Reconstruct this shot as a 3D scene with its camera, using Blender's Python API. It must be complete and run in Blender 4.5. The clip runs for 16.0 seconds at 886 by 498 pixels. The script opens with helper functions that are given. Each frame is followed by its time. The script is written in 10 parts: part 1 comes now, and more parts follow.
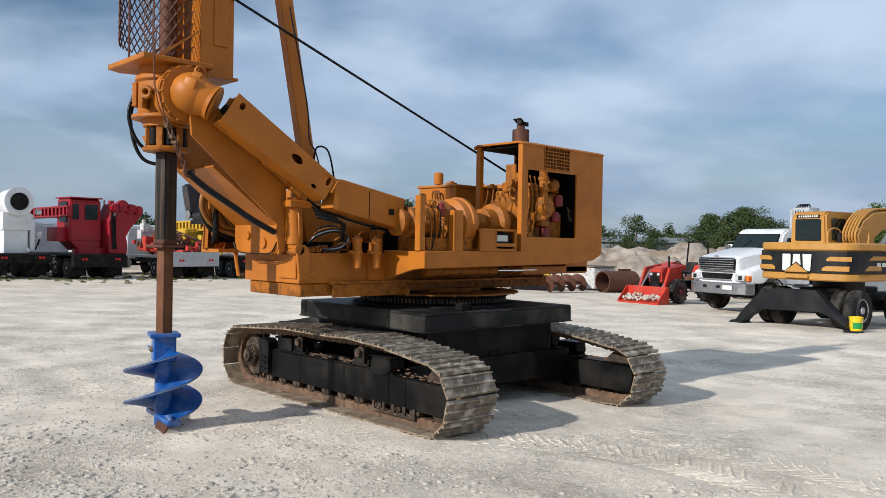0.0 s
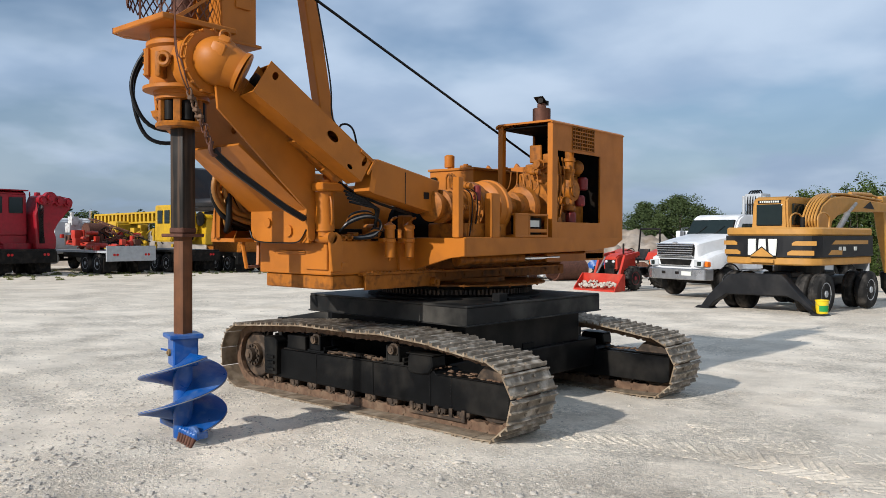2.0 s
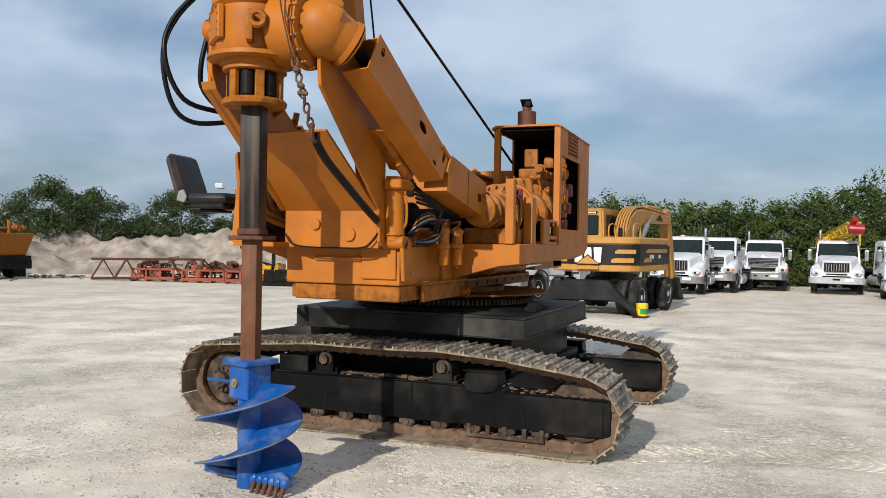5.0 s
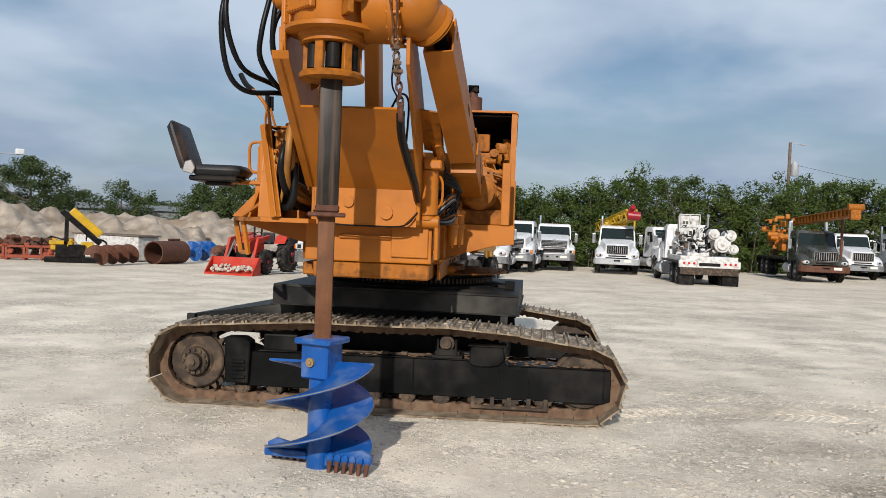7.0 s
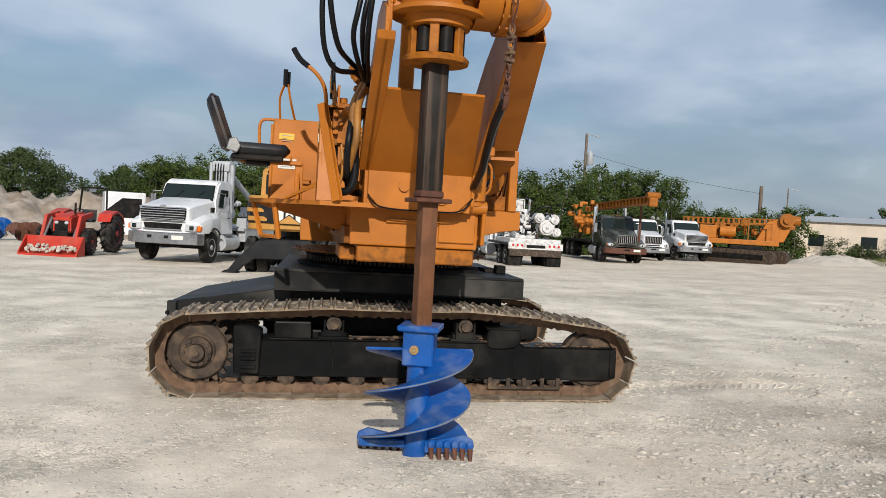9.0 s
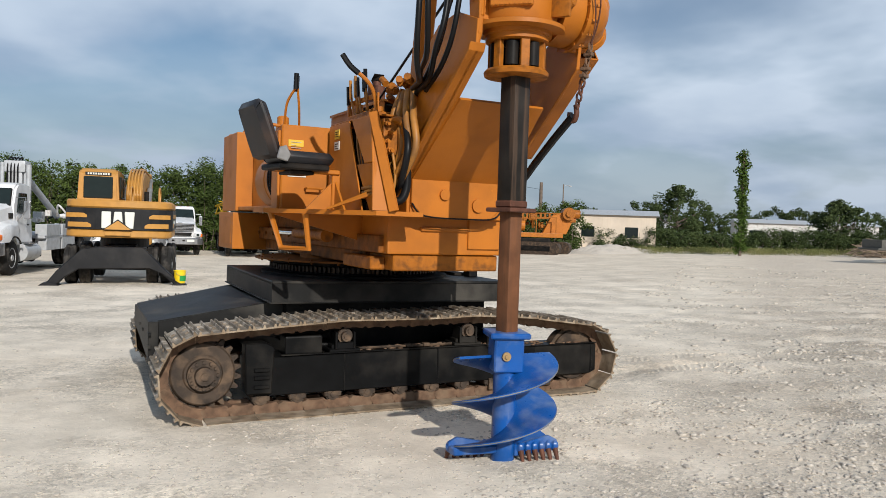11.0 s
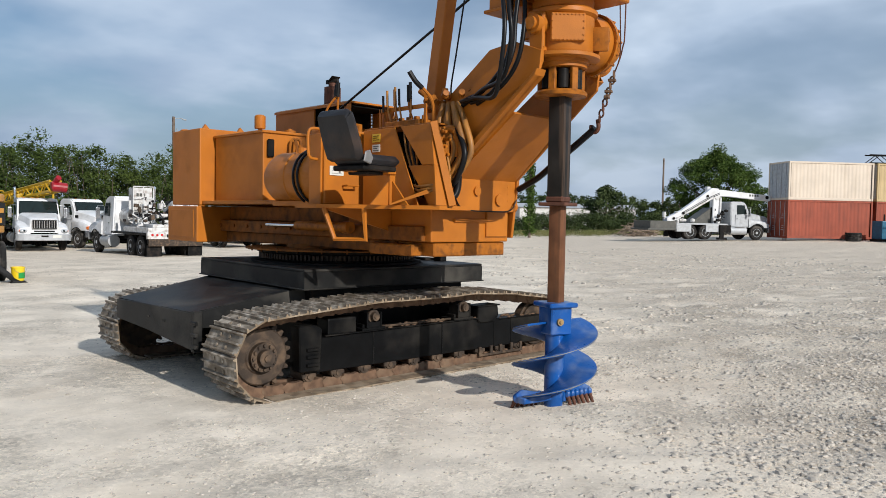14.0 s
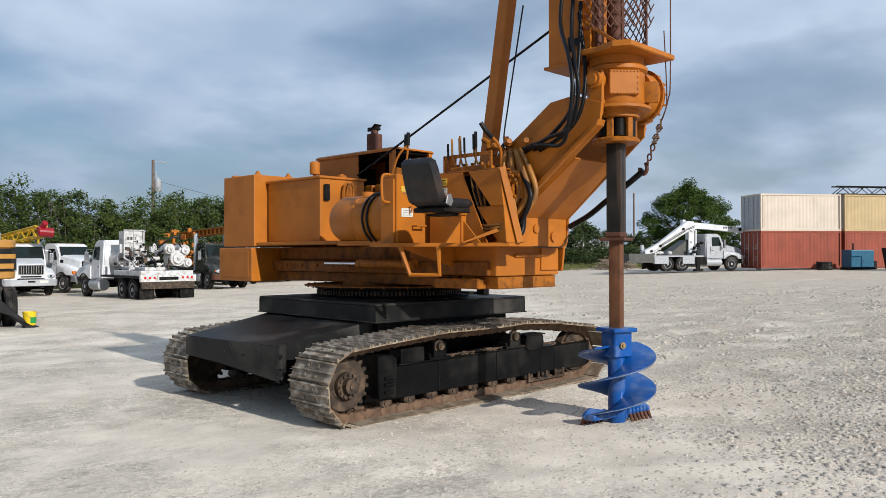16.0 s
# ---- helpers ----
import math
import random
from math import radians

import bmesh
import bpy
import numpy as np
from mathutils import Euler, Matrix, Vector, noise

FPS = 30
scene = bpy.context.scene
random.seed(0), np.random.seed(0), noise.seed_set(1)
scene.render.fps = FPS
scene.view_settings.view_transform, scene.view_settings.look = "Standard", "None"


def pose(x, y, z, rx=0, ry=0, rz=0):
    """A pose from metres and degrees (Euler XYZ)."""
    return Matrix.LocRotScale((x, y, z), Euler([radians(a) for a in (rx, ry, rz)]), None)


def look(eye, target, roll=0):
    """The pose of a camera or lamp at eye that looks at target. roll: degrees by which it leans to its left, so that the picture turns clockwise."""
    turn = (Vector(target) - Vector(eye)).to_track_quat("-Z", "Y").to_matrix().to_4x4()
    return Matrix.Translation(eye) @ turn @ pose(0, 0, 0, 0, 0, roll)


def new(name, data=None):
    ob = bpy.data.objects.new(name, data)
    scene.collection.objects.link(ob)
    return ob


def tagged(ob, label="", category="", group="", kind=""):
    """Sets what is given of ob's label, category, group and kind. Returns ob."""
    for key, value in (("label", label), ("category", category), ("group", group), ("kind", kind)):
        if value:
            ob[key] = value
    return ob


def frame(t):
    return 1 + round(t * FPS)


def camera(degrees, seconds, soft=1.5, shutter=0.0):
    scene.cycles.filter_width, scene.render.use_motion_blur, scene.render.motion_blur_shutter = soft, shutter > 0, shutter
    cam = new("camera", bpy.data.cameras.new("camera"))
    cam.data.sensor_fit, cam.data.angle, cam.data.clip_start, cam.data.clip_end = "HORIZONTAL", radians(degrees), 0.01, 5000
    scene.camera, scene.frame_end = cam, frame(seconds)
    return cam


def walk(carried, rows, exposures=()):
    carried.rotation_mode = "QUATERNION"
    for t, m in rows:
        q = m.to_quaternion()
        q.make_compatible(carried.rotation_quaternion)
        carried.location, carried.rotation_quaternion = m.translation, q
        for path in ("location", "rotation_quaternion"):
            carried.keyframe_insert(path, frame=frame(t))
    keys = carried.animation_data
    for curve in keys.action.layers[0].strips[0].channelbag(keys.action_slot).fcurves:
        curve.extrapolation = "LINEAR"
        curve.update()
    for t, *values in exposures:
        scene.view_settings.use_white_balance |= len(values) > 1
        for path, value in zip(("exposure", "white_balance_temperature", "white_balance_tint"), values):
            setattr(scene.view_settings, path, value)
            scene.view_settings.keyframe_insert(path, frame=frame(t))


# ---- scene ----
cam = camera(59.3, 16.0, soft=0.8)
METRES, EYE, TILT, LEAN, TURN = 13.06, 1.726, 0.0, 0.0, 45.5
ROWS = [
    (0.0, 0.0, 0.0, 0.0, 0.01, -0.43, -0.95),
    (0.5, -0.0105, 0.0073, -0.0013, -0.14, -0.22, -1.27),
    (1.0, -0.0286, 0.023, -0.0013, -0.6, -0.32, -1.06),
    (1.5, -0.0526, 0.0348, -0.0026, -2.28, -0.37, -0.36),
    (2.0, -0.0773, 0.05, -0.0041, -5.36, -1.05, -0.25),
    (2.5, -0.1069, 0.0683, -0.0043, -6.97, -0.62, -1.05),
    (3.0, -0.1399, 0.0803, -0.0046, -9.22, -0.22, -1.27),
    (3.5, -0.1701, 0.0939, -0.0059, -12.94, -0.24, -1.32),
    (4.0, -0.1995, 0.1127, -0.0059, -17.27, 0.41, -1.7),
    (6.5, -0.3584, 0.1917, -0.0073, -35.8, -1.91, -1.16),
    (7.0, -0.3903, 0.2117, -0.0093, -40.88, -1.55, -2.27),
    (7.5, -0.4176, 0.2356, -0.0115, -45.05, -1.7, -2.57),
    (8.0, -0.4465, 0.2592, -0.0115, -47.89, -1.76, -2.96),
    (8.5, -0.471, 0.2845, -0.0117, -51.73, -2.31, -3.32),
    (9.0, -0.4904, 0.3177, -0.0129, -56.1, -2.29, -3.19),
    (11.5, -0.5741, 0.4774, -0.0134, -76.89, -1.42, -1.5),
    (12.0, -0.588, 0.5071, -0.0126, -80.67, -1.03, -1.26),
    (12.5, -0.6009, 0.5371, -0.015, -81.94, -0.94, -1.84),
    (13.0, -0.6189, 0.5618, -0.0147, -83.48, -1.08, -1.97),
    (13.5, -0.6415, 0.5768, -0.0129, -87.27, -3.07, -0.79),
    (14.0, -0.6581, 0.588, -0.0139, -88.76, -2.37, -1.07),
    (14.5, -0.6729, 0.6024, -0.0127, -88.95, 0.35, -1.06),
    (15.0, -0.6854, 0.6217, -0.014, -90.19, 0.97, -1.39),
    (15.5, -0.7, 0.6359, -0.0157, -90.64, 0.82, -1.08),
    (16.0, -0.7061, 0.6535, -0.0151, -90.95, 0.4, 0.08),
]
walk(cam, [(t, pose(6.50, -6.24, EYE, TILT, LEAN, TURN) @ pose(METRES * x, METRES * y, METRES * z, 90 + pitch, roll, yaw)) for t, x, y, z, yaw, pitch, roll in ROWS],
     exposures=[(0.0, -0.06, 5960, 10), (4.0, -0.05, 6100, 10), (7.0, -0.15, 6240, 10), (9.0, -0.18, 6230, 10), (12.0, -0.10, 6150, 10), (16.0, -0.14, 5990, 10)])


# ---- world, sun, exposure ----
SUN_AZ, SUN_EL = radians(-5.5), radians(27.0)      # light travels towards +y, slightly to +x
SUN_DIR = Vector((math.sin(-SUN_AZ) * math.cos(SUN_EL), math.cos(SUN_AZ) * math.cos(SUN_EL), -math.sin(SUN_EL)))
sun_data = bpy.data.lights.new("sun", "SUN")
sun_data.energy, sun_data.angle, sun_data.color = 5.0, radians(0.8), (1.0, 0.93, 0.83)
sun = new("sun", sun_data)
sun.matrix_world = look(-SUN_DIR * 50, (0, 0, 0))

world = bpy.data.worlds.new("sky")
scene.world = world
world.use_nodes = True
wn, wl = world.node_tree.nodes, world.node_tree.links
wn.clear()
w_out, w_bg = wn.new("ShaderNodeOutputWorld"), wn.new("ShaderNodeBackground")
w_sky = wn.new("ShaderNodeTexSky")
w_sky.sky_type, w_sky.sun_disc = "NISHITA", False
w_sky.sun_elevation, w_sky.sun_rotation = SUN_EL, radians(180) + SUN_AZ
w_sky.air_density, w_sky.dust_density, w_sky.ozone_density = 1.0, 1.2, 1.5
w_co = wn.new("ShaderNodeTexCoord")
w_sep = wn.new("ShaderNodeSeparateXYZ")
wl.new(w_co.outputs["Generated"], w_sep.inputs[0])
w_den = wn.new("ShaderNodeMath")
w_den.operation = "ADD"
w_den.inputs[1].default_value = 0.26
wl.new(w_sep.outputs["Z"], w_den.inputs[0])
w_abs = wn.new("ShaderNodeMath")
w_abs.operation = "MAXIMUM"
w_abs.inputs[1].default_value = 0.05
wl.new(w_den.outputs[0], w_abs.inputs[0])
w_inv = wn.new("ShaderNodeMath")
w_inv.operation = "DIVIDE"
w_inv.inputs[0].default_value = 1.0
wl.new(w_abs.outputs[0], w_inv.inputs[1])
w_map = wn.new("ShaderNodeVectorMath")
w_map.operation = "SCALE"
wl.new(w_co.outputs["Generated"], w_map.inputs[0])
wl.new(w_inv.outputs[0], w_map.inputs["Scale"])


def sky_noise(scale, detail, rough, warp, lo, hi, shift):
    off = wn.new("ShaderNodeVectorMath")
    off.operation = "ADD"
    off.inputs[1].default_value = shift
    wl.new(w_map.outputs[0], off.inputs[0])
    tex = wn.new("ShaderNodeTexNoise")
    tex.inputs["Scale"].default_value, tex.inputs["Detail"].default_value = scale, detail
    tex.inputs["Roughness"].default_value, tex.inputs["Distortion"].default_value = rough, warp
    wl.new(off.outputs[0], tex.inputs["Vector"])
    r = wn.new("ShaderNodeMapRange")
    r.interpolation_type = "SMOOTHSTEP"
    r.inputs["From Min"].default_value, r.inputs["From Max"].default_value = lo, hi
    wl.new(tex.outputs["Fac"], r.inputs["Value"])
    return r.outputs[0]


w_cover = sky_noise(1.0, 5.0, 0.50, 0.12, 0.34, 0.60, (3.1, 1.7, 0.4))
w_shade = sky_noise(2.0, 5.0, 0.46, 0.1, 0.34, 0.66, (8.2, 4.4, 2.0))
w_r2 = wn.new("ShaderNodeMix")
w_r2.data_type = "RGBA"
w_r2.inputs["A"].default_value, w_r2.inputs["B"].default_value = (7.1, 8.9, 11.3, 1), (10.5, 12.1, 14.0, 1)
w_veil = wn.new("ShaderNodeMapRange")      # thinner, brighter veil of cloud in the east
w_veil.interpolation_type = "SMOOTHSTEP"
for w_key, w_val in (("From Min", 0.15), ("From Max", 0.95), ("To Min", 0.0), ("To Max", 0.46)):
    w_veil.inputs[w_key].default_value = w_val
wl.new(w_sep.outputs["X"], w_veil.inputs["Value"])
w_add = wn.new("ShaderNodeMath")
w_add.operation = "ADD"
wl.new(w_shade, w_add.inputs[0])
wl.new(w_veil.outputs[0], w_add.inputs[1])
w_r2.clamp_factor = False
wl.new(w_add.outputs[0], w_r2.inputs["Factor"])
w_mix = wn.new("ShaderNodeMix")
w_mix.data_type = "RGBA"
w_low, w_max = wn.new("ShaderNodeMapRange"), wn.new("ShaderNodeMath")
w_low.inputs["From Min"].default_value, w_low.inputs["From Max"].default_value = 0.0, 0.24
w_low.inputs["To Min"].default_value, w_low.inputs["To Max"].default_value = 0.80, 0.05
w_max.operation = "MAXIMUM"
wl.new(w_sep.outputs["Z"], w_low.inputs["Value"])
w_cov = wn.new("ShaderNodeMath")
w_cov.operation, w_cov.use_clamp = "ADD", True
wl.new(w_cover, w_cov.inputs[0])
wl.new(w_veil.outputs[0], w_cov.inputs[1])
wl.new(w_cov.outputs[0], w_max.inputs[0])
wl.new(w_low.outputs[0], w_max.inputs[1])
wl.new(w_max.outputs[0], w_mix.inputs["Factor"])
w_gain = wn.new("ShaderNodeVectorMath")      # clear sky between the clouds, brightened by haze
w_gain.operation = "MULTIPLY"
w_gain.inputs[1].default_value = (1.28, 1.40, 1.45)
wl.new(w_sky.outputs[0], w_gain.inputs[0])
wl.new(w_gain.outputs[0], w_mix.inputs["A"])
wl.new(w_r2.outputs["Result"], w_mix.inputs["B"])
w_bg.inputs["Strength"].default_value = 0.058
w_dim, w_dull = wn.new("ShaderNodeMapRange"), wn.new("ShaderNodeVectorMath")      # thicker grey haze low over the horizon
for w_key, w_val in (("From Min", 0.02), ("From Max", 0.20), ("To Min", 0.78), ("To Max", 1.0)):
    w_dim.inputs[w_key].default_value = w_val
wl.new(w_sep.outputs["Z"], w_dim.inputs["Value"])
w_dull.operation = "SCALE"
wl.new(w_mix.outputs["Result"], w_dull.inputs[0])
wl.new(w_dim.outputs[0], w_dull.inputs["Scale"])
wl.new(w_dull.outputs[0], w_bg.inputs["Color"])
wl.new(w_bg.outputs[0], w_out.inputs["Surface"])


# ---- materials ----
def material(name, color, rough=0.6, metal=0.0, var=0.25, scale=6.0, bump=0.15, fine=90.0, dirt=None, dirt_amount=0.35,
             dirt_scale=2.0, streak=False, spec=0.4):
    """Base colour with variation at two scales, dirt or wear patches of its own shape, fine relief."""
    m = bpy.data.materials.new(name)
    m.use_nodes = True
    n, l = m.node_tree.nodes, m.node_tree.links
    b = n["Principled BSDF"]
    b.inputs["Metallic"].default_value, b.inputs["Specular IOR Level"].default_value = metal, spec
    co = n.new("ShaderNodeTexCoord")
    info = n.new("ShaderNodeObjectInfo")
    shift = n.new("ShaderNodeVectorMath")
    shift.operation = "MULTIPLY_ADD"
    shift.inputs[1].default_value = (13.0, 7.0, 5.0)
    l.new(info.outputs["Random"], shift.inputs[0])
    l.new(co.outputs["Object"], shift.inputs[2])
    big, small, wear = (n.new("ShaderNodeTexNoise") for _ in range(3))
    for tex, s, d in ((big, scale, 4), (small, fine, 3), (wear, dirt_scale, 8)):
        tex.inputs["Scale"].default_value, tex.inputs["Detail"].default_value = s, d
        l.new(shift.outputs[0], tex.inputs["Vector"])
    if streak:
        sq = n.new("ShaderNodeVectorMath")
        sq.operation = "MULTIPLY"
        sq.inputs[1].default_value = (7.0, 7.0, 0.45)
        l.new(shift.outputs[0], sq.inputs[0])
        l.new(sq.outputs[0], wear.inputs["Vector"])
    ramp = n.new("ShaderNodeMapRange")
    ramp.inputs["From Min"].default_value, ramp.inputs["From Max"].default_value = 0.3, 0.7
    ramp.inputs["To Min"].default_value, ramp.inputs["To Max"].default_value = 1 - var, 1 + var
    l.new(big.outputs["Fac"], ramp.inputs["Value"])
    mul = n.new("ShaderNodeVectorMath")
    mul.operation = "SCALE"
    mul.inputs[0].default_value = color
    l.new(ramp.outputs[0], mul.inputs["Scale"])
    last = mul.outputs[0]
    if dirt:
        wr = n.new("ShaderNodeMapRange")
        wr.inputs["From Min"].default_value, wr.inputs["From Max"].default_value = 0.48, 0.68
        wr.inputs["To Max"].default_value = dirt_amount
        l.new(wear.outputs["Fac"], wr.inputs["Value"])
        mix = n.new("ShaderNodeMix")
        mix.data_type = "RGBA"
        mix.inputs["B"].default_value = (*dirt, 1)
        l.new(wr.outputs[0], mix.inputs["Factor"])
        l.new(last, mix.inputs["A"])
        last = mix.outputs["Result"]
    l.new(last, b.inputs["Base Color"])
    rr = n.new("ShaderNodeMapRange")
    rr.inputs["To Min"].default_value, rr.inputs["To Max"].default_value = max(rough - 0.12, 0.02), min(rough + 0.15, 1)
    l.new(wear.outputs["Fac"], rr.inputs["Value"])
    l.new(rr.outputs[0], b.inputs["Roughness"])
    if bump:
        bp = n.new("ShaderNodeBump")
        bp.inputs["Strength"].default_value, bp.inputs["Distance"].default_value = bump, 0.01
        l.new(small.outputs["Fac"], bp.inputs["Height"])
        l.new(bp.outputs[0], b.inputs["Normal"])
    return m


M = {}
M["orange"] = material("orange_paint", (0.400, 0.127, 0.0085), 0.48, var=0.09, scale=2.5, bump=0.08, dirt=(0.16, 0.055, 0.008), dirt_amount=0.28, dirt_scale=4.0, spec=0.3)
M["orange_dirty"] = material("greasy_orange_paint", (0.31, 0.102, 0.009), 0.52, var=0.18, scale=14.0, bump=0.15, dirt=(0.060, 0.026, 0.010), dirt_amount=0.60, dirt_scale=15.0, spec=0.2)
M["orange_grime"] = material("grimy_orange_paint", (0.20, 0.068, 0.010), 0.58, var=0.22, scale=12.0, bump=0.2, dirt=(0.045, 0.024, 0.012), dirt_amount=0.75, dirt_scale=9.0, spec=0.15)
M["black"] = material("black_paint", (0.0045, 0.0046, 0.0048), 0.42, var=0.35, bump=0.10, dirt=(0.075, 0.066, 0.054), dirt_amount=0.26, dirt_scale=2.4, spec=0.10)
M["black_dusty"] = material("dusty_black_paint", (0.010, 0.010, 0.0098), 0.5, var=0.3, bump=0.12, dirt=(0.095, 0.086, 0.072), dirt_amount=0.55, dirt_scale=2.2, spec=0.15)
M["shoe"] = material("scuffed_track_steel", (0.20, 0.160, 0.115), 0.68, 0.08, var=0.35, scale=9, bump=0.5, dirt=(0.52, 0.46, 0.38), dirt_amount=0.80, dirt_scale=9)
M["shoe_inner"] = material("muddy_track_steel", (0.185, 0.135, 0.086), 0.85, 0.05, var=0.4, scale=11, bump=0.5, dirt=(0.38, 0.31, 0.225), dirt_amount=0.7, dirt_scale=6)
M["link"] = material("rusty_track_steel", (0.125, 0.072, 0.042), 0.8, 0.1, var=0.4, scale=14, bump=0.4, dirt=(0.21, 0.145, 0.092), dirt_amount=0.6, dirt_scale=8)
M["steel_dark"] = material("greasy_dark_steel", (0.009, 0.0085, 0.008), 0.45, 0.05, var=0.4, scale=5, bump=0.1, dirt=(0.06, 0.045, 0.035), dirt_amount=0.32, dirt_scale=4, spec=0.1)
M["kelly"] = material("greased_kelly_steel", (0.019, 0.0155, 0.0125), 0.46, 0.15, var=0.5, scale=5, bump=0.05, dirt=(0.095, 0.058, 0.037), dirt_amount=0.75, dirt_scale=3.0, streak=True, spec=0.25)
M["tyre"] = material("dusty_tyre_rubber", (0.018, 0.017, 0.016), 0.8, var=0.3, bump=0.2, dirt=(0.13, 0.115, 0.10), dirt_amount=0.6, dirt_scale=3, spec=0.15)
M["dull_chrome"] = material("dull_chrome", (0.34, 0.34, 0.35), 0.28, 0.85, var=0.15, bump=0.02)
M["band"] = material("black_band_paint", (0.008, 0.008, 0.009), 0.45, var=0.2, bump=0.05, dirt=(0.05, 0.045, 0.04), dirt_amount=0.3, spec=0.25)
M["rust"] = material("rusty_steel", (0.105, 0.040, 0.022), 0.7, 0.15, var=0.3, scale=10, bump=0.25, dirt=(0.055, 0.024, 0.015), dirt_amount=0.6, dirt_scale=3, streak=True)
M["blue"] = material("blue_paint", (0.007, 0.070, 0.27), 0.30, var=0.2, scale=5, bump=0.12, dirt=(0.22, 0.27, 0.35), dirt_amount=0.36, dirt_scale=7)
M["teal"] = material("blue_green_paint", (0.015, 0.10, 0.17), 0.45, var=0.2, bump=0.1)
M["bare"] = material("bare_steel", (0.26, 0.25, 0.24), 0.45, 0.6, var=0.3, bump=0.1)
M["chrome"] = material("chrome", (0.75, 0.75, 0.76), 0.12, 1.0, var=0.05, bump=0)
M["grease"] = material("brown_greasy_steel", (0.040, 0.027, 0.018), 0.65, 0.15, var=0.4, scale=12, bump=0.3, dirt=(0.17, 0.11, 0.066), dirt_amount=0.65, dirt_scale=9)
M["rubber"] = material("black_rubber", (0.006, 0.006, 0.006), 0.75, var=0.25, bump=0.2, dirt=(0.06, 0.045, 0.034), dirt_amount=0.4, dirt_scale=6, spec=0.15)
M["hose"] = material("black_hose", (0.006, 0.006, 0.0065), 0.38, var=0.2, bump=0.05, spec=0.2)
M["vinyl"] = material("black_vinyl", (0.012, 0.012, 0.014), 0.5, var=0.3, bump=0.15, dirt=(0.09, 0.05, 0.03), dirt_amount=0.4, dirt_scale=4)
M["white"] = material("white_paint", (0.66, 0.66, 0.66), 0.3, var=0.1, scale=2, bump=0.03, dirt=(0.35, 0.31, 0.26), dirt_amount=0.3, dirt_scale=1.5)
M["white_dirty"] = material("worn_white_paint", (0.56, 0.55, 0.53), 0.5, var=0.1, scale=5, bump=0.1, dirt=(0.16, 0.095, 0.055), dirt_amount=0.60, dirt_scale=6.0)
M["filter_red"] = material("dark_red_filter_paint", (0.16, 0.012, 0.010), 0.45, var=0.2, scale=20, bump=0.05, dirt=(0.05, 0.02, 0.012), dirt_amount=0.5, dirt_scale=12)
M["fence_grey"] = material("weathered_grey_sheet", (0.17, 0.185, 0.185), 0.7, var=0.15, scale=2, bump=0.1, dirt=(0.11, 0.10, 0.09), dirt_amount=0.4, streak=True)
M["dark_paint"] = material("dark_olive_paint", (0.032, 0.035, 0.029), 0.28, var=0.3, scale=4, bump=0.05, dirt=(0.13, 0.11, 0.085), dirt_amount=0.45, dirt_scale=5)
M["rust_bar"] = material("brown_rusted_bar", (0.138, 0.056, 0.024), 0.6, 0.1, var=0.3, scale=7, bump=0.15, dirt=(0.075, 0.038, 0.020), dirt_amount=0.6, dirt_scale=3.0, streak=True, spec=0.25)
M["red"] = material("red_paint", (0.27, 0.005, 0.013), 0.4, var=0.15, bump=0.05, dirt=(0.12, 0.02, 0.015), dirt_amount=0.4)
M["red_orange"] = material("orange_red_paint", (0.44, 0.030, 0.014), 0.42, var=0.15, bump=0.05, dirt=(0.3, 0.09, 0.05), dirt_amount=0.4)
M["yellow"] = material("yellow_paint", (0.50, 0.30, 0.008), 0.4, var=0.12, bump=0.05, dirt=(0.22, 0.12, 0.02), dirt_amount=0.35)
M["excavator"] = material("machine_yellow_paint", (0.42, 0.205, 0.040), 0.45, var=0.1, bump=0.05, dirt=(0.32, 0.18, 0.06), dirt_amount=0.3)
M["grey"] = material("grey_paint", (0.070, 0.068, 0.058), 0.55, var=0.25, bump=0.1, dirt=(0.12, 0.11, 0.095), dirt_amount=0.4)
M["light_grey"] = material("light_grey_metal", (0.38, 0.39, 0.40), 0.5, 0.1, var=0.08, bump=0.1, dirt=(0.2, 0.19, 0.17), dirt_amount=0.3, dirt_scale=5.0)
M["glass"] = material("dark_cab_glass", (0.010, 0.016, 0.015), 0.05, 0.0, var=0.1, bump=0, spec=0.4)
M["amber"] = material("amber_lens", (0.75, 0.16, 0.01), 0.25, var=0.1, bump=0)
M["red_lens"] = material("red_lens", (0.45, 0.01, 0.01), 0.25, var=0.1, bump=0)
M["lens"] = material("headlight_lens", (0.55, 0.56, 0.57), 0.12, 0.3, var=0.1, bump=0)
M["label_white"] = material("white_label", (0.60, 0.60, 0.54), 0.5, var=0.05, bump=0)
M["label_yellow"] = material("yellow_label", (0.62, 0.40, 0.03), 0.5, var=0.08, bump=0)
M["green"] = material("green_label", (0.02, 0.25, 0.05), 0.5, var=0.1, bump=0)
M["pail"] = material("yellow_plastic", (0.72, 0.50, 0.01), 0.4, var=0.05, bump=0)
M["cream"] = material("cream_painted_steel", (0.58, 0.49, 0.39), 0.6, var=0.08, scale=1.0, bump=0.05, dirt=(0.4, 0.3, 0.18), dirt_amount=0.14, dirt_scale=0.6, streak=True)
M["cream_dark"] = material("ochre_painted_steel", (0.46, 0.34, 0.17), 0.6, var=0.08, scale=1.0, bump=0.05, dirt=(0.3, 0.2, 0.1), dirt_amount=0.3, dirt_scale=0.6)
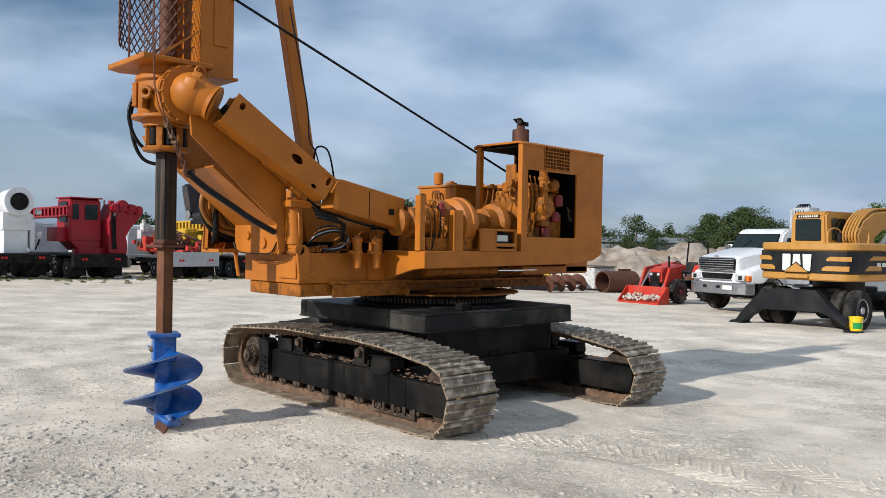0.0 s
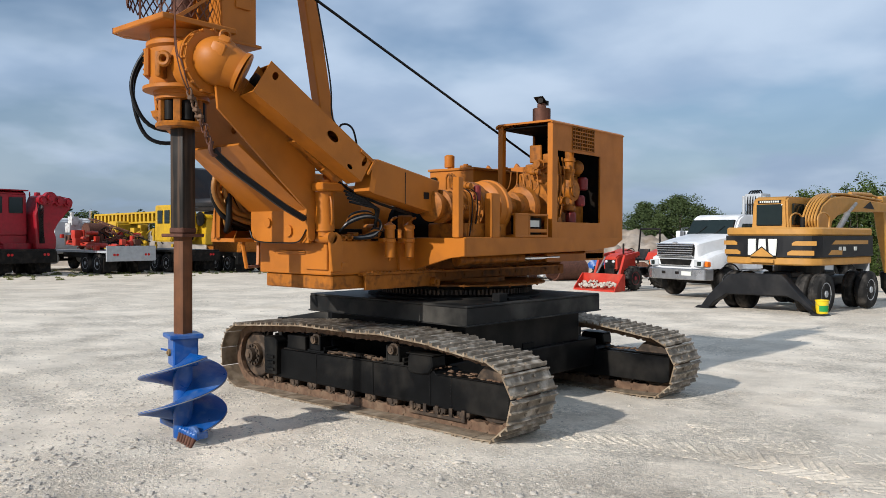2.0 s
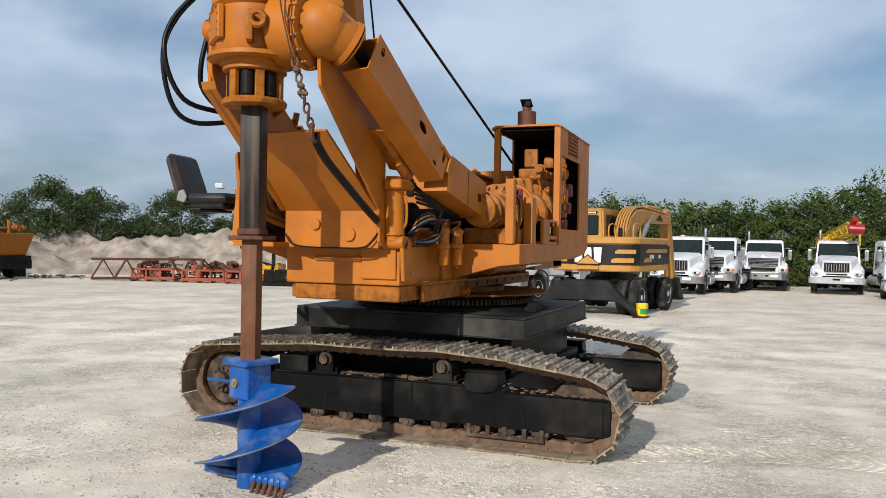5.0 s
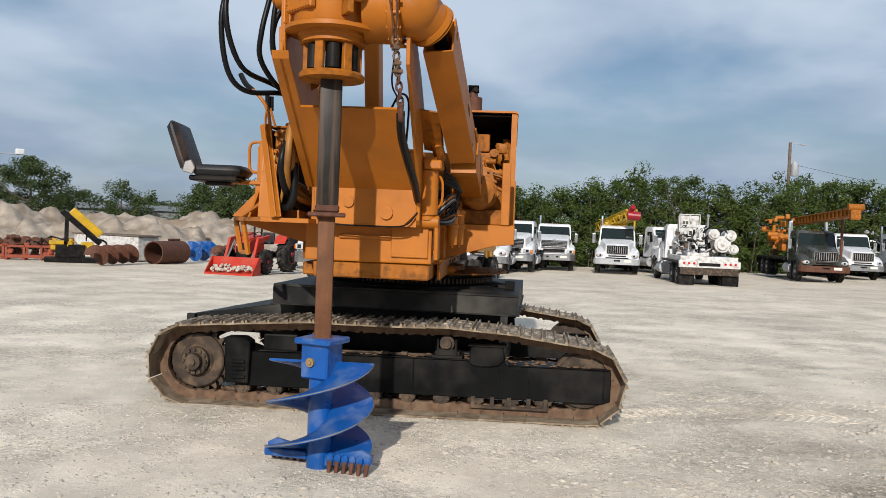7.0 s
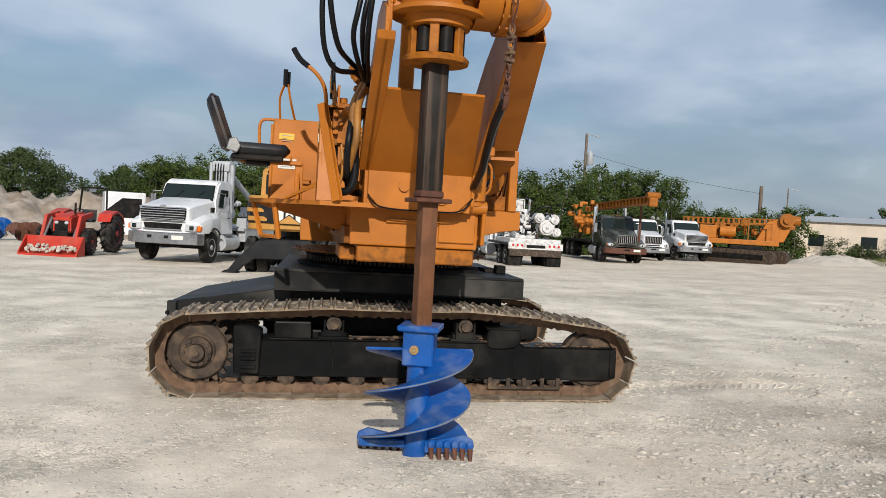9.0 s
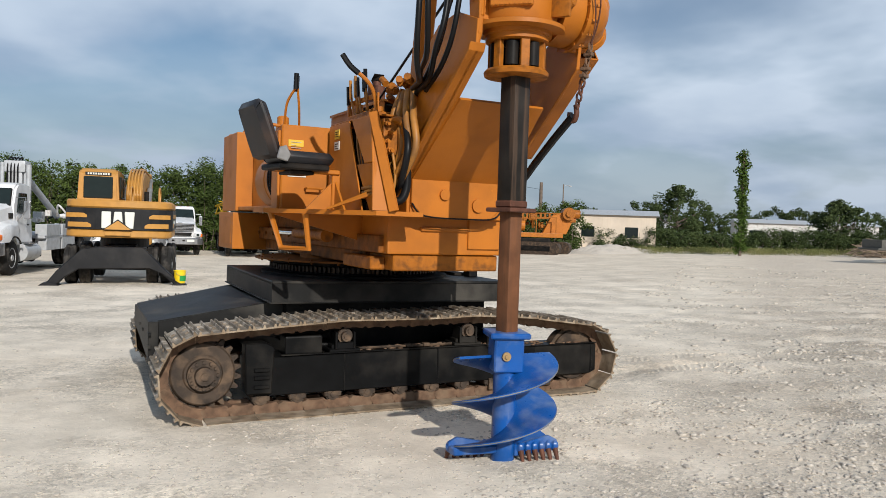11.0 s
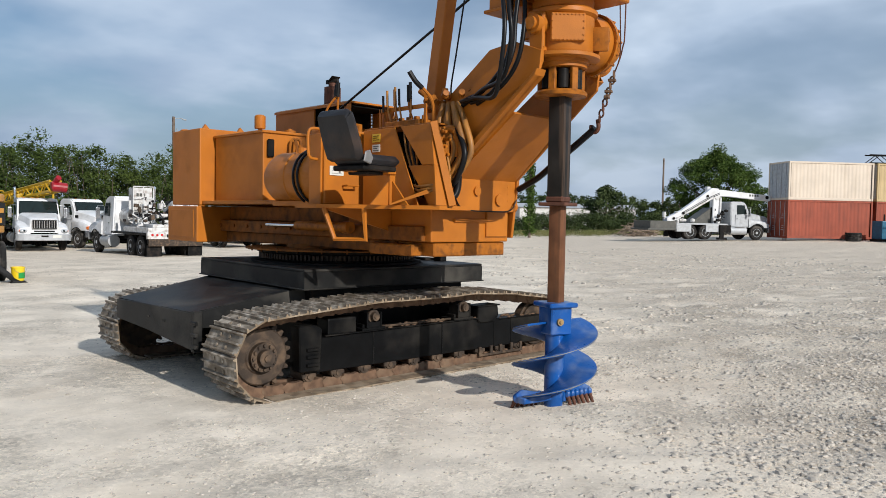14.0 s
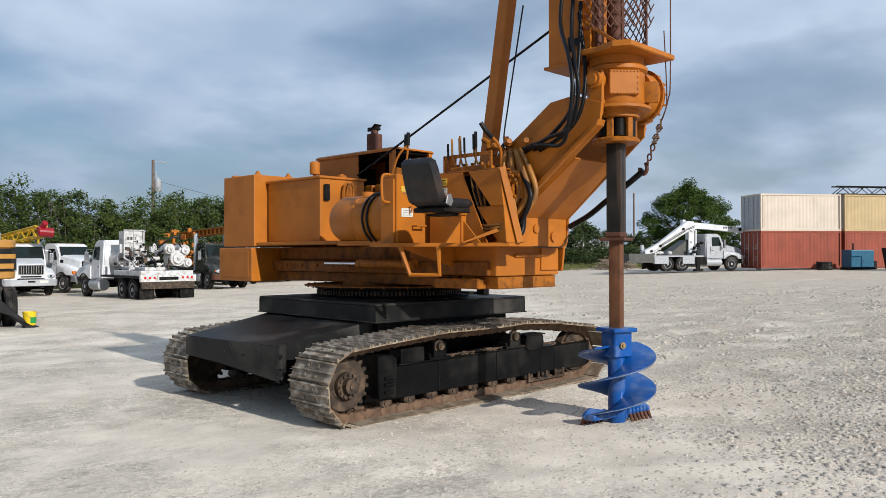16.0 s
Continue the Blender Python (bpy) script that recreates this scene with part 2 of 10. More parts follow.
M["container_red"] = material("rust_red_painted_steel", (0.27, 0.055, 0.024), 0.6, var=0.15, scale=1.0, bump=0.05, dirt=(0.14, 0.04, 0.025), dirt_amount=0.5, dirt_scale=0.8, streak=True)
M["stone"] = material("white_caliche_stone", (0.44, 0.392, 0.33), 0.95, var=0.25, scale=20, bump=0.3)
M["dirt"] = material("pale_brown_earth", (0.30, 0.25, 0.20), 0.95, var=0.35, scale=1.6, bump=1.0, fine=7, dirt=(0.19, 0.14, 0.095), dirt_amount=0.8, dirt_scale=0.9)
M["concrete"] = material("grey_concrete", (0.36, 0.37, 0.38), 0.8, var=0.12, scale=0.6, bump=0.1)
M["wood"] = material("weathered_pole_wood", (0.14, 0.105, 0.08), 0.85, var=0.3, scale=4, bump=0.3)
M["bark"] = material("grey_brown_bark", (0.11, 0.085, 0.065), 0.9, var=0.3, scale=5, bump=0.4)
M["brush"] = material("dry_brushwood", (0.24, 0.18, 0.13), 0.9, var=0.3, scale=3, bump=0.2)
M["tan_hose"] = material("yellow_brown_hose", (0.32, 0.135, 0.022), 0.5, var=0.3, scale=5, bump=0.1, dirt=(0.10, 0.05, 0.02), dirt_amount=0.6, dirt_scale=6)
M["brass"] = material("yellowed_wire_rope", (0.30, 0.20, 0.09), 0.6, 0.4, var=0.3, bump=0.1)


def leaf_material(name, dark, light):
    m = bpy.data.materials.new(name)
    m.use_nodes = True
    n, l = m.node_tree.nodes, m.node_tree.links
    b = n["Principled BSDF"]
    b.inputs["Roughness"].default_value, b.inputs["Specular IOR Level"].default_value = 0.85, 0.08
    g = n.new("ShaderNodeNewGeometry")
    co, tex = n.new("ShaderNodeTexCoord"), n.new("ShaderNodeTexNoise")
    tex.inputs["Scale"].default_value, tex.inputs["Detail"].default_value = 0.45, 3
    l.new(co.outputs["Object"], tex.inputs["Vector"])
    add = n.new("ShaderNodeMath")
    add.operation = "MULTIPLY_ADD"
    add.inputs[1].default_value = 0.32
    l.new(g.outputs["Random Per Island"], add.inputs[0])
    sub = n.new("ShaderNodeMath")
    sub.operation = "MULTIPLY_ADD"
    sub.inputs[1].default_value, sub.inputs[2].default_value = 1.4, -0.45
    l.new(tex.outputs["Fac"], sub.inputs[0])
    l.new(sub.outputs[0], add.inputs[2])
    mix = n.new("ShaderNodeMix")
    mix.data_type = "RGBA"
    mix.inputs["A"].default_value, mix.inputs["B"].default_value = (*dark, 1), (*light, 1)
    l.new(add.outputs[0], mix.inputs["Factor"])
    l.new(mix.outputs["Result"], b.inputs["Base Color"])
    b.inputs["Transmission Weight"].default_value = 0.0
    return m


M["leaf"] = leaf_material("green_foliage", (0.036, 0.066, 0.014), (0.098, 0.142, 0.030))
M["leaf_far"] = leaf_material("dull_green_foliage", (0.034, 0.052, 0.020), (0.080, 0.103, 0.038))
M["leaf_hedge"] = leaf_material("hedge_foliage", (0.044, 0.071, 0.017), (0.106, 0.142, 0.033))
# darker copy of the leaf colours, standing in for shade inside the hedge
M["leaf_deep"] = leaf_material("painted_shade_foliage", (0.026, 0.041, 0.013), (0.058, 0.077, 0.024))
M["grass"] = leaf_material("dry_grass_green", (0.08, 0.10, 0.03), (0.26, 0.24, 0.10))


def ground_material():
    m = bpy.data.materials.new("crushed_limestone_gravel")
    m.use_nodes = True
    n, l = m.node_tree.nodes, m.node_tree.links
    b = n["Principled BSDF"]
    b.inputs["Roughness"].default_value, b.inputs["Specular IOR Level"].default_value = 0.92, 0.15
    co = n.new("ShaderNodeTexCoord")

    def noise_at(scale, detail, rough=0.55):
        t = n.new("ShaderNodeTexNoise")
        t.inputs["Scale"].default_value, t.inputs["Detail"].default_value, t.inputs["Roughness"].default_value = scale, detail, rough
        l.new(co.outputs["Object"], t.inputs["Vector"])
        return t.outputs["Fac"]

    def ramp(src, a, b0, lo, hi):
        r = n.new("ShaderNodeMapRange")
        for key, v in (("From Min", a), ("From Max", b0), ("To Min", lo), ("To Max", hi)):
            r.inputs[key].default_value = v
        l.new(src, r.inputs["Value"])
        return r.outputs[0]

    wide, mid, fine, grain = noise_at(0.16, 5), noise_at(1.1, 6, 0.62), noise_at(9, 5, 0.7), noise_at(55, 4, 0.7)
    loose = ramp(noise_at(0.50, 7, 0.66), 0.44, 0.58, 0.16, 1.0)      # gravelly patches among smooth rolled dust

    def toned(src, amount):
        """Keep a brightness factor near one where the surface is dusty."""
        r = n.new("ShaderNodeMapRange")
        l.new(amount, r.inputs["Value"])
        r.inputs["To Min"].default_value = 1.0
        l.new(src, r.inputs["To Max"])
        return r.outputs[0]

    vor = n.new("ShaderNodeTexVoronoi")
    vor.inputs["Scale"].default_value = 38
    l.new(co.outputs["Object"], vor.inputs["Vector"])
    mul1 = n.new("ShaderNodeMath")
    mul1.operation = "MULTIPLY"
    l.new(ramp(wide, 0.3, 0.7, 0.86, 1.08), mul1.inputs[0])
    l.new(ramp(mid, 0.34, 0.66, 0.80, 1.12), mul1.inputs[1])
    mul2 = n.new("ShaderNodeMath")
    mul2.operation = "MULTIPLY"
    l.new(mul1.outputs[0], mul2.inputs[0])
    l.new(toned(ramp(grain, 0.3, 0.7, 0.70, 1.19), loose), mul2.inputs[1])
    mul3 = n.new("ShaderNodeMath")
    mul3.operation = "MULTIPLY"
    l.new(mul2.outputs[0], mul3.inputs[0])
    l.new(toned(ramp(fine, 0.32, 0.68, 0.82, 1.12), loose), mul3.inputs[1])
    stony = n.new("ShaderNodeTexVoronoi")      # single stones, each with its own tone
    stony.inputs["Scale"].default_value = 30
    l.new(co.outputs["Object"], stony.inputs["Vector"])
    stone_tone = n.new("ShaderNodeSeparateXYZ")
    l.new(stony.outputs["Color"], stone_tone.inputs[0])
    mul4 = n.new("ShaderNodeMath")
    mul4.operation = "MULTIPLY"
    l.new(mul3.outputs[0], mul4.inputs[0])
    l.new(toned(ramp(stone_tone.outputs["X"], 0.0, 1.0, 0.78, 1.17), loose), mul4.inputs[1])
    col = n.new("ShaderNodeVectorMath")
    col.operation = "SCALE"
    col.inputs[0].default_value = (0.785, 0.690, 0.560)
    l.new(mul4.outputs[0], col.inputs["Scale"])
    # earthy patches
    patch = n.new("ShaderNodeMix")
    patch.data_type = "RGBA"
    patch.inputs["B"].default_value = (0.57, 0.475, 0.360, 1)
    far_len = n.new("ShaderNodeVectorMath")      # browner earth colour mixed in with distance from the rig
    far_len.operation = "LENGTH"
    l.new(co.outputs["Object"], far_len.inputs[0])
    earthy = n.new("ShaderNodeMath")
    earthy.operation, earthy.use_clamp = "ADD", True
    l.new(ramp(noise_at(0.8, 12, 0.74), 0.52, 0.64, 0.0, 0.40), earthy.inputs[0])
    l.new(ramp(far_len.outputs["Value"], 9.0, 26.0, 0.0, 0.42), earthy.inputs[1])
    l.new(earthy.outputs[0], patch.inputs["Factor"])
    # wheel lanes bending round the machine
    lane_at = n.new("ShaderNodeVectorMath")
    lane_at.operation = "SUBTRACT"
    lane_at.inputs[1].default_value = (4.0, -15.0, 0.0)
    l.new(co.outputs["Object"], lane_at.inputs[0])
    sep = n.new("ShaderNodeSeparateXYZ")
    l.new(lane_at.outputs[0], sep.inputs[0])
    ang, rad = n.new("ShaderNodeMath"), n.new("ShaderNodeVectorMath")
    ang.operation, rad.operation = "ARCTAN2", "LENGTH"
    l.new(sep.outputs["Y"], ang.inputs[0])
    l.new(sep.outputs["X"], ang.inputs[1])
    l.new(lane_at.outputs[0], rad.inputs[0])
    polar = n.new("ShaderNodeCombineXYZ")
    l.new(rad.outputs["Value"], polar.inputs["X"])
    turn = n.new("ShaderNodeMath")
    turn.operation = "MULTIPLY"
    turn.inputs[1].default_value = 5.0
    l.new(ang.outputs[0], turn.inputs[0])
    l.new(turn.outputs[0], polar.inputs["Y"])
    lane = n.new("ShaderNodeTexNoise")
    lane.inputs["Scale"].default_value, lane.inputs["Detail"].default_value, lane.inputs["Roughness"].default_value = 1.5, 7, 0.62
    l.new(polar.outputs[0], lane.inputs["Vector"])
    worn = n.new("ShaderNodeVectorMath")
    worn.operation = "SCALE"
    l.new(col.outputs[0], worn.inputs[0])
    l.new(ramp(lane.outputs["Fac"], 0.32, 0.68, 0.972, 1.02), worn.inputs["Scale"])
    # dark grit between the stones
    grit = noise_at(24, 6, 0.75)
    gmix = n.new("ShaderNodeMix")
    gmix.data_type = "RGBA"
    gmix.inputs["B"].default_value = (0.34, 0.29, 0.235, 1)
    gf = n.new("ShaderNodeMath")
    gf.operation = "MULTIPLY"
    l.new(ramp(grit, 0.56, 0.66, 0.0, 0.75), gf.inputs[0])
    l.new(loose, gf.inputs[1])
    l.new(gf.outputs[0], gmix.inputs["Factor"])
    l.new(worn.outputs[0], gmix.inputs["A"])
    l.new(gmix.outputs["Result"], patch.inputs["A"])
    # field of coarse grey rubble on the idler side of the machine
    edge = n.new("ShaderNodeMath")
    edge.operation = "MULTIPLY_ADD"
    edge.inputs[1].default_value = 3.4
    l.new(noise_at(0.42, 9, 0.66), edge.inputs[0])
    away = n.new("ShaderNodeVectorMath")
    away.operation = "DOT_PRODUCT"
    away.inputs[1].default_value = (0.55, -0.62, 0.0)
    l.new(co.outputs["Object"], away.inputs[0])
    l.new(away.outputs["Value"], edge.inputs[2])
    rub = n.new("ShaderNodeMath")
    rub.operation = "MULTIPLY"
    l.new(ramp(edge.outputs[0], 3.7, 5.6, 0.0, 1.0), rub.inputs[0])
    l.new(ramp(lane.outputs["Fac"], 0.44, 0.62, 1.0, 0.30), rub.inputs[1])
    chips = n.new("ShaderNodeTexVoronoi")
    chips.inputs["Scale"].default_value = 42
    l.new(co.outputs["Object"], chips.inputs["Vector"])
    tone = n.new("ShaderNodeSeparateXYZ")
    l.new(chips.outputs["Color"], tone.inputs[0])
    chip_col = n.new("ShaderNodeVectorMath")
    chip_col.operation = "SCALE"
    chip_col.inputs[0].default_value = (0.62, 0.528, 0.420)
    l.new(ramp(tone.outputs["X"], 0.0, 1.0, 0.66, 1.24), chip_col.inputs["Scale"])
    rub_mix = n.new("ShaderNodeMix")
    rub_mix.data_type = "RGBA"
    l.new(rub.outputs[0], rub_mix.inputs["Factor"])
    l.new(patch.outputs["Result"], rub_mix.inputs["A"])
    l.new(chip_col.outputs[0], rub_mix.inputs["B"])
    l.new(rub_mix.outputs["Result"], b.inputs["Base Color"])
    hsum = n.new("ShaderNodeMath")
    hsum.operation = "MULTIPLY_ADD"
    hsum.inputs[1].default_value = 0.10
    l.new(vor.outputs["Distance"], hsum.inputs[0])
    l.new(grain, hsum.inputs[2])
    hs2 = n.new("ShaderNodeMath")
    hs2.operation = "MULTIPLY_ADD"
    hs2.inputs[1].default_value = 1.0
    l.new(fine, hs2.inputs[0])
    l.new(hsum.outputs[0], hs2.inputs[2])
    bp = n.new("ShaderNodeBump")
    bp.inputs["Distance"].default_value = 0.022
    l.new(ramp(loose, 0.0, 1.0, 0.20, 1.0), bp.inputs["Strength"])
    l.new(hs2.outputs[0], bp.inputs["Height"])
    bp2 = n.new("ShaderNodeBump")
    bp2.inputs["Distance"].default_value = 0.06
    l.new(ramp(rub.outputs[0], 0.0, 1.0, 0.0, 0.85), bp2.inputs["Strength"])
    l.new(noise_at(15, 8, 0.78), bp2.inputs["Height"])
    l.new(bp.outputs[0], bp2.inputs["Normal"])
    l.new(bp2.outputs[0], b.inputs["Normal"])
    return m


M["ground"] = ground_material()
# near-black that puts recess shade into the colour: engine house, tower slot, winch
M["interior"] = material("painted_shade_steel", (0.006, 0.0055, 0.005), 0.8, var=0.3, bump=0.2, dirt=(0.03, 0.017, 0.008), dirt_amount=0.5, dirt_scale=5, spec=0.05)


# ---- mesh helpers ----
def part(name, bm, mat, parent=None, label="", smooth=None):
    me = bpy.data.meshes.new(name)
    bm.to_mesh(me)
    bm.free()
    me.materials.append(M[mat])
    if smooth:
        me.shade_smooth()
        me.set_sharp_from_angle(angle=radians(smooth))
    ob = new(name, me)
    ob.parent = parent
    if label:
        ob["label"] = label
    return ob


def islands(bm):
    """Groups of faces that hang together."""
    seen, out = set(), []
    for f in bm.faces:
        if f in seen:
            continue
        stack, grp = [f], []
        seen.add(f)
        while stack:
            g = stack.pop()
            grp.append(g)
            for v in g.verts:
                for q in v.link_faces:
                    if q not in seen:
                        seen.add(q)
                        stack.append(q)
        out.append(grp)
    return out


def parts(name, piece, bm, mat, parent, label="", smooth=None):
    """Each loose body is a mesh of its own: the first is the part, the others its pieces."""
    first = None
    for grp in islands(bm):
        b2, vmap = bmesh.new(), {}
        for f in grp:
            for v in f.verts:
                if v not in vmap:
                    vmap[v] = b2.verts.new(v.co)
            b2.faces.new([vmap[v] for v in f.verts])
        o = part(name if first is None else piece, b2, mat, parent if first is None else first, label if first is None else "", smooth)
        first = first or o
    bm.free()
    return first


def share(name, me, parent, m):
    ob = new(name, me)
    ob.parent, ob.matrix_local = parent, m
    return ob


def thing(name, label, category, m=Matrix(), group="", kind=""):
    ob = new(name)
    ob.matrix_world = m
    ob.empty_display_size = 0.2
    return tagged(ob, label, category, group, kind)


def B():
    return bmesh.new()


def box(bm, x0, x1, y0, y1, z0, z1, bevel=0.0, m=None):
    c = Matrix.Translation(((x0 + x1) / 2, (y0 + y1) / 2, (z0 + z1) / 2)) @ Matrix.Diagonal((abs(x1 - x0), abs(y1 - y0), abs(z1 - z0), 1))
    vs = bmesh.ops.create_cube(bm, size=1.0, matrix=(m @ c) if m else c)["verts"]
    if bevel:
        es = list({e for v in vs for e in v.link_edges})
        bmesh.ops.bevel(bm, geom=es, offset=bevel, segments=1 if bevel < 0.012 else 2, affect="EDGES", profile=0.6)
    return bm


def cyl(bm, p0, p1, r, r2=None, seg=16, caps=True):
    p0, p1 = Vector(p0), Vector(p1)
    d = p1 - p0
    m = Matrix.Translation((p0 + p1) / 2) @ d.to_track_quat("Z", "Y").to_matrix().to_4x4()
    bmesh.ops.create_cone(bm, cap_ends=caps, segments=seg, radius1=r, radius2=r if r2 is None else r2, depth=d.length, matrix=m)
    return bm


def ball(bm, p, r, sx=1, sy=1, sz=1, u=14, v=9):
    bmesh.ops.create_uvsphere(bm, u_segments=u, v_segments=v, radius=r, matrix=Matrix.Translation(p) @ Matrix.Diagonal((sx, sy, sz, 1)))
    return bm


def prism(bm, pts, axis, a0, a1, bevel=0.0, m=None):
    """A flat outline of (u, v) pairs pushed from a0 to a1 along an axis."""
    def at(u, v, a):
        p = Vector({"x": (a, u, v), "y": (u, a, v), "z": (u, v, a)}[axis])
        return m @ p if m else p
    lo, hi = [bm.verts.new(at(u, v, a0)) for u, v in pts], [bm.verts.new(at(u, v, a1)) for u, v in pts]
    fs = [bm.faces.new(lo), bm.faces.new(hi[::-1])]
    k = len(pts)
    for i in range(k):
        fs.append(bm.faces.new((lo[i], hi[i], hi[(i + 1) % k], lo[(i + 1) % k])))
    bmesh.ops.recalc_face_normals(bm, faces=fs)
    if bevel:
        es = list({e for f in fs for e in f.edges})
        bmesh.ops.bevel(bm, geom=es, offset=bevel, segments=1, affect="EDGES")
    return bm


def spline(pts, n=8):
    """Points along a smooth curve through pts."""
    pts = [Vector(p) for p in pts]
    out = []
    for i in range(len(pts) - 1):
        a, b, c, d = pts[max(i - 1, 0)], pts[i], pts[i + 1], pts[min(i + 2, len(pts) - 1)]
        for k in range(n):
            t = k / n
            out.append(0.5 * ((2 * b) + (c - a) * t + (2 * a - 5 * b + 4 * c - d) * t * t + (3 * b - a - 3 * c + d) * t ** 3))
    return out + [pts[-1]]


def tube(bm, pts, r, seg=8, smooth=6, r2=None):
    pts = spline(pts, smooth) if smooth else [Vector(p) for p in pts]
    rings, up = [], Vector((0.31, 0.17, 0.93))
    for i, p in enumerate(pts):
        d = (pts[min(i + 1, len(pts) - 1)] - pts[max(i - 1, 0)]).normalized()
        s = d.cross(up)
        if s.length < 1e-3:
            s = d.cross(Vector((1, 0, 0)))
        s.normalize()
        up = s.cross(d).normalized()
        rad = r if r2 is None else r + (r2 - r) * i / (len(pts) - 1)
        rings.append([bm.verts.new(p + rad * (math.cos(6.2832 * k / seg) * s + math.sin(6.2832 * k / seg) * up)) for k in range(seg)])
    for a, b in zip(rings, rings[1:]):
        for k in range(seg):
            bm.faces.new((a[k], a[(k + 1) % seg], b[(k + 1) % seg], b[k]))
    bm.faces.new(rings[0][::-1])
    bm.faces.new(rings[-1])
    return bm


def plate_quad(bm, a, b, c, d, thick):
    """A plate through four corners with a thickness."""
    a, b, c, d = (Vector(p) for p in (a, b, c, d))
    nn = (b - a).cross(d - a).normalized() * thick
    vs = [bm.verts.new(p) for p in (a, b, c, d)] + [bm.verts.new(p + nn) for p in (a, b, c, d)]
    fs = [bm.faces.new([vs[i] for i in q]) for q in ((3, 2, 1, 0), (4, 5, 6, 7), (0, 1, 5, 4), (1, 2, 6, 5), (2, 3, 7, 6), (3, 0, 4, 7))]
    bmesh.ops.recalc_face_normals(bm, faces=fs)
    return bm


def mesh_object(name, verts, faces, mat, parent=None):
    me = bpy.data.meshes.new(name)
    me.from_pydata(verts, [], faces)
    me.update()
    me.materials.append(M[mat])
    ob = new(name, me)
    ob.parent = parent
    return ob


# ---- ground ----
def gz(x, y):
    """Height of the yard: a gentle fall away from the walk, rising far off to +x."""
    zx = -0.045 if x < -6 else 0.0076 * min(x, 60.0)
    if x > 15:
        zx += 0.007 * (min(x, 60.0) - 15)
    zy = -0.23 * math.tanh(y / 9.4) if y > 0 else -0.21 * math.tanh(y / 8.6)
    if y > 14:
        zy -= 0.0165 * (min(y, 48.0) - 14)
    return zx + zy


RUTS = [[(-9.0, -4.6), (-5.0, -4.4), (-2.2, -4.9), (0.3, -6.2), (2.0, -8.0)], [(-9.0, -3.1), (-5.0, -2.9), (-2.4, -3.2), (-0.7, -4.2), (0.6, -5.4), (2.6, -7.6)],
        [(1.9, -1.3), (3.0, -0.8), (4.6, -0.85), (7.0, -0.2), (9.0, 1.2)], [(3.0, 1.9), (5.0, 2.6), (9.0, 4.4)],
        [(2.0, -3.4), (4.0, -3.0), (6.5, -3.4), (9.0, -4.6)]]


def rut_depth(x, y, lines):
    """Shallow tyre ruts with soft shoulders."""
    out = 0.0
    for line in lines:
        best = min((x - a) ** 2 + (y - c) ** 2 for a, c in line)
        if best < 0.36:
            d = math.sqrt(best)
            out += -0.016 * math.exp(-(d / 0.17) ** 2) + 0.011 * math.exp(-((d - 0.34) / 0.10) ** 2)
    return out


SURFACE = {}


def top(x, y):
    """Height of the ground sheet as built, ruts and all."""
    xs, ys, z = SURFACE["xs"], SURFACE["ys"], SURFACE["z"]
    i, j = int(np.searchsorted(xs, x)) - 1, int(np.searchsorted(ys, y)) - 1
    fx, fy = (x - xs[i]) / (xs[i + 1] - xs[i]), (y - ys[j]) / (ys[j + 1] - ys[j])
    return float((z[j, i] * (1 - fx) + z[j, i + 1] * fx) * (1 - fy) + (z[j + 1, i] * (1 - fx) + z[j + 1, i + 1] * fx) * fy)


def ground():
    lines = []
    for line in RUTS:
        lines.append([(p.x, p.y) for p in spline([Vector((*q, 0)) for q in line], 24)])
    def axis(lo, hi, step):
        core = list(np.arange(lo, hi, step))
        out, s, v = [], step, hi
        while v < 2500:
            out.append(v)
            s *= 1.16
            v += s
        neg, s, v = [], step, lo
        while v > -2500:
            s *= 1.16
            v -= s
            neg.append(v)
        return neg[::-1] + core + out
    xs, ys = axis(-10.0, 14.0, 0.085), axis(-8.0, 8.0, 0.085)
    verts, nx = [], len(xs)
    for y in ys:
        for x in xs:
            z = gz(x, y)
            r = math.hypot(x, y)
            if r < 40:
                v = Vector((x, y, 0))
                if -10 < x < 9.1 and -8 < y < 5:
                    z += rut_depth(x, y, lines) * (0.75 + 0.5 * noise.noise(v * 1.7)) + 0.006 * noise.noise(v * 9.0)
                z += 0.020 * noise.noise(v * 0.55) + 0.009 * noise.noise(v * 2.3) + 0.007 * noise.noise(v * 6.1) * (1 if r < 14 else 0)
                field = min(max((0.55 * x - 0.6 * y - 2.2) / 1.6, 0.0), 1.0)
                if field:
                    z += field * (0.026 * noise.noise(v * 0.9 + Vector((7, 3, 0))) + 0.026 * noise.noise(v * 2.1) + 0.016 * noise.noise(v * 4.7))
            verts.append((x, y, z))
    hs = np.array([v[2] for v in verts]).reshape(len(ys), nx)
    SURFACE.update(xs=np.array(xs), ys=np.array(ys), z=hs)
    faces = [(j * nx + i, j * nx + i + 1, (j + 1) * nx + i + 1, (j + 1) * nx + i) for j in range(len(ys) - 1) for i in range(nx - 1)]
    ob = mesh_object("ground", verts, faces, "ground")
    ob.data.shade_smooth()
    return tagged(ob, "pale crushed limestone yard with ruts and loose gravel", "ground", kind="structure")


ground()


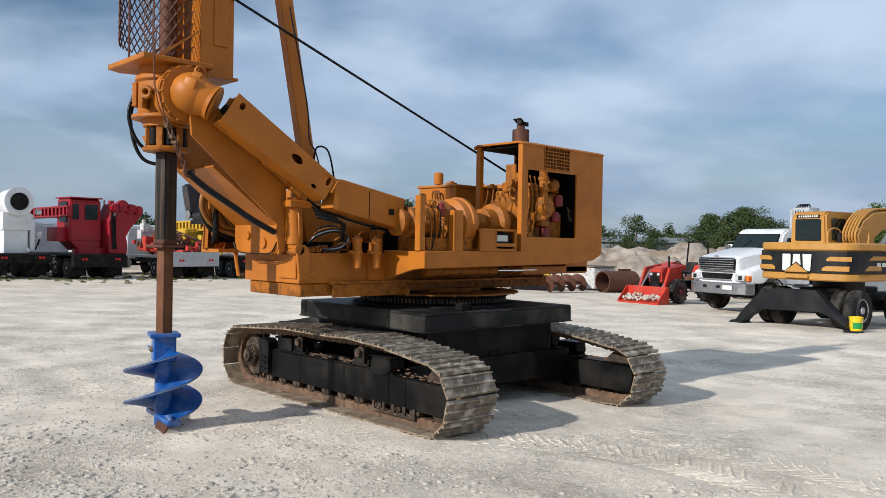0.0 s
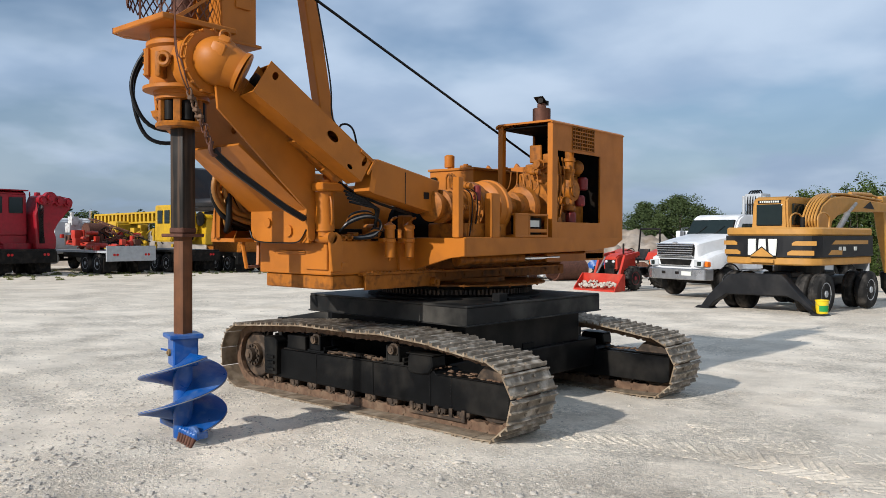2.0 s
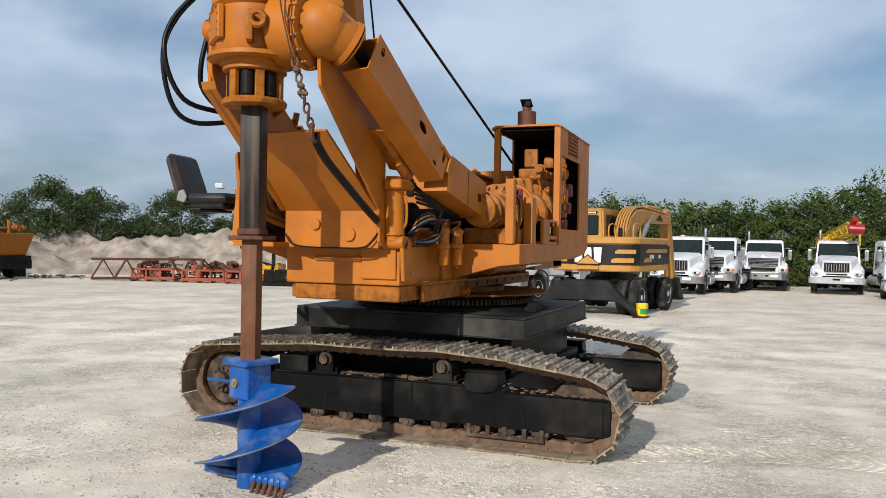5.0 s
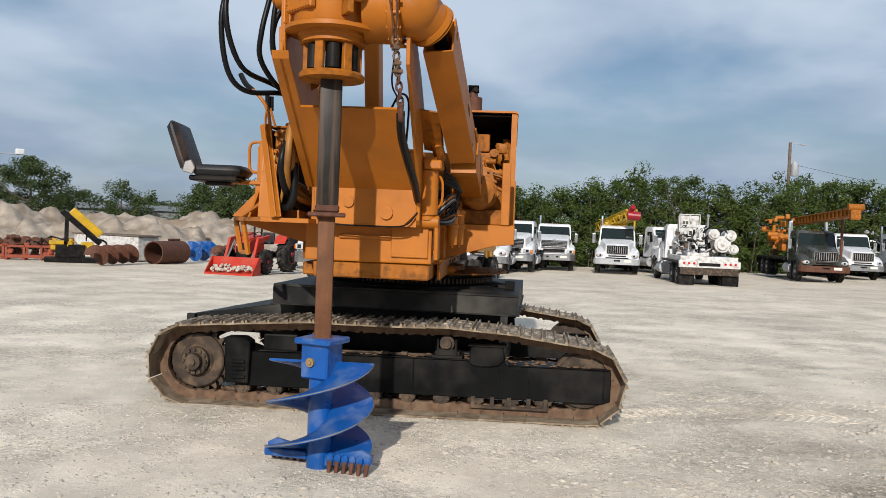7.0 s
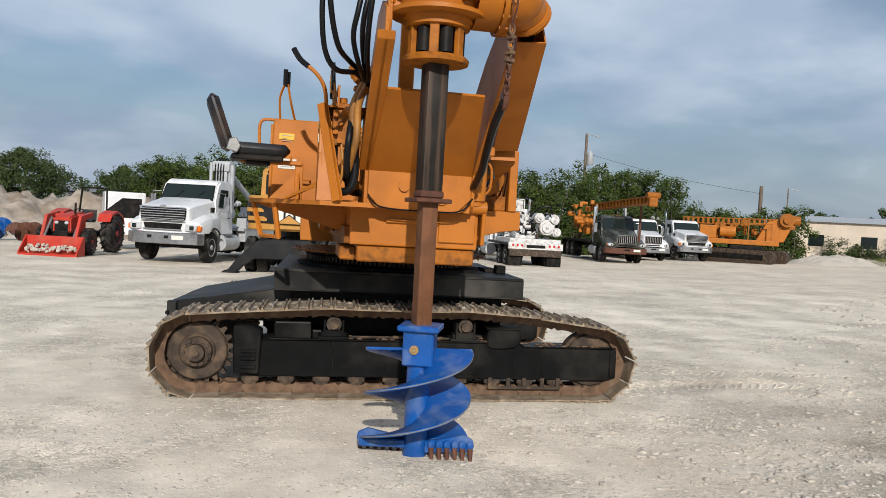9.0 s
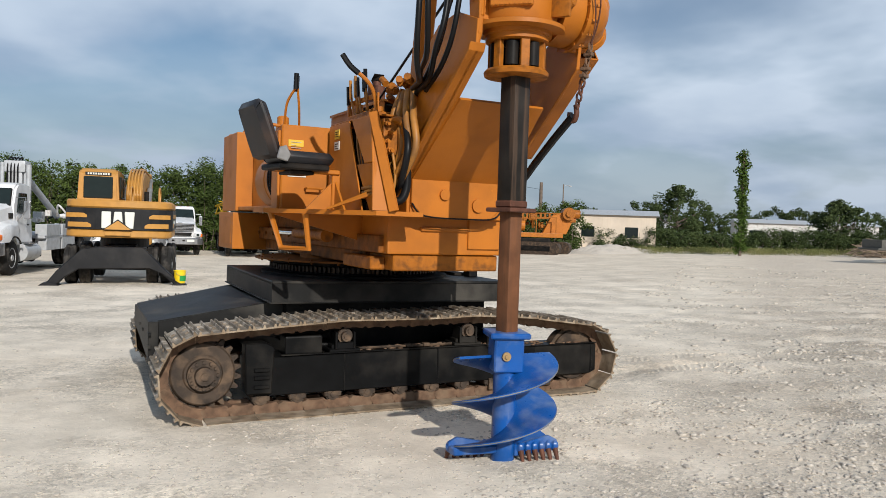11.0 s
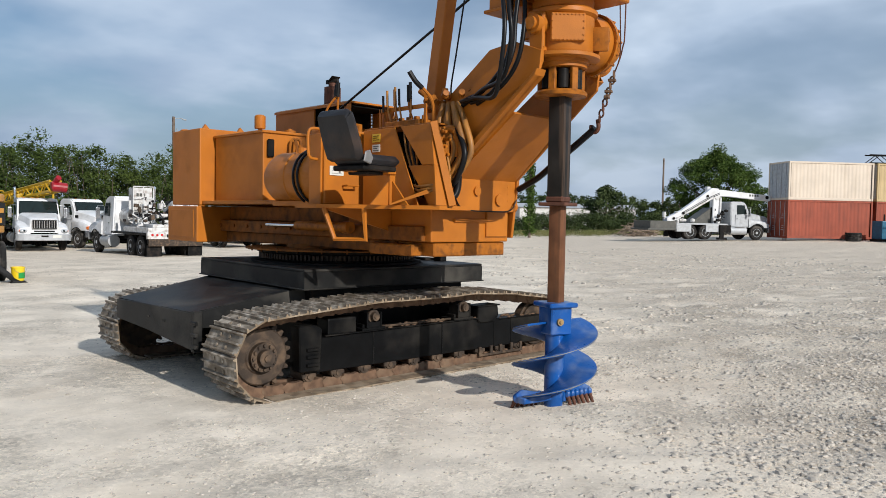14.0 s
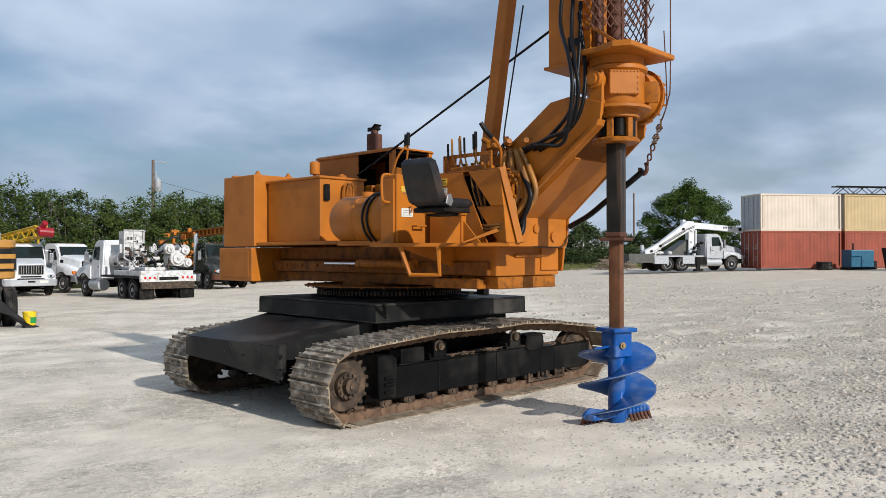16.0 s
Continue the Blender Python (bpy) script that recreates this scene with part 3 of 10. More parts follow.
# ---- the crawler drill rig ----
def track_path():
    """Closed outline of the shoe plates, seen from the side: (x, z)."""
    pts = []
    sc, sr, ic, ir = (-1.700, 0.362), 0.328, (1.640, 0.336), 0.302
    for k in range(25):
        a = radians(270 - 180 * k / 24)
        pts.append((sc[0] + sr * math.cos(a), sc[1] + sr * math.sin(a)))
    for x, z in ((-1.25, 0.722), (-0.61, 0.757), (0.0, 0.748), (0.52, 0.757), (1.05, 0.722)):
        pts.append((x, z))
    for k in range(25):
        a = radians(83 - 173 * k / 24)
        pts.append((ic[0] + ir * math.cos(a), ic[1] + ir * math.sin(a)))
    pts.append((-1.700, 0.034))
    # resample evenly
    seg, total = [], 0.0
    for (x0, z0), (x1, z1) in zip(pts, pts[1:]):
        d = math.hypot(x1 - x0, z1 - z0)
        seg.append((total, d, x0, z0, x1, z1))
        total += d
    return seg, total


def on_path(seg, total, s):
    s %= total
    for a, d, x0, z0, x1, z1 in seg:
        if a <= s <= a + d and d > 1e-6:
            f = (s - a) / d
            return x0 + f * (x1 - x0), z0 + f * (z1 - z0), math.atan2(z1 - z0, x1 - x0)
    return seg[-1][4], seg[-1][5], 0.0


def shoe_mesh():
    bm = B()
    h, w = 0.096, 0.30
    prof = [(-h, 0), (h, 0), (h, 0.012), (h - 0.008, 0.034), (h - 0.018, 0.034), (h - 0.026, 0.012), (0.012, 0.012), (0.006, 0.032), (-0.006, 0.032),
            (-0.012, 0.012), (-h + 0.030, 0.012), (-h + 0.022, 0.034), (-h + 0.012, 0.034), (-h + 0.006, 0.012), (-h, 0.012)]
    prism(bm, prof, "y", -w, w)
    for y in (-0.08, 0.08):
        for x in (-0.045, 0.045):
            cyl(bm, (x, y, 0.010), (x, y, 0.024), 0.016, seg=6)
    me = bpy.data.meshes.new("track_shoe")
    bm.to_mesh(me)
    bm.free()
    me.materials.append(M["shoe"])
    me.materials.append(M["shoe_inner"])
    for poly in me.polygons:         # muddy inner face and ends, scuffed outer bars
        if poly.normal.z < -0.5 or abs(poly.normal.y) > 0.9:
            poly.material_index = 1
    return me


def link_mesh():
    bm = B()
    for dy in (-0.085, 0.085):
        prism(bm, [(-0.09, 0.0), (0.09, 0.0), (0.105, -0.05), (0.07, -0.085), (0.02, -0.075), (-0.02, -0.075), (-0.07, -0.085), (-0.105, -0.05)],
              "y", dy - 0.022, dy + 0.022)
    cyl(bm, (0.09, -0.11, -0.045), (0.09, 0.11, -0.045), 0.026, seg=8)
    me = bpy.data.meshes.new("track_link")
    bm.to_mesh(me)
    bm.free()
    me.materials.append(M["link"])
    return me


TRACKS, UNDER = pose(0.062, 0.025, 0.0, 0, 0, -2.3), pose(0.030, 0.0, 0.0, 0, 0, -2.3)      # the undercarriage stands slewed a little against the superstructure


def crawler(rig, side, lift, tip):
    """One crawler: side -1 is the one on the -y side."""
    yc, out = side * 1.345, side
    seg, total = track_path()
    count = 45
    T0 = TRACKS @ pose(0, 0, lift, 0, tip, 0)

    def P(bm):
        bmesh.ops.transform(bm, matrix=T0, verts=bm.verts)
        return bm
    # chain of links inside the shoes
    bm = B()
    rows = []
    for i in range(count * 2):
        x, z, a = on_path(seg, total, i * total / (count * 2))
        nrm = Vector((-math.sin(a), 0, math.cos(a)))
        rows.append([bm.verts.new(Vector((x, yc + dy, z)) + nrm * dz) for dy, dz in ((-0.06, -0.035), (0.06, -0.035), (0.06, -0.055), (-0.06, -0.055))])
    for p, q in zip(rows, rows[1:] + rows[:1]):
        for k in range(4):
            bm.faces.new((p[k], q[k], q[(k + 1) % 4], p[(k + 1) % 4]))
    bmesh.ops.recalc_face_normals(bm, faces=bm.faces[:])
    chain = part("crawler_track", P(bm), "link", rig, "rusty chain of links with dusty triple-bar shoes")
    for i in range(count):
        x, z, a = on_path(seg, total, (i + 0.5) * total / count)
        share("track_link", LINK, chain, T0 @ Matrix.Translation((x, yc, z)) @ Euler((0, -a, 0)).to_matrix().to_4x4())
    for i in range(count):
        x, z, a = on_path(seg, total, (i + 0.5) * total / count)
        wob = random.uniform(-0.006, 0.006)
        share("track_shoe", SHOE, chain, T0 @ Matrix.Translation((x, yc + wob * 0.4, z + wob * 0.3)) @ Euler((0, -a + wob, 0)).to_matrix().to_4x4())
    # frame: a long box, lower towards the idler, with a top plate and welded seams
    yo, yi = yc + out * 0.120, yc - out * 0.20
    a, b = min(yo, yi), max(yo, yi)

    def slab(bm, x0, x1, u0, u1, z0, z1, bevel=0.0):
        """A box whose across-range is counted outwards from the frame's face."""
        p, q = yo + out * u0, yo + out * u1
        return box(bm, x0, x1, min(p, q), max(p, q), z0, z1, bevel)
    bm = B()
    prism(bm, [(-1.38, 0.455), (-1.38, 0.26), (-1.30, 0.172), (1.80, 0.165), (1.865, 0.19), (1.865, 0.437), (1.02, 0.446), (0.99, 0.478), (-1.18, 0.470), (-1.27, 0.50)], "y", a, b, 0.006)
    part("track_frame", P(bm), "black", rig, "black welded side frame with dusty streaks")
    bm = B()
    slab(bm, -1.12, 0.99, -0.02, 0.014, 0.479, 0.489, 0.002)
    slab(bm, 1.03, 1.86, -0.25, 0.010, 0.446, 0.455, 0.002)
    for x in (-0.60, 0.23, 0.95, 1.20):
        slab(bm, x - 0.006, x + 0.006, -0.004, 0.005, 0.175, 0.44 if x > 1 else 0.47, 0.002)
    slab(bm, 1.80, 1.815, -0.004, 0.006, 0.175, 0.432, 0.002)
    parts("top_plate", "weld_seam", P(bm), "black", rig)
    bm = B()
    slab(bm, -1.085, -0.785, -0.19, -0.004, 0.482, 0.628, 0.014)
    part("valve_cover", P(bm), "black", rig)
    bm = B()
    u0, u1 = sorted((yo - out * 0.16, yo + out * 0.022))
    prism(bm, [(0.70, 0.455), (0.70, 0.575), (0.73, 0.605), (0.985, 0.60), (1.0, 0.50), (0.95, 0.442), (0.86, 0.428), (0.74, 0.432)], "y", u0, u1, 0.012)
    slab(bm, 0.69, 1.01, -0.165, 0.028, 0.60, 0.612, 0.003)
    part("tension_cover", P(bm), "black", rig)
    bm = B()
    u0, u1 = sorted((yo - out * 0.08, yo + out * 0.060))
    prism(bm, [(-1.40, 0.20), (-1.20, 0.20), (-1.18, 0.56), (-1.25, 0.60), (-1.41, 0.595)], "y", u0, u1, 0.01)
    for z in (0.26, 0.33, 0.39):
        slab(bm, -1.34, -1.22, 0.055, 0.080, z - 0.014, z + 0.014, 0.004)
    part("motor_guard", P(bm), "black", rig)
    for x in (-0.02, 0.14):       # grease lines and latch blocks on top of the frame
        bm = B()
        slab(bm, x - 0.03, x + 0.03, -0.09, -0.03, 0.489, 0.52, 0.006)
        part("latch_block", P(bm), "grease", rig)
    bm = B()
    tube(bm, [(-0.72, yo - out * 0.06, 0.495), (-0.30, yo - out * 0.045, 0.503), (0.10, yo - out * 0.055, 0.499), (0.44, yo - out * 0.05, 0.502)], 0.011, 6, 4)
    part("grease_line", P(bm), "grease", rig)
    # wheels
    sx, sz = -1.700, 0.362
    bm = B()
    n = 22
    pts = []
    for k in range(n * 2):
        r = 0.292 if k % 2 else 0.248
        for da in (-0.28, 0.28):
            ang = math.pi * (k + da) / n
            pts.append((sx + r * math.cos(ang), sz + r * math.sin(ang)))
    prism(bm, pts, "y", yc - 0.03, yc + 0.03)
    spr = part("sprocket", P(bm), "grease", rig, "muddy brown toothed drive sprocket")
    bm = B()
    turn = [(0.240, -0.04), (0.240, 0.055), (0.228, 0.065), (0.150, 0.065), (0.138, 0.075)]
    rings = [[bm.verts.new((sx + r * math.cos(6.2832 * k / 40), yc + out * u, sz + r * math.sin(6.2832 * k / 40))) for k in range(40)] for r, u in turn]
    for p, q in zip(rings, rings[1:]):
        for k in range(40):
            bm.faces.new((p[k], p[(k + 1) % 40], q[(k + 1) % 40], q[k]))
    bm.faces.new(rings[0])
    bm.faces.new(rings[-1])
    bmesh.ops.recalc_face_normals(bm, faces=bm.faces[:])
    part("disc", P(bm), "grease", spr, "brown greasy sprocket disc", smooth=30)
    bm = B()
    cyl(bm, (sx, yc, sz), (sx, yc + out * 0.120, sz), 0.128, 0.120, seg=28)
    cyl(bm, (sx, yc, sz), (sx, yc + out * 0.175, sz), 0.076, 0.068, seg=24)
    cyl(bm, (sx, yc, sz), (sx, yc + out * 0.190, sz), 0.030, seg=12)
    for k in range(12):
        ang = 6.2832 * k / 12
        cyl(bm, (sx + 0.100 * math.cos(ang), yc + out * 0.11, sz + 0.100 * math.sin(ang)), (sx + 0.100 * math.cos(ang), yc + out * 0.140, sz + 0.100 * math.sin(ang)), 0.014, seg=6)
    part("hub", P(bm), "grease", spr, "greasy bolted final drive hub", smooth=30)
    bm = B()
    cyl(bm, (1.640, yc - 0.045, 0.340), (1.640, yc + 0.045, 0.340), 0.252, seg=40)
    cyl(bm, (1.640, yc - 0.075, 0.340), (1.640, yc + 0.075, 0.340), 0.222, seg=40)
    part("idler", P(bm), "grease", rig, "rusty front idler wheel", smooth=30)
    for x in (-0.60, 0.51):
        bm = B()
        cyl(bm, (x, yc - 0.10, 0.615), (x, yo + out * 0.005, 0.615), 0.062, seg=20)
        cyl(bm, (x, yo, 0.615), (x, yo + out * 0.045, 0.615), 0.040, seg=14)
        cyl(bm, (x, yo + out * 0.04, 0.615), (x, yo + out * 0.052, 0.615), 0.022, seg=8)
        r = part("carrier_roller", P(bm), "grease", rig, smooth=30)
        bm = B()
        slab(bm, x - 0.13, x + 0.13, -0.20, 0.012, 0.489, 0.512, 0.004)
        for e in (-0.105, 0.075):
            slab(bm, x + e, x + e + 0.03, -0.14, -0.02, 0.51, 0.545, 0.004)
        slab(bm, x - 0.085, x - 0.066, -0.13, 0.02, 0.51, 0.65, 0.004)
        slab(bm, x + 0.066, x + 0.085, -0.13, 0.02, 0.51, 0.65, 0.004)
        slab(bm, x - 0.085, x + 0.085, -0.02, 0.015, 0.51, 0.568, 0.006)
        part("bracket", P(bm), "black", r)
    for x in (-1.27, -0.98, -0.69, -0.40, -0.11, 0.18, 0.47, 0.76, 1.05, 1.32):
        bm = B()
        cyl(bm, (x, yc - 0.10, 0.165), (x, yc + 0.10, 0.165), 0.072, seg=18)
        cyl(bm, (x, yo - out * 0.05, 0.150), (x, yo - out * 0.006, 0.150), 0.056, 0.050, seg=16)
        cyl(bm, (x, yo - out * 0.01, 0.146), (x, yo + out * 0.006, 0.146), 0.024, seg=10)
        slab(bm, x - 0.07, x + 0.07, -0.05, -0.004, 0.128, 0.168, 0.006)
        part("track_roller", P(bm), "grease", rig, smooth=30)
    bm = B()
    slab(bm, 0.72, 1.36, 0.002, 0.024, 0.085, 0.112, 0.005)
    for x in (0.74, 0.90, 1.04, 1.20, 1.34):
        slab(bm, x - 0.018, x + 0.018, 0.0, 0.020, 0.10, 0.185, 0.003)
    part("roller_guard", P(bm), "grease", rig)
    bm = B()
    for _ in range(150):
        x, u = random.uniform(-0.7, 1.78), random.uniform(-0.20, -0.01)
        ball(bm, (x, yo + out * u, 0.457 if x > 1.02 else 0.488), random.uniform(0.008, 0.020), 1.5, 1, 0.55, 5, 4)
    o = part("caked_dirt", P(bm), "link", rig)
    o["kind"] = "stuff"


def lathe(bm, prof, c, seg=32):
    """A turned body round a vertical axis: prof is (radius, z)."""
    rings = [[bm.verts.new((c[0] + r * math.cos(6.2832 * k / seg), c[1] + r * math.sin(6.2832 * k / seg), z)) for k in range(seg)] for r, z in prof]
    for a, b in zip(rings, rings[1:]):
        for k in range(seg):
            bm.faces.new((a[k], a[(k + 1) % seg], b[(k + 1) % seg], b[k]))
    bm.faces.new(rings[0][::-1])
    bm.faces.new(rings[-1])
    return bm


SHOE, LINK = shoe_mesh(), link_mesh()
RIG = thing("drill_rig", "orange crawler drill rig with blue auger standing on gravel", "drill rig")
crawler(RIG, -1, 0.020, -0.75)
crawler(RIG, 1, -0.032, -0.4)

# carbody, platform and slewing ring
bm = B()
box(bm, -0.95, 0.95, -0.95, 0.95, 0.42, 0.875, 0.02)
for x in (-0.78, 0.78):
    box(bm, x - 0.22, x + 0.22, -1.22, 1.22, 0.24, 0.54, 0.015)
box(bm, -0.5, 0.5, -0.6, 0.6, 0.30, 0.45, 0.02)
box(bm, 0.94, 0.962, -0.08, 0.12, 0.44, 0.60, 0.005)
bmesh.ops.transform(bm, matrix=UNDER, verts=bm.verts)
parts("carbody", "cross_beam", bm, "black", RIG, "black welded carbody between the crawlers")
bm = B()
plate_quad(bm, (-0.95, -0.86, 0.868), (-0.95, 1.02, 0.868), (-2.0, 1.10, 0.645), (-2.02, -0.80, 0.690), -0.02)
prism(bm, [(-0.80, 0.36), (-0.80, 0.68), (0.30, 0.665), (1.08, 0.635), (1.08, 0.44), (0.3, 0.42)], "x", -2.02, -1.98, 0.004)
plate_quad(bm, (-0.95, -0.84, 0.86), (-2.0, -0.79, 0.685), (-2.0, -0.79, 0.55), (-0.95, -0.84, 0.55), 0.02)
box(bm, -2.03, -1.95, -0.86, -0.80, 0.35, 0.70, 0.006)
for z in (0.40, 0.5, 0.6):
    box(bm, -2.035, -2.01, -0.90, -0.80, z - 0.015, z + 0.015, 0.004)
for y in (-0.2, -0.17, 0.2):
    cyl(bm, (-2.03, y, 0.55), (-2.015, y, 0.55), 0.012, seg=6)
bmesh.ops.transform(bm, matrix=UNDER, verts=bm.verts)
parts("carbody_hood", "hood_panel", bm, "black_dusty", RIG, "faded black sloping sheet cover")
bm = B()
box(bm, -1.105, 1.105, -1.105, 1.105, 1.02, 1.045, 0.006)
box(bm, -1.105, 1.105, -1.105, -1.085, 0.868, 1.02)
box(bm, -1.105, 1.105, 1.085, 1.105, 0.868, 1.02)
box(bm, -1.105, -1.085, -1.085, 1.085, 0.868, 1.02)
box(bm, 1.085, 1.105, -1.085, 1.085, 0.868, 1.02)
box(bm, -1.12, 1.12, -1.12, 1.12, 0.858, 0.870, 0.003)
bmesh.ops.transform(bm, matrix=UNDER, verts=bm.verts)
parts("platform", "edge_plate", bm, "black_dusty", RIG, "square black steel platform under the slewing ring")
bm = B()
n = 120
pts = []
for k in range(n):
    for da, r in ((0, 0.80), (0.42, 0.80), (0.5, 0.84), (0.92, 0.84)):
        ang = 6.2832 * (k + da) / n
        pts.append((r * math.cos(ang), r * math.sin(ang)))
prism(bm, pts, "z", 1.085, 1.135)
gear = part("gear_ring", bm, "grease", RIG, "greasy toothed slewing gear")
bm = B()
lathe(bm, [(0.92, 1.045), (0.92, 1.062), (0.76, 1.066), (0.76, 1.145), (0.86, 1.150), (0.86, 1.17), (0.0001, 1.172)], (0, 0), 48)
box(bm, 0.97, 1.06, -0.62, -0.49, 1.046, 1.125, 0.006)
box(bm, 0.90, 1.04, -0.44, -0.10, 1.046, 1.075, 0.004)
part("slewing_ring", bm, "rubber", RIG, "greasy dark slewing ring with gear teeth", smooth=25)
bm = B()
lathe(bm, [(0.98, 1.176), (0.98, 1.190), (0.55, 1.192), (0.55, 1.235), (0.001, 1.235)], (0, 0), 48)
for k in range(24):
    ang = 6.2832 * k / 24
    cyl(bm, (0.94 * math.cos(ang), 0.94 * math.sin(ang), 1.16), (0.94 * math.cos(ang), 0.94 * math.sin(ang), 1.202), 0.010, seg=6)
part("turntable", bm, "orange_grime", RIG, smooth=25)

# upper main frame
bm = B()
box(bm, -0.52, 0.40, -1.60, 1.60, 1.215, 1.33, 0.01)
box(bm, -0.60, 0.36, -2.05, 1.60, 1.33, 1.46, 0.012)
for y in np.arange(-0.6, 1.5, 0.3):
    cyl(bm, (0.40, y, 1.27), (0.408, y, 1.27), 0.02, seg=8)
    cyl(bm, (-0.60, y, 1.40), (-0.615, y, 1.40), 0.02, seg=8)
box(bm, -0.5, 0.4, -0.9, 1.5, 1.462, 1.62, 0.01)
bmesh.ops.recalc_face_normals(bm, faces=bm.faces[:])
frame_body = part("main_frame", bm, "orange_grime", RIG, "grimy orange welded revolving frame")
bm = B()
box(bm, 0.36, 0.455, -0.74, 1.35, 1.308, 1.328, 0.003)
for y in np.arange(-0.7, 1.3, 0.16):
    cyl(bm, (0.43, y, 1.328), (0.43, y, 1.340), 0.012, seg=6)
part("flange", bm, "orange_dirty", frame_body)
bm = B()
box(bm, -0.56, 0.405, -2.125, -1.30, 1.325, 1.615, 0.012)
box(bm, -0.56, 0.44, -1.32, -0.95, 1.328, 1.60, 0.012)
box(bm, 0.10, 0.38, -2.145, -2.12, 1.37, 1.60, 0.006)
box(bm, -0.30, 0.10, -2.150, -2.12, 1.50, 1.53, 0.006)
part("front_frame", bm, "orange", RIG, "bright orange boxed front frame")
bm = B()
box(bm, -0.50, 0.39, -2.10, -1.62, 1.20, 1.322, 0.01)
box(bm, 0.42, 0.445, -1.76, -0.90, 1.185, 1.312, 0.004)
box(bm, 0.36, 0.46, -1.80, -0.745, 1.313, 1.338, 0.004)
for k in range(22):
    cyl(bm, (0.448, -1.77 + 0.046 * k, 1.338), (0.448, -1.77 + 0.046 * k, 1.348), 0.010, seg=6)
prism(bm, [(-0.90, 1.185), (-0.90, 1.312), (-0.83, 1.312), (-0.80, 1.24), (-0.83, 1.19)], "x", 0.42, 0.445, 0.003)
cyl(bm, (0.43, -0.86, 1.225), (0.50, -0.86, 1.225), 0.045, seg=18)
cyl(bm, (0.50, -0.86, 1.225), (0.515, -0.86, 1.225), 0.022, seg=12)
cyl(bm, (-0.60, -1.6, 1.25), (-0.5, -1.6, 1.25), 0.04, seg=14)
box(bm, -0.62, -0.5, -1.95, -1.35, 1.20, 1.30, 0.01)
parts("front_skirt", "skirt_plate", bm, "orange_dirty", RIG)
# counterbalance rods along both flanks
for x, y0, y1 in ((0.66, -0.75, 1.05), (-0.70, -1.15, 0.3)):
    bm = B()
    cyl(bm, (x, y0, 1.43), (x, y0 + (y1 - y0) * 0.6, 1.43), 0.045, seg=16)
    cyl(bm, (x, y0 - 0.02, 1.43), (x, y0 + 0.08, 1.43), 0.055, seg=16)
    c = part("hydraulic_cylinder", bm, "orange_dirty", RIG, smooth=30)
    bm = B()
    cyl(bm, (x, y0 + (y1 - y0) * 0.6, 1.43), (x, y1, 1.43), 0.022, seg=14)
    part("rod", bm, "chrome", c, smooth=30)

# right flank: deck, posts, drive train
bm = B()
prism(bm, [(-1.09, 1.475), (-1.09, 1.650), (1.88, 1.650), (1.88, 1.62), (1.70, 1.545), (1.20, 1.505)], "x", 0.99, 1.03, 0.006)
box(bm, 0.40, 0.99, -1.09, 1.88, 1.615, 1.645, 0.005)
prism(bm, [(0.42, 1.645), (1.03, 1.645), (1.03, 1.48), (0.86, 1.46), (0.42, 1.34)], "y", -1.115, -1.09, 0.005)
box(bm, 0.45, 0.68, 0.78, 2.06, 1.375, 1.470, 0.01)
parts("side_deck", "deck_plate", bm, "orange", RIG, "orange side deck with channel edge")
bm = B()
box(bm, 0.905, 0.98, -1.135, -1.062, 1.647, 2.19, 0.006)
part("post", bm, "orange", RIG)
bm = B()
box(bm, 0.95, 1.03, -0.715, -0.695, 1.647, 2.06, 0.004)
box(bm, 1.012, 1.03, -0.694, -0.58, 1.647, 2.06, 0.004)
box(bm, 0.90, 1.01, -0.60, -0.582, 1.647, 2.04, 0.003)
parts("bracket", "bracket_plate", bm, "orange", RIG)
bm = B()
lathe(bm, [(0.028, 1.99), (0.034, 1.995), (0.034, 2.12), (0.02, 2.13)], (0.93, -0.80), 14)
part("fuel_filter", bm, "filter_red", RIG, "small dark red filter", smooth=35)
bm = B()
box(bm, 0.76, 1.035, -0.33, 0.25, 1.648, 1.676, 0.005)
box(bm, 0.76, 1.035, -0.33, 0.25, 1.862, 1.885, 0.005)
for y in (-0.32, -0.10, 0.225):
    box(bm, 1.005, 1.035, y, y + 0.022, 1.676, 1.862)
box(bm, 1.005, 1.033, -0.10, 0.225, 1.70, 1.735)
box(bm, 1.005, 1.033, -0.33, -0.10, 1.67, 1.87, 0.004)
bx = part("battery_box", bm, "orange", RIG, "slotted orange battery box")
bm = B()
box(bm, 0.80, 0.985, -0.08, 0.21, 1.68, 1.85, 0.01)
part("battery", bm, "rubber", bx)
bm = B()
box(bm, 0.986, 0.992, -0.02, 0.15, 1.755, 1.82)
part("label", bm, "label_white", bx)
# transmission and torque converter: turned bodies along the machine
def turned(name, mat, y0, prof, x, z, label="", parent=None, seg=28):
    """prof: (length along +y, radius)."""
    bm = B()
    rings = [[bm.verts.new((x + r * math.cos(6.2832 * k / seg), y0 + s, z + r * math.sin(6.2832 * k / seg))) for k in range(seg)] for s, r in prof]
    for a, b in zip(rings, rings[1:]):
        for k in range(seg):
            bm.faces.new((a[k], b[k], b[(k + 1) % seg], a[(k + 1) % seg]))
    bm.faces.new(rings[0])
    bm.faces.new(rings[-1][::-1])
    return part(name, bm, mat, parent or RIG, label, smooth=30)


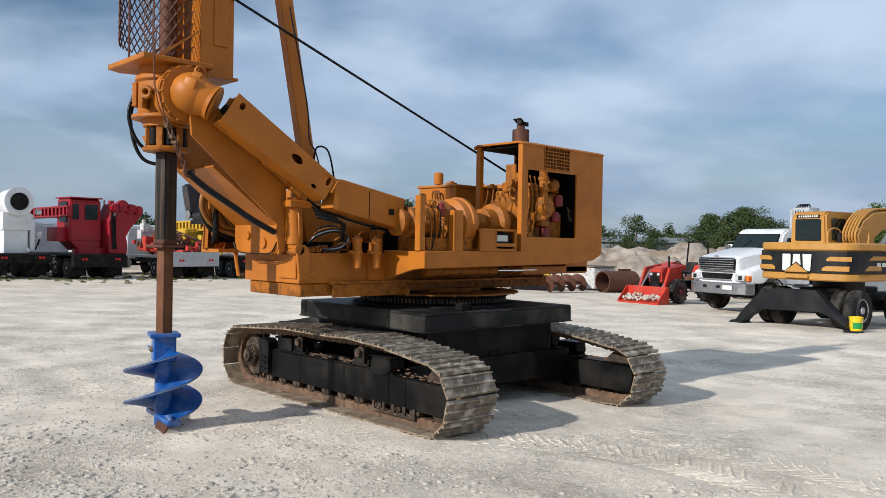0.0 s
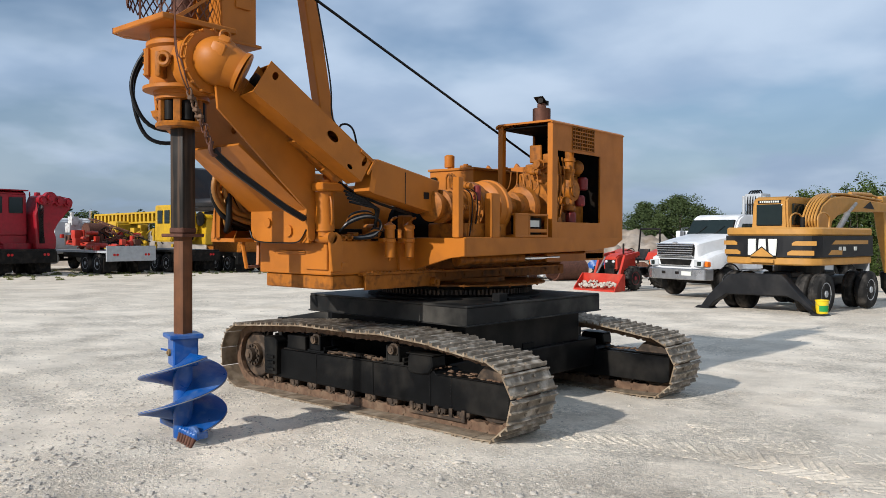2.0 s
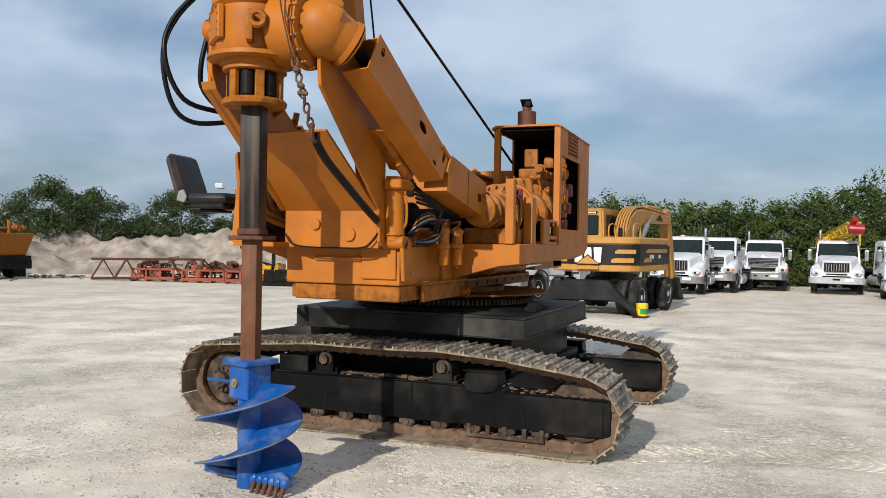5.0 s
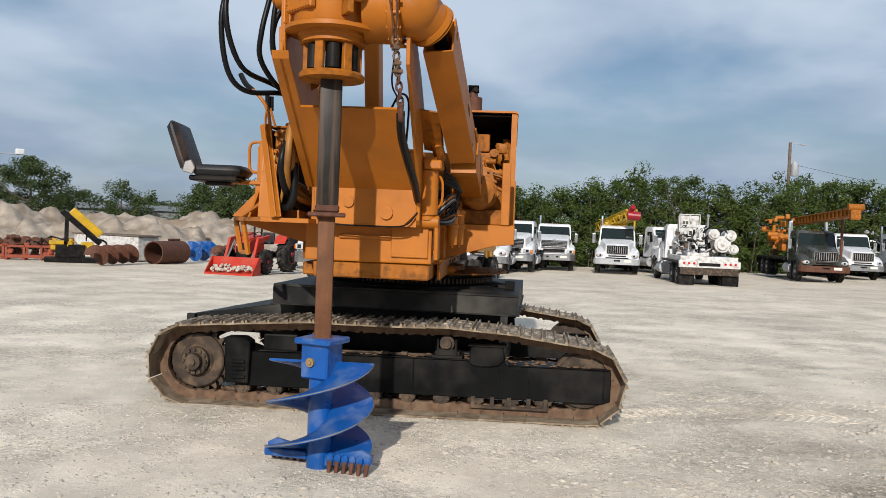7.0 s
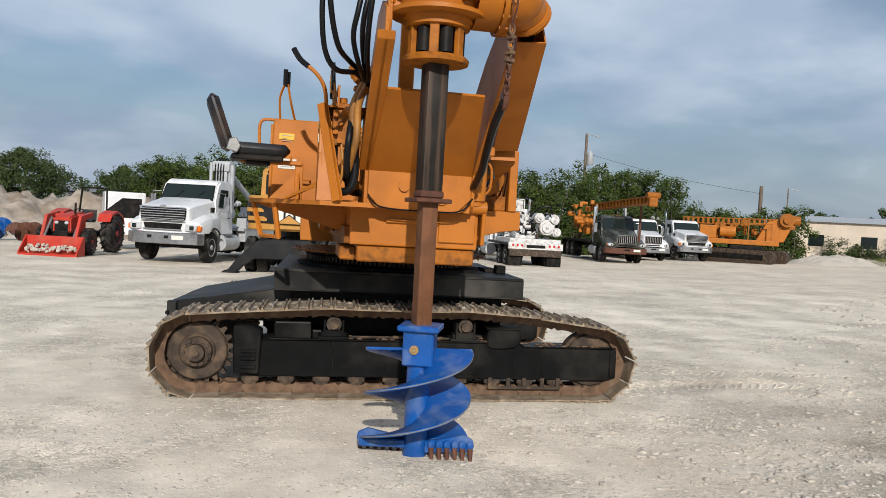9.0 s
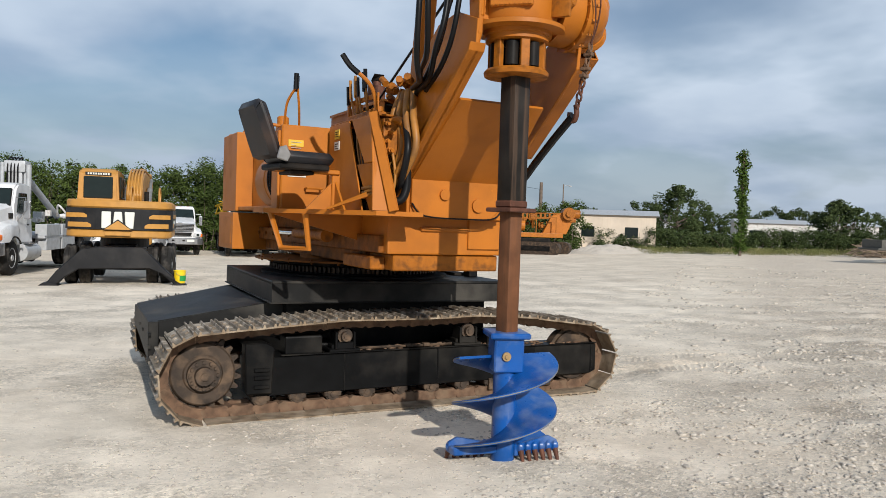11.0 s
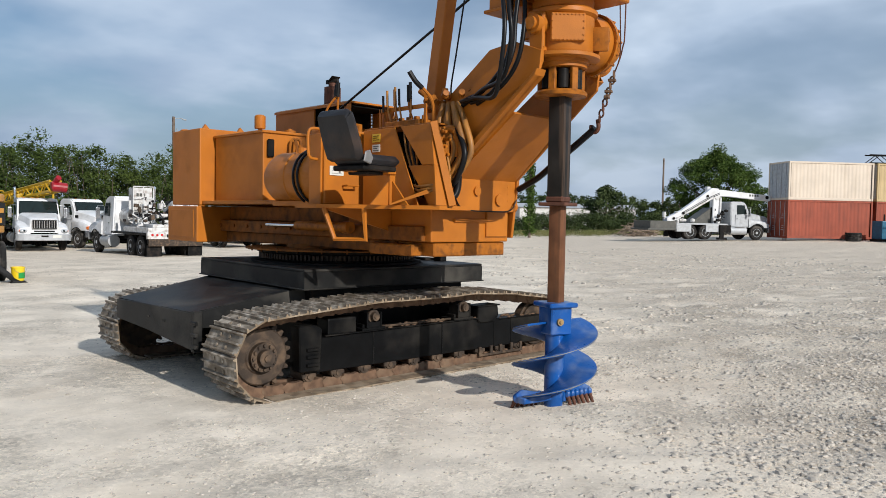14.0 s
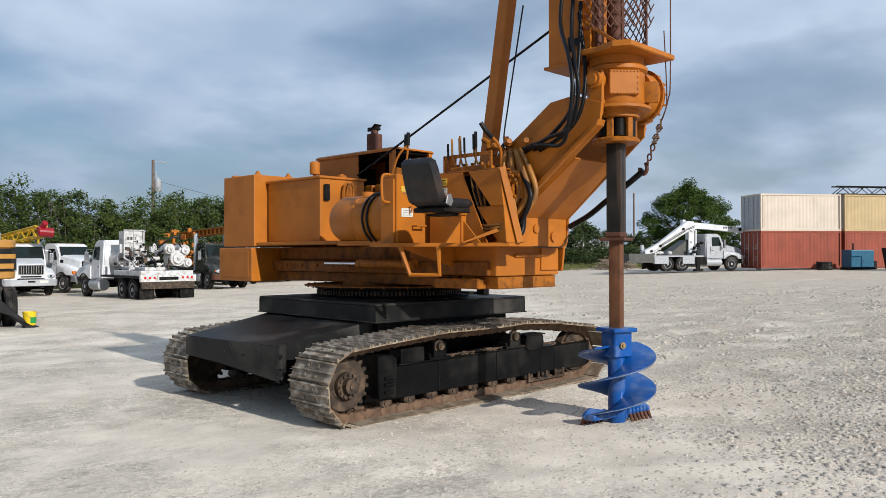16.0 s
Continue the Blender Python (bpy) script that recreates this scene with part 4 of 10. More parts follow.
turned("transmission", "orange_dirty", -1.22, [(0, 0.09), (0.02, 0.14), (0.06, 0.14), (0.07, 0.115), (0.13, 0.12), (0.14, 0.155), (0.18, 0.155), (0.19, 0.135), (0.27, 0.14), (0.28, 0.165), (0.32, 0.165), (0.34, 0.14), (0.48, 0.16),
       (0.50, 0.25), (0.60, 0.25), (0.66, 0.21), (0.74, 0.20)], 0.70, 1.93, "orange gearbox with bolted flanges")
turned("bell_housing", "orange", -0.52, [(0, 0.12), (0.03, 0.22), (0.06, 0.265), (0.14, 0.27), (0.15, 0.285), (0.19, 0.285), (0.20, 0.26), (0.27, 0.24)], 0.70, 1.93, "round orange bell housing", seg=32)
turned("torque_converter", "orange_dirty", -0.35, [(0, 0.10), (0.35, 0.10), (0.36, 0.15), (0.50, 0.15), (0.52, 0.21), (0.60, 0.22), (0.64, 0.19)], 0.72, 1.96)
bm = B()
for k in range(20):
    ang = 6.2832 * k / 20
    cyl(bm, (0.70 + 0.225 * math.cos(ang), -0.76, 1.93 + 0.225 * math.sin(ang)), (0.70 + 0.225 * math.cos(ang), -0.60, 1.93 + 0.225 * math.sin(ang)), 0.012, seg=6)
box(bm, 0.50, 0.94, -1.0, -0.35, 1.645, 1.78, 0.01)
box(bm, 0.62, 0.80, -0.36, 0.0, 1.90, 2.04, 0.01)
part("flange_bolts", bm, "orange_dirty", RIG)
for i in range(5):
    bm = B()
    y = -0.99 + 0.05 * i
    tube(bm, [(0.97 - 0.02 * i, y, 1.66), (0.98 - 0.01 * i, y + 0.012, 1.86), (0.95, y + 0.02 * (i % 3), 2.04), (0.82, y + 0.03, 2.10 + 0.02 * (i % 2))], 0.0065, 6)
    part("line", bm, "hose" if i % 2 else "orange_dirty", RIG)
for x, y in ((0.515, -1.53), (0.555, -1.32)):
    bm = B()
    lathe(bm, [(0.012, 1.440), (0.014, 1.462), (0.044, 1.470), (0.046, 1.60), (0.056, 1.605), (0.056, 1.635), (0.046, 1.64), (0.045, 1.72), (0.054, 1.725), (0.054, 1.755), (0.03, 1.77), (0.012, 1.785)], (x, y), 20)
    box(bm, x - 0.12, x - 0.04, y - 0.03, y + 0.03, 1.60, 1.64, 0.006)
    cyl(bm, (x, y - 0.09, 1.625), (x, y - 0.04, 1.625), 0.018, seg=8)
    part("hydraulic_filter", bm, "orange", RIG, smooth=35)
    bm = B()
    tube(bm, [(x, y, 1.77), (x + 0.01, y + 0.03, 1.815), (x - 0.03, y + 0.12, 1.825), (x - 0.2, y + 0.22, 1.80)], 0.010, 6)
    part("line", bm, "orange_dirty", RIG)

# engine house
hx0, hx1, hy0, hy1, hz0, hz1 = 0.34, 1.03, 0.33, 1.87, 1.645, 2.86
bm = B()
t = 0.02
box(bm, hx1 - t, hx1, hy0, 0.43, hz0, hz1 - 0.022)
box(bm, hx1 - t, hx1, 1.33, hy1, hz0, hz1 - 0.022)
box(bm, hx1 - t, hx1, 0.43, 1.33, hz0, 1.81)
box(bm, hx1 - t, hx1, 0.43, 0.71, 2.555, hz1 - 0.022)
box(bm, hx1 - t, hx1, 1.19, 1.33, 2.555, hz1 - 0.022)
box(bm, hx1 - t, hx1, 0.71, 1.19, 2.555, 2.585)
box(bm, hx0, hx0 + t, 1.00, hy1, 2.18, hz1 - 0.022)
box(bm, hx0 + t, hx1 - t, hy1 - t, hy1, hz0, hz1 - 0.022)
box(bm, hx0, hx0 + 0.06, hy0, hy0 + 0.06, 2.10, hz1 - 0.022)
box(bm, hx1 - 0.06, hx1 - t, hy0, hy0 + 0.04, hz0, hz1 - 0.022)
house = parts("engine_house", "wall_panel", bm, "orange", RIG, "open orange sheet metal engine house")
bm = B()
prism(bm, [(hx0 - 0.02, hz1 - 0.05), (hx0 - 0.02, hz1 - 0.02), (hx0 + 0.02, hz1), (hx1 - 0.02, hz1), (hx1 + 0.01, hz1 - 0.02), (hx1 + 0.01, hz1 - 0.035), (hx1 - 0.02, hz1 - 0.02), (hx0 + 0.02, hz1 - 0.02)], "y", hy0 - 0.02, hy1 + 0.005)
part("roof", bm, "orange", house)
bm = B()
for y in np.linspace(0.72, 1.18, 10):
    box(bm, hx1 - 0.012, hx1 + 0.006, y - 0.006, y + 0.006, 2.59, 2.825)
for z in np.linspace(2.59, 2.825, 7):
    box(bm, hx1 - 0.008, hx1 + 0.010, 0.715, 1.185, z - 0.006, z + 0.006)
part("grille", bm, "orange_dirty", house)
bm = B()
box(bm, hx1 - 0.06, hx1 - 0.05, 0.72, 1.18, 2.57, 2.82)
part("screen", bm, "rubber", house)
# black lining added with the radiator; shade inside the house is their colour
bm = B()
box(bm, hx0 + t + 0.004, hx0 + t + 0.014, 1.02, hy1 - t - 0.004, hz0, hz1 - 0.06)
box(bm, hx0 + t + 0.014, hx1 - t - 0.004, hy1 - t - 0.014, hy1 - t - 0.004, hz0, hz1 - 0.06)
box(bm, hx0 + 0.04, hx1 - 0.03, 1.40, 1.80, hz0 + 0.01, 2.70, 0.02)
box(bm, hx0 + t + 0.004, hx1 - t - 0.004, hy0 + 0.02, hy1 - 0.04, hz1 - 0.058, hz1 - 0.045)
part("dark_lining", bm, "interior", house, "black radiator and added lining that paint the engine house's inner shade")
bm = B()
box(bm, 0.45, 0.84, 0.50, 1.30, 1.66, 2.10, 0.03)
box(bm, 0.50, 0.80, 0.48, 1.25, 2.10, 2.34, 0.03)
cyl(bm, (0.68, 0.40, 2.0), (0.68, 0.50, 2.0), 0.26, seg=24)
for k in range(4):
    box(bm, 0.54, 0.80, 0.55 + 0.2 * k, 0.70 + 0.2 * k, 2.34, 2.44, 0.02)
eng = part("engine", bm, "orange_dirty", RIG, "grimy orange diesel engine")
bm = B()
lathe(bm, [(0.052, 2.26), (0.052, 2.34), (0.062, 2.35), (0.062, 2.38), (0.052, 2.39), (0.052, 2.46), (0.064, 2.47), (0.064, 2.50), (0.05, 2.51), (0.05, 2.62)], (0.93, 0.83), 18)
cyl(bm, (0.88, 0.87, 2.16), (0.97, 0.87, 2.16), 0.115, seg=22)
cyl(bm, (0.95, 0.87, 2.16), (0.99, 0.87, 2.16), 0.075, seg=18)
cyl(bm, (0.93, 0.80, 2.18), (0.93, 0.83, 2.28), 0.055, seg=14)
cyl(bm, (0.92, 0.80, 1.93), (0.92, 0.86, 2.06), 0.05, seg=14)
cyl(bm, (0.93, 0.82, 1.94), (0.93, 0.82, 1.99), 0.075, seg=14)
ball(bm, (0.88, 1.06, 2.42), 0.085, 1, 1, 1)
for y in (0.50, 0.56, 0.64):
    tube(bm, [(0.95, y, 2.5), (0.98, y + 0.02, 2.2), (0.96, y - 0.03, 1.9), (0.9, y, 1.7)], 0.009, 6)
part("turbocharger", bm, "orange_dirty", eng, smooth=35)
for y, z0, z1 in ((0.83, 1.70, 1.93), (1.02, 1.99, 2.11), (1.08, 2.17, 2.31)):
    bm = B()
    lathe(bm, [(0.045, z0), (0.058, z0 + 0.01), (0.058, z1 - 0.02), (0.04, z1)], (0.95, y), 16)
    part("oil_filter", bm, "filter_red", eng, "red spin-on filter", smooth=35)
bm = B()
box(bm, 0.68, 0.82, 0.44, 0.47, 2.45, 2.64, 0.01, Matrix.Rotation(0.15, 4, "Z"))
for i in range(5):
    tube(bm, [(0.45 + 0.08 * i, 0.42, 2.35), (0.47 + 0.09 * i, 0.36, 2.2), (0.42 + 0.09 * i, 0.30, 2.05), (0.5 + 0.07 * i, 0.35, 1.8)], 0.007, 6)
part("engine_lines", bm, "orange_dirty", eng)
bm = B()
lathe(bm, [(0.10, 2.855), (0.10, 3.085), (0.085, 3.09), (0.05, 3.095), (0.048, 3.14)], (0.53, 0.89), 24)
st = part("exhaust_muffler", bm, "rust", RIG, "rust-brown muffler with flap", smooth=35)
bm = B()
cyl(bm, (0.50, 0.93, 3.145), (0.56, 0.82, 3.17), 0.03, seg=10)
plate_quad(bm, (0.47, 0.92, 3.15), (0.59, 0.92, 3.15), (0.59, 0.82, 3.215), (0.47, 0.82, 3.215), 0.008)
box(bm, 0.52, 0.54, 0.96, 1.02, 3.14, 3.19)
part("rain_flap", bm, "steel_dark", st)

# left flank: boxes, tank
bm = B()
box(bm, -0.88, 0.30, 1.50, 2.22, 1.63, 2.515, 0.012)
prism(bm, [(-0.80, 2.515), (-0.76, 2.575), (-0.70, 2.515)], "y", 1.60, 1.64)
prism(bm, [(-0.35, 2.515), (-0.31, 2.575), (-0.25, 2.515)], "y", 1.60, 1.64)
ball(bm, (-0.80, 2.05, 2.525), 0.06, 1, 1, 0.3)
part("rear_tank", bm, "orange", RIG, "large flat-sided orange tank", smooth=None)
bm = B()
box(bm, -0.90, -0.40, 1.53, 2.30, 1.20, 1.615, 0.012)
box(bm, -0.40, 0.68, 1.62, 2.08, 1.385, 1.612, 0.012)
box(bm, -0.905, -0.895, 1.60, 2.22, 1.25, 1.57, 0.003)
parts("counterweight", "weight_block", bm, "orange", RIG)
bm = B()
box(bm, -0.70, -0.05, 0.40, 1.47, 1.68, 2.42, 0.012)
box(bm, -0.72, -0.03, 0.38, 1.49, 2.405, 2.435, 0.006)
box(bm, -0.60, -0.4, 1.46, 1.51, 1.8, 2.3)
box(bm, -0.85, -0.05, -0.1, 1.50, 1.64, 1.68, 0.006)
fb = part("hydraulic_tank", bm, "orange", RIG, "square orange hydraulic tank with sight glass")
bm = B()
box(bm, -0.66, -0.58, 0.372, 0.384, 2.15, 2.34, 0.01)
part("sight_glass", bm, "steel_dark", fb)
bm = B()
cyl(bm, (-0.60, 0.64, 2.43), (-0.60, 0.64, 2.50), 0.02, seg=12)
lathe(bm, [(0.058, 2.47), (0.06, 2.48), (0.06, 2.605), (0.04, 2.62)], (-0.60, 0.64), 20)
part("breather_cap", bm, "orange", fb, smooth=35)
for x, y in ((-0.28, 0.55), (-0.15, 1.15)):
    bm = B()
    cyl(bm, (x, y, 2.43), (x, y, 2.47), 0.07, seg=18)
    cyl(bm, (x, y, 2.47), (x, y, 2.49), 0.03, seg=10)
    part("filler_cap", bm, "orange_dirty", fb)
bm = B()
for dx in (0.0, 0.05):
    tube(bm, [(-0.40 + dx, 0.36, 2.0), (-0.40 + dx, 0.34, 2.3), (-0.36 + dx, 0.34, 2.36), (-0.32 + dx, 0.34, 2.3), (-0.32 + dx, 0.36, 2.05)], 0.014, 6)
part("pipework", bm, "orange_dirty", RIG)
turned("fuel_drum", "orange", -1.20, [(0, 0.20), (0.01, 0.245), (0.05, 0.25), (0.52, 0.25), (0.53, 0.257), (0.55, 0.257), (0.56, 0.25), (0.86, 0.25), (0.93, 0.22), (0.96, 0.10)], -0.86, 1.89, "round orange fuel drum lying on a cradle")
bm = B()
for y in (-0.86, -0.93):
    tube(bm, [(-0.86 + 0.265 * math.cos(a), y, 1.89 + 0.265 * math.sin(a)) for a in np.linspace(radians(60), radians(260), 10)], 0.012, 6)
part("strap", bm, "hose", RIG)
bm = B()
cyl(bm, (-0.90, -0.68, 2.12), (-0.90, -0.68, 2.17), 0.06, seg=14)
part("filler_cap", bm, "orange", RIG)
bm = B()
box(bm, -1.0, -0.6, -1.15, -0.3, 1.62, 1.67, 0.005)
part("drum_cradle", bm, "orange", RIG)

# operator's stand
bm = B()
prism(bm, [(-1.33, -1.22), (-1.33, -1.55), (-0.80, -2.48), (-0.45, -2.48), (-0.45, -1.22)], "z", 1.600, 1.632)
prism(bm, [(-1.30, 1.60), (-0.56, 1.40), (-0.56, 1.60)], "y", -1.60, -1.57)
parts("stand_floor", "gusset", bm, "orange", RIG, "orange checker step floor of the stand")
bm = B()
box(bm, -1.17, -0.72, -1.43, -1.22, 1.632, 2.285, 0.01)
box(bm, -1.19, -1.17, -1.40, -1.22, 1.632, 2.24, 0.004)
tube(bm, [(-0.98, -1.44, 1.80), (-0.98, -1.50, 1.80), (-0.86, -1.50, 1.80), (-0.86, -1.44, 1.80)], 0.009, 6, 0)
tube(bm, [(-1.02, -1.44, 1.98), (-1.02, -1.47, 1.98), (-1.02, -1.47, 1.93), (-1.02, -1.44, 1.93)], 0.009, 6, 0)
pn = part("label_panel", bm, "orange", RIG, "orange cabinet with warning labels")
for x0, x1, z0, z1, mt in ((-1.12, -0.975, 1.885, 1.965, "label_white"), (-1.12, -1.0, 2.12, 2.17, "label_yellow")):
    bm = B()
    box(bm, x0, x1, -1.436, -1.431, z0, z1)
    lb = part("label", bm, mt, pn)
    bm = B()
    for k in range(3):
        box(bm, x0 + 0.02, x1 - 0.02 - 0.04 * (k % 2), -1.4405, -1.4372, z1 - 0.020 - 0.022 * k, z1 - 0.016 - 0.022 * k)
    part("print", bm, "light_grey", lb)
bm = B()
tube(bm, [(-1.18, -1.34, 2.02), (-1.26, -1.34, 2.03), (-1.28, -1.34, 2.10), (-1.28, -1.34, 2.24), (-1.24, -1.34, 2.28), (-1.17, -1.34, 2.28)], 0.013, 8, 3)
part("grab_handle", bm, "orange", pn)
bm = B()
tube(bm, [(-1.12, -1.30, 2.28), (-1.13, -1.40, 2.45), (-1.09, -1.49, 2.56)], 0.010, 6)
tube(bm, [(-1.00, -1.30, 2.28), (-1.04, -1.42, 2.42), (-1.07, -1.47, 2.56)], 0.010, 6)
lv = part("lever", bm, "orange", RIG)
bm = B()
for p in ((-1.09, -1.49, 2.55), (-1.07, -1.44, 2.54)):
    cyl(bm, p, Vector(p) + Vector((0, -0.01, 0.12)), 0.019, seg=10)
part("grip", bm, "hose", lv)
# ladder bars under the floor
bm = B()
tube(bm, [(-1.29, -1.60, 1.60), (-1.22, -1.66, 1.345), (-1.08, -1.90, 1.345), (-1.12, -1.92, 1.60)], 0.022, 6, 0)
part("step_ladder", bm, "orange", RIG)
# seat
bm = B()
box(bm, -0.98, -0.92, -2.08, -2.02, 1.632, 1.90, 0.006)
prism(bm, [(-1.16, 1.632), (-0.95, 1.632), (-0.95, 1.85)], "y", -2.06, -2.045)
prism(bm, [(-2.28, 1.632), (-2.06, 1.632), (-2.06, 1.85)], "x", -0.96, -0.945)
box(bm, -1.38, -0.93, -2.10, -2.00, 1.88, 1.91, 0.005)
part("seat_post", bm, "orange", RIG)
SEAT = Matrix.Translation((-1.22, -2.10, 1.93)) @ Matrix.Rotation(radians(6), 4, "Z") @ Matrix.Scale(0.94, 4)
bm = B()
prism(bm, [(-0.22, -0.19), (-0.19, -0.215), (0.15, -0.215), (0.20, -0.17), (0.215, 0.0), (0.20, 0.17), (0.15, 0.215), (-0.19, 0.215), (-0.22, 0.19)], "z", 0.0, 0.085, 0.034, SEAT)
seat = part("seat", bm, "vinyl", RIG, "worn black vinyl operator seat", smooth=40)
bm = B()
box(bm, -0.23, 0.15, -0.19, 0.19, -0.045, -0.002, 0.010, SEAT)
box(bm, -0.12, 0.06, -0.12, 0.12, -0.075, -0.047, 0.006, SEAT)
part("seat_pan", bm, "steel_dark", seat)
bm = B()
SB = SEAT @ Matrix.Translation((-0.20, 0, 0.045)) @ Matrix.Rotation(radians(-20), 4, "Y")
prism(bm, [(-0.205, 0.0), (0.205, 0.0), (0.215, 0.12), (0.205, 0.36), (0.185, 0.42), (-0.185, 0.42), (-0.205, 0.36), (-0.215, 0.12)], "x", -0.095, -0.005, 0.034, SB)
part("backrest", bm, "vinyl", seat, smooth=40)
bm = B()
prism(bm, [(-0.27, 0.02), (-0.19, 0.0), (-0.165, 0.05), (-0.20, 0.115), (-0.25, 0.10)], "y", -0.235, -0.216, 0.006, SEAT)
part("hinge", bm, "bare", seat)
# control tower: two flat side plates with a dark slot of hoses between them, a front plate and its slanted post
bm = B()
prism(bm, [(-1.50, 1.634), (-2.235, 1.634), (-1.925, 2.285), (-1.50, 2.285)], "x", -0.812, -0.80, 0.002)
prism(bm, [(-2.285, 1.96), (-2.01, 2.285), (-2.385, 2.285), (-2.435, 1.96)], "x", -0.822, -0.806, 0.003)
prism(bm, [(-2.10, 1.96), (-2.285, 1.96), (-2.435, 1.96), (-2.465, 1.634), (-2.36, 1.634)], "x", -0.805, -0.79, 0.002)
plate_quad(bm, (-0.815, -2.395, 2.28), (-0.775, -2.395, 2.28), (-0.675, -2.485, 1.634), (-0.825, -2.470, 1.634), 0.012)
ct = parts("control_tower", "tower_plate", bm, "orange", RIG, "orange control tower with lever bank")
bm = B()
for a, b in (((-0.812, -2.405, 2.30), (-0.680, -2.50, 1.634)),):
    d = Vector(b) - Vector(a)
    m = Matrix.Translation(Vector(a)) @ d.to_track_quat("Z", "Y").to_matrix().to_4x4()
    box(bm, -0.026, -0.016, -0.03, 0.03, 0, d.length, 0.002, m)
    box(bm, 0.016, 0.026, -0.03, 0.03, 0, d.length, 0.002, m)
    box(bm, -0.016, 0.016, 0.012, 0.022, 0, d.length, 0.0, m)
parts("corner_post", "post_flange", bm, "orange", ct)
bm = B()
box(bm, -0.80, -0.48, -2.37, -1.50, 2.286, 2.300, 0.004)
part("tower_top", bm, "orange_dirty", ct)
# dark plate added behind the slot to paint the shade in it
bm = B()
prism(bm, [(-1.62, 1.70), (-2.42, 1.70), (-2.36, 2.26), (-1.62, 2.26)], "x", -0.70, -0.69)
part("tower_lining", bm, "interior", ct, "added dark plate painting the shade in the tower slot")
for k in range(6):
    bm = B()
    y0 = -1.99 - 0.018 * k
    tube(bm, [(-0.765 + 0.012 * (k % 3), y0, 2.27), (-0.785 + 0.01 * (k % 2), y0 - 0.06 - 0.01 * (k % 3), 2.08), (-0.77, y0 - 0.15 + 0.02 * (k % 2), 1.86), (-0.755, y0 - 0.20 - 0.02 * k, 1.70)], 0.009, 6, 3)
    part("control_hose", bm, ("tan_hose", "hose", "orange_dirty")[k % 3], ct, smooth=60)
for k in range(3):
    bm = B()
    tube(bm, [(-0.77, -2.14 - 0.01 * k, 1.80 - 0.03 * k), (-0.80, -2.22, 1.785 - 0.03 * k), (-0.815, -2.33, 1.79 - 0.028 * k), (-0.79, -2.42, 1.80 - 0.02 * k)], 0.012, 6, 3)
    part("control_hose", bm, "tan_hose", ct, smooth=60)
for z0, z1, mt in ((2.175, 2.245, "label_yellow"), (2.09, 2.155, "label_white")):
    bm = B()
    box(bm, -0.8165, -0.8125, -1.735, -1.63, z0, z1)
    lb = part("label", bm, mt, ct)
    bm = B()
    for k in range(3):
        box(bm, -0.8195, -0.817, -1.72 + 0.02 * (k % 2), -1.645, z1 - 0.020 - 0.017 * k, z1 - 0.015 - 0.017 * k)
    part("print", bm, "steel_dark", lb)
# valve bank and levers on the tower's top
bm = B()
box(bm, -0.74, -0.56, -2.15, -1.70, 2.302, 2.35, 0.008)
for y in np.linspace(-2.12, -1.72, 5):
    cyl(bm, (-0.65, y, 2.35), (-0.65, y, 2.385), 0.026, seg=10)
parts("valve_bank", "valve", bm, "orange_dirty", ct)
bm = B()
box(bm, -0.70, -0.685, -2.17, -1.58, 2.44, 2.475, 0.003)
box(bm, -0.70, -0.685, -2.19, -2.16, 2.302, 2.475, 0.003)
box(bm, -0.70, -0.685, -1.60, -1.57, 2.302, 2.475, 0.003)
box(bm, -0.66, -0.60, -1.66, -1.56, 2.302, 2.46, 0.004)
parts("lever_guard", "guard_bar", bm, "orange", ct)
for k, y in enumerate((-1.66, -1.74, -1.785, -1.83, -1.88, -1.985, -2.025)):
    lean = 0.035 * math.sin(2.3 * k)
    tall = (2.56, 2.60, 2.62, 2.60, 2.60, 2.64, 2.62)[k]
    bm = B()
    tube(bm, [(-0.70, y, 2.36), (-0.715, y + lean, 2.46), (-0.735, y - 0.01 + lean, tall)], 0.009, 6)
    lv = part("lever", bm, "tan_hose" if k % 3 else "orange_dirty", ct)
    bm = B()
    cyl(bm, (-0.729, y - 0.008 + lean, tall - 0.12), (-0.737, y - 0.012 + lean, tall + 0.02), 0.015 if k > 4 else 0.011, seg=8)
    part("grip", bm, "hose" if k in (0, 4, 5, 6) else "tan_hose", lv)
bm = B()
tube(bm, [(-0.78, -2.37, 2.24), (-0.80, -2.39, 2.40), (-0.86, -2.40, 2.50), (-0.98, -2.37, 2.60), (-1.02, -2.35, 2.66)], 0.014, 8)
lv = part("lever", bm, "orange", RIG)
bm = B()
tube(bm, [(-0.92, -2.385, 2.55), (-0.98, -2.37, 2.60), (-1.025, -2.348, 2.67)], 0.020, 8)
part("grip", bm, "hose", lv)
# ported block beside the post: stub fittings, an elbow and the thick drooping hose
bm = B()
box(bm, -0.735, -0.60, -2.40, -2.30, 2.02, 2.27, 0.014)
block = part("valve_block", bm, "orange_dirty", RIG, "ported orange valve block")
for k, (y, z) in enumerate(((-2.415, 2.23), (-2.43, 2.17), (-2.42, 2.11), (-2.415, 2.05))):
    bm = B()
    x = -0.715 + 0.03 * (k % 2)
    cyl(bm, (x, y + 0.03, z), (x, y - 0.015, z), 0.019, seg=6)
    cyl(bm, (x, y - 0.015, z), (x, y - 0.04, z - 0.005), 0.012, seg=10)
    part("fitting", bm, "orange", block, smooth=35)
bm = B()
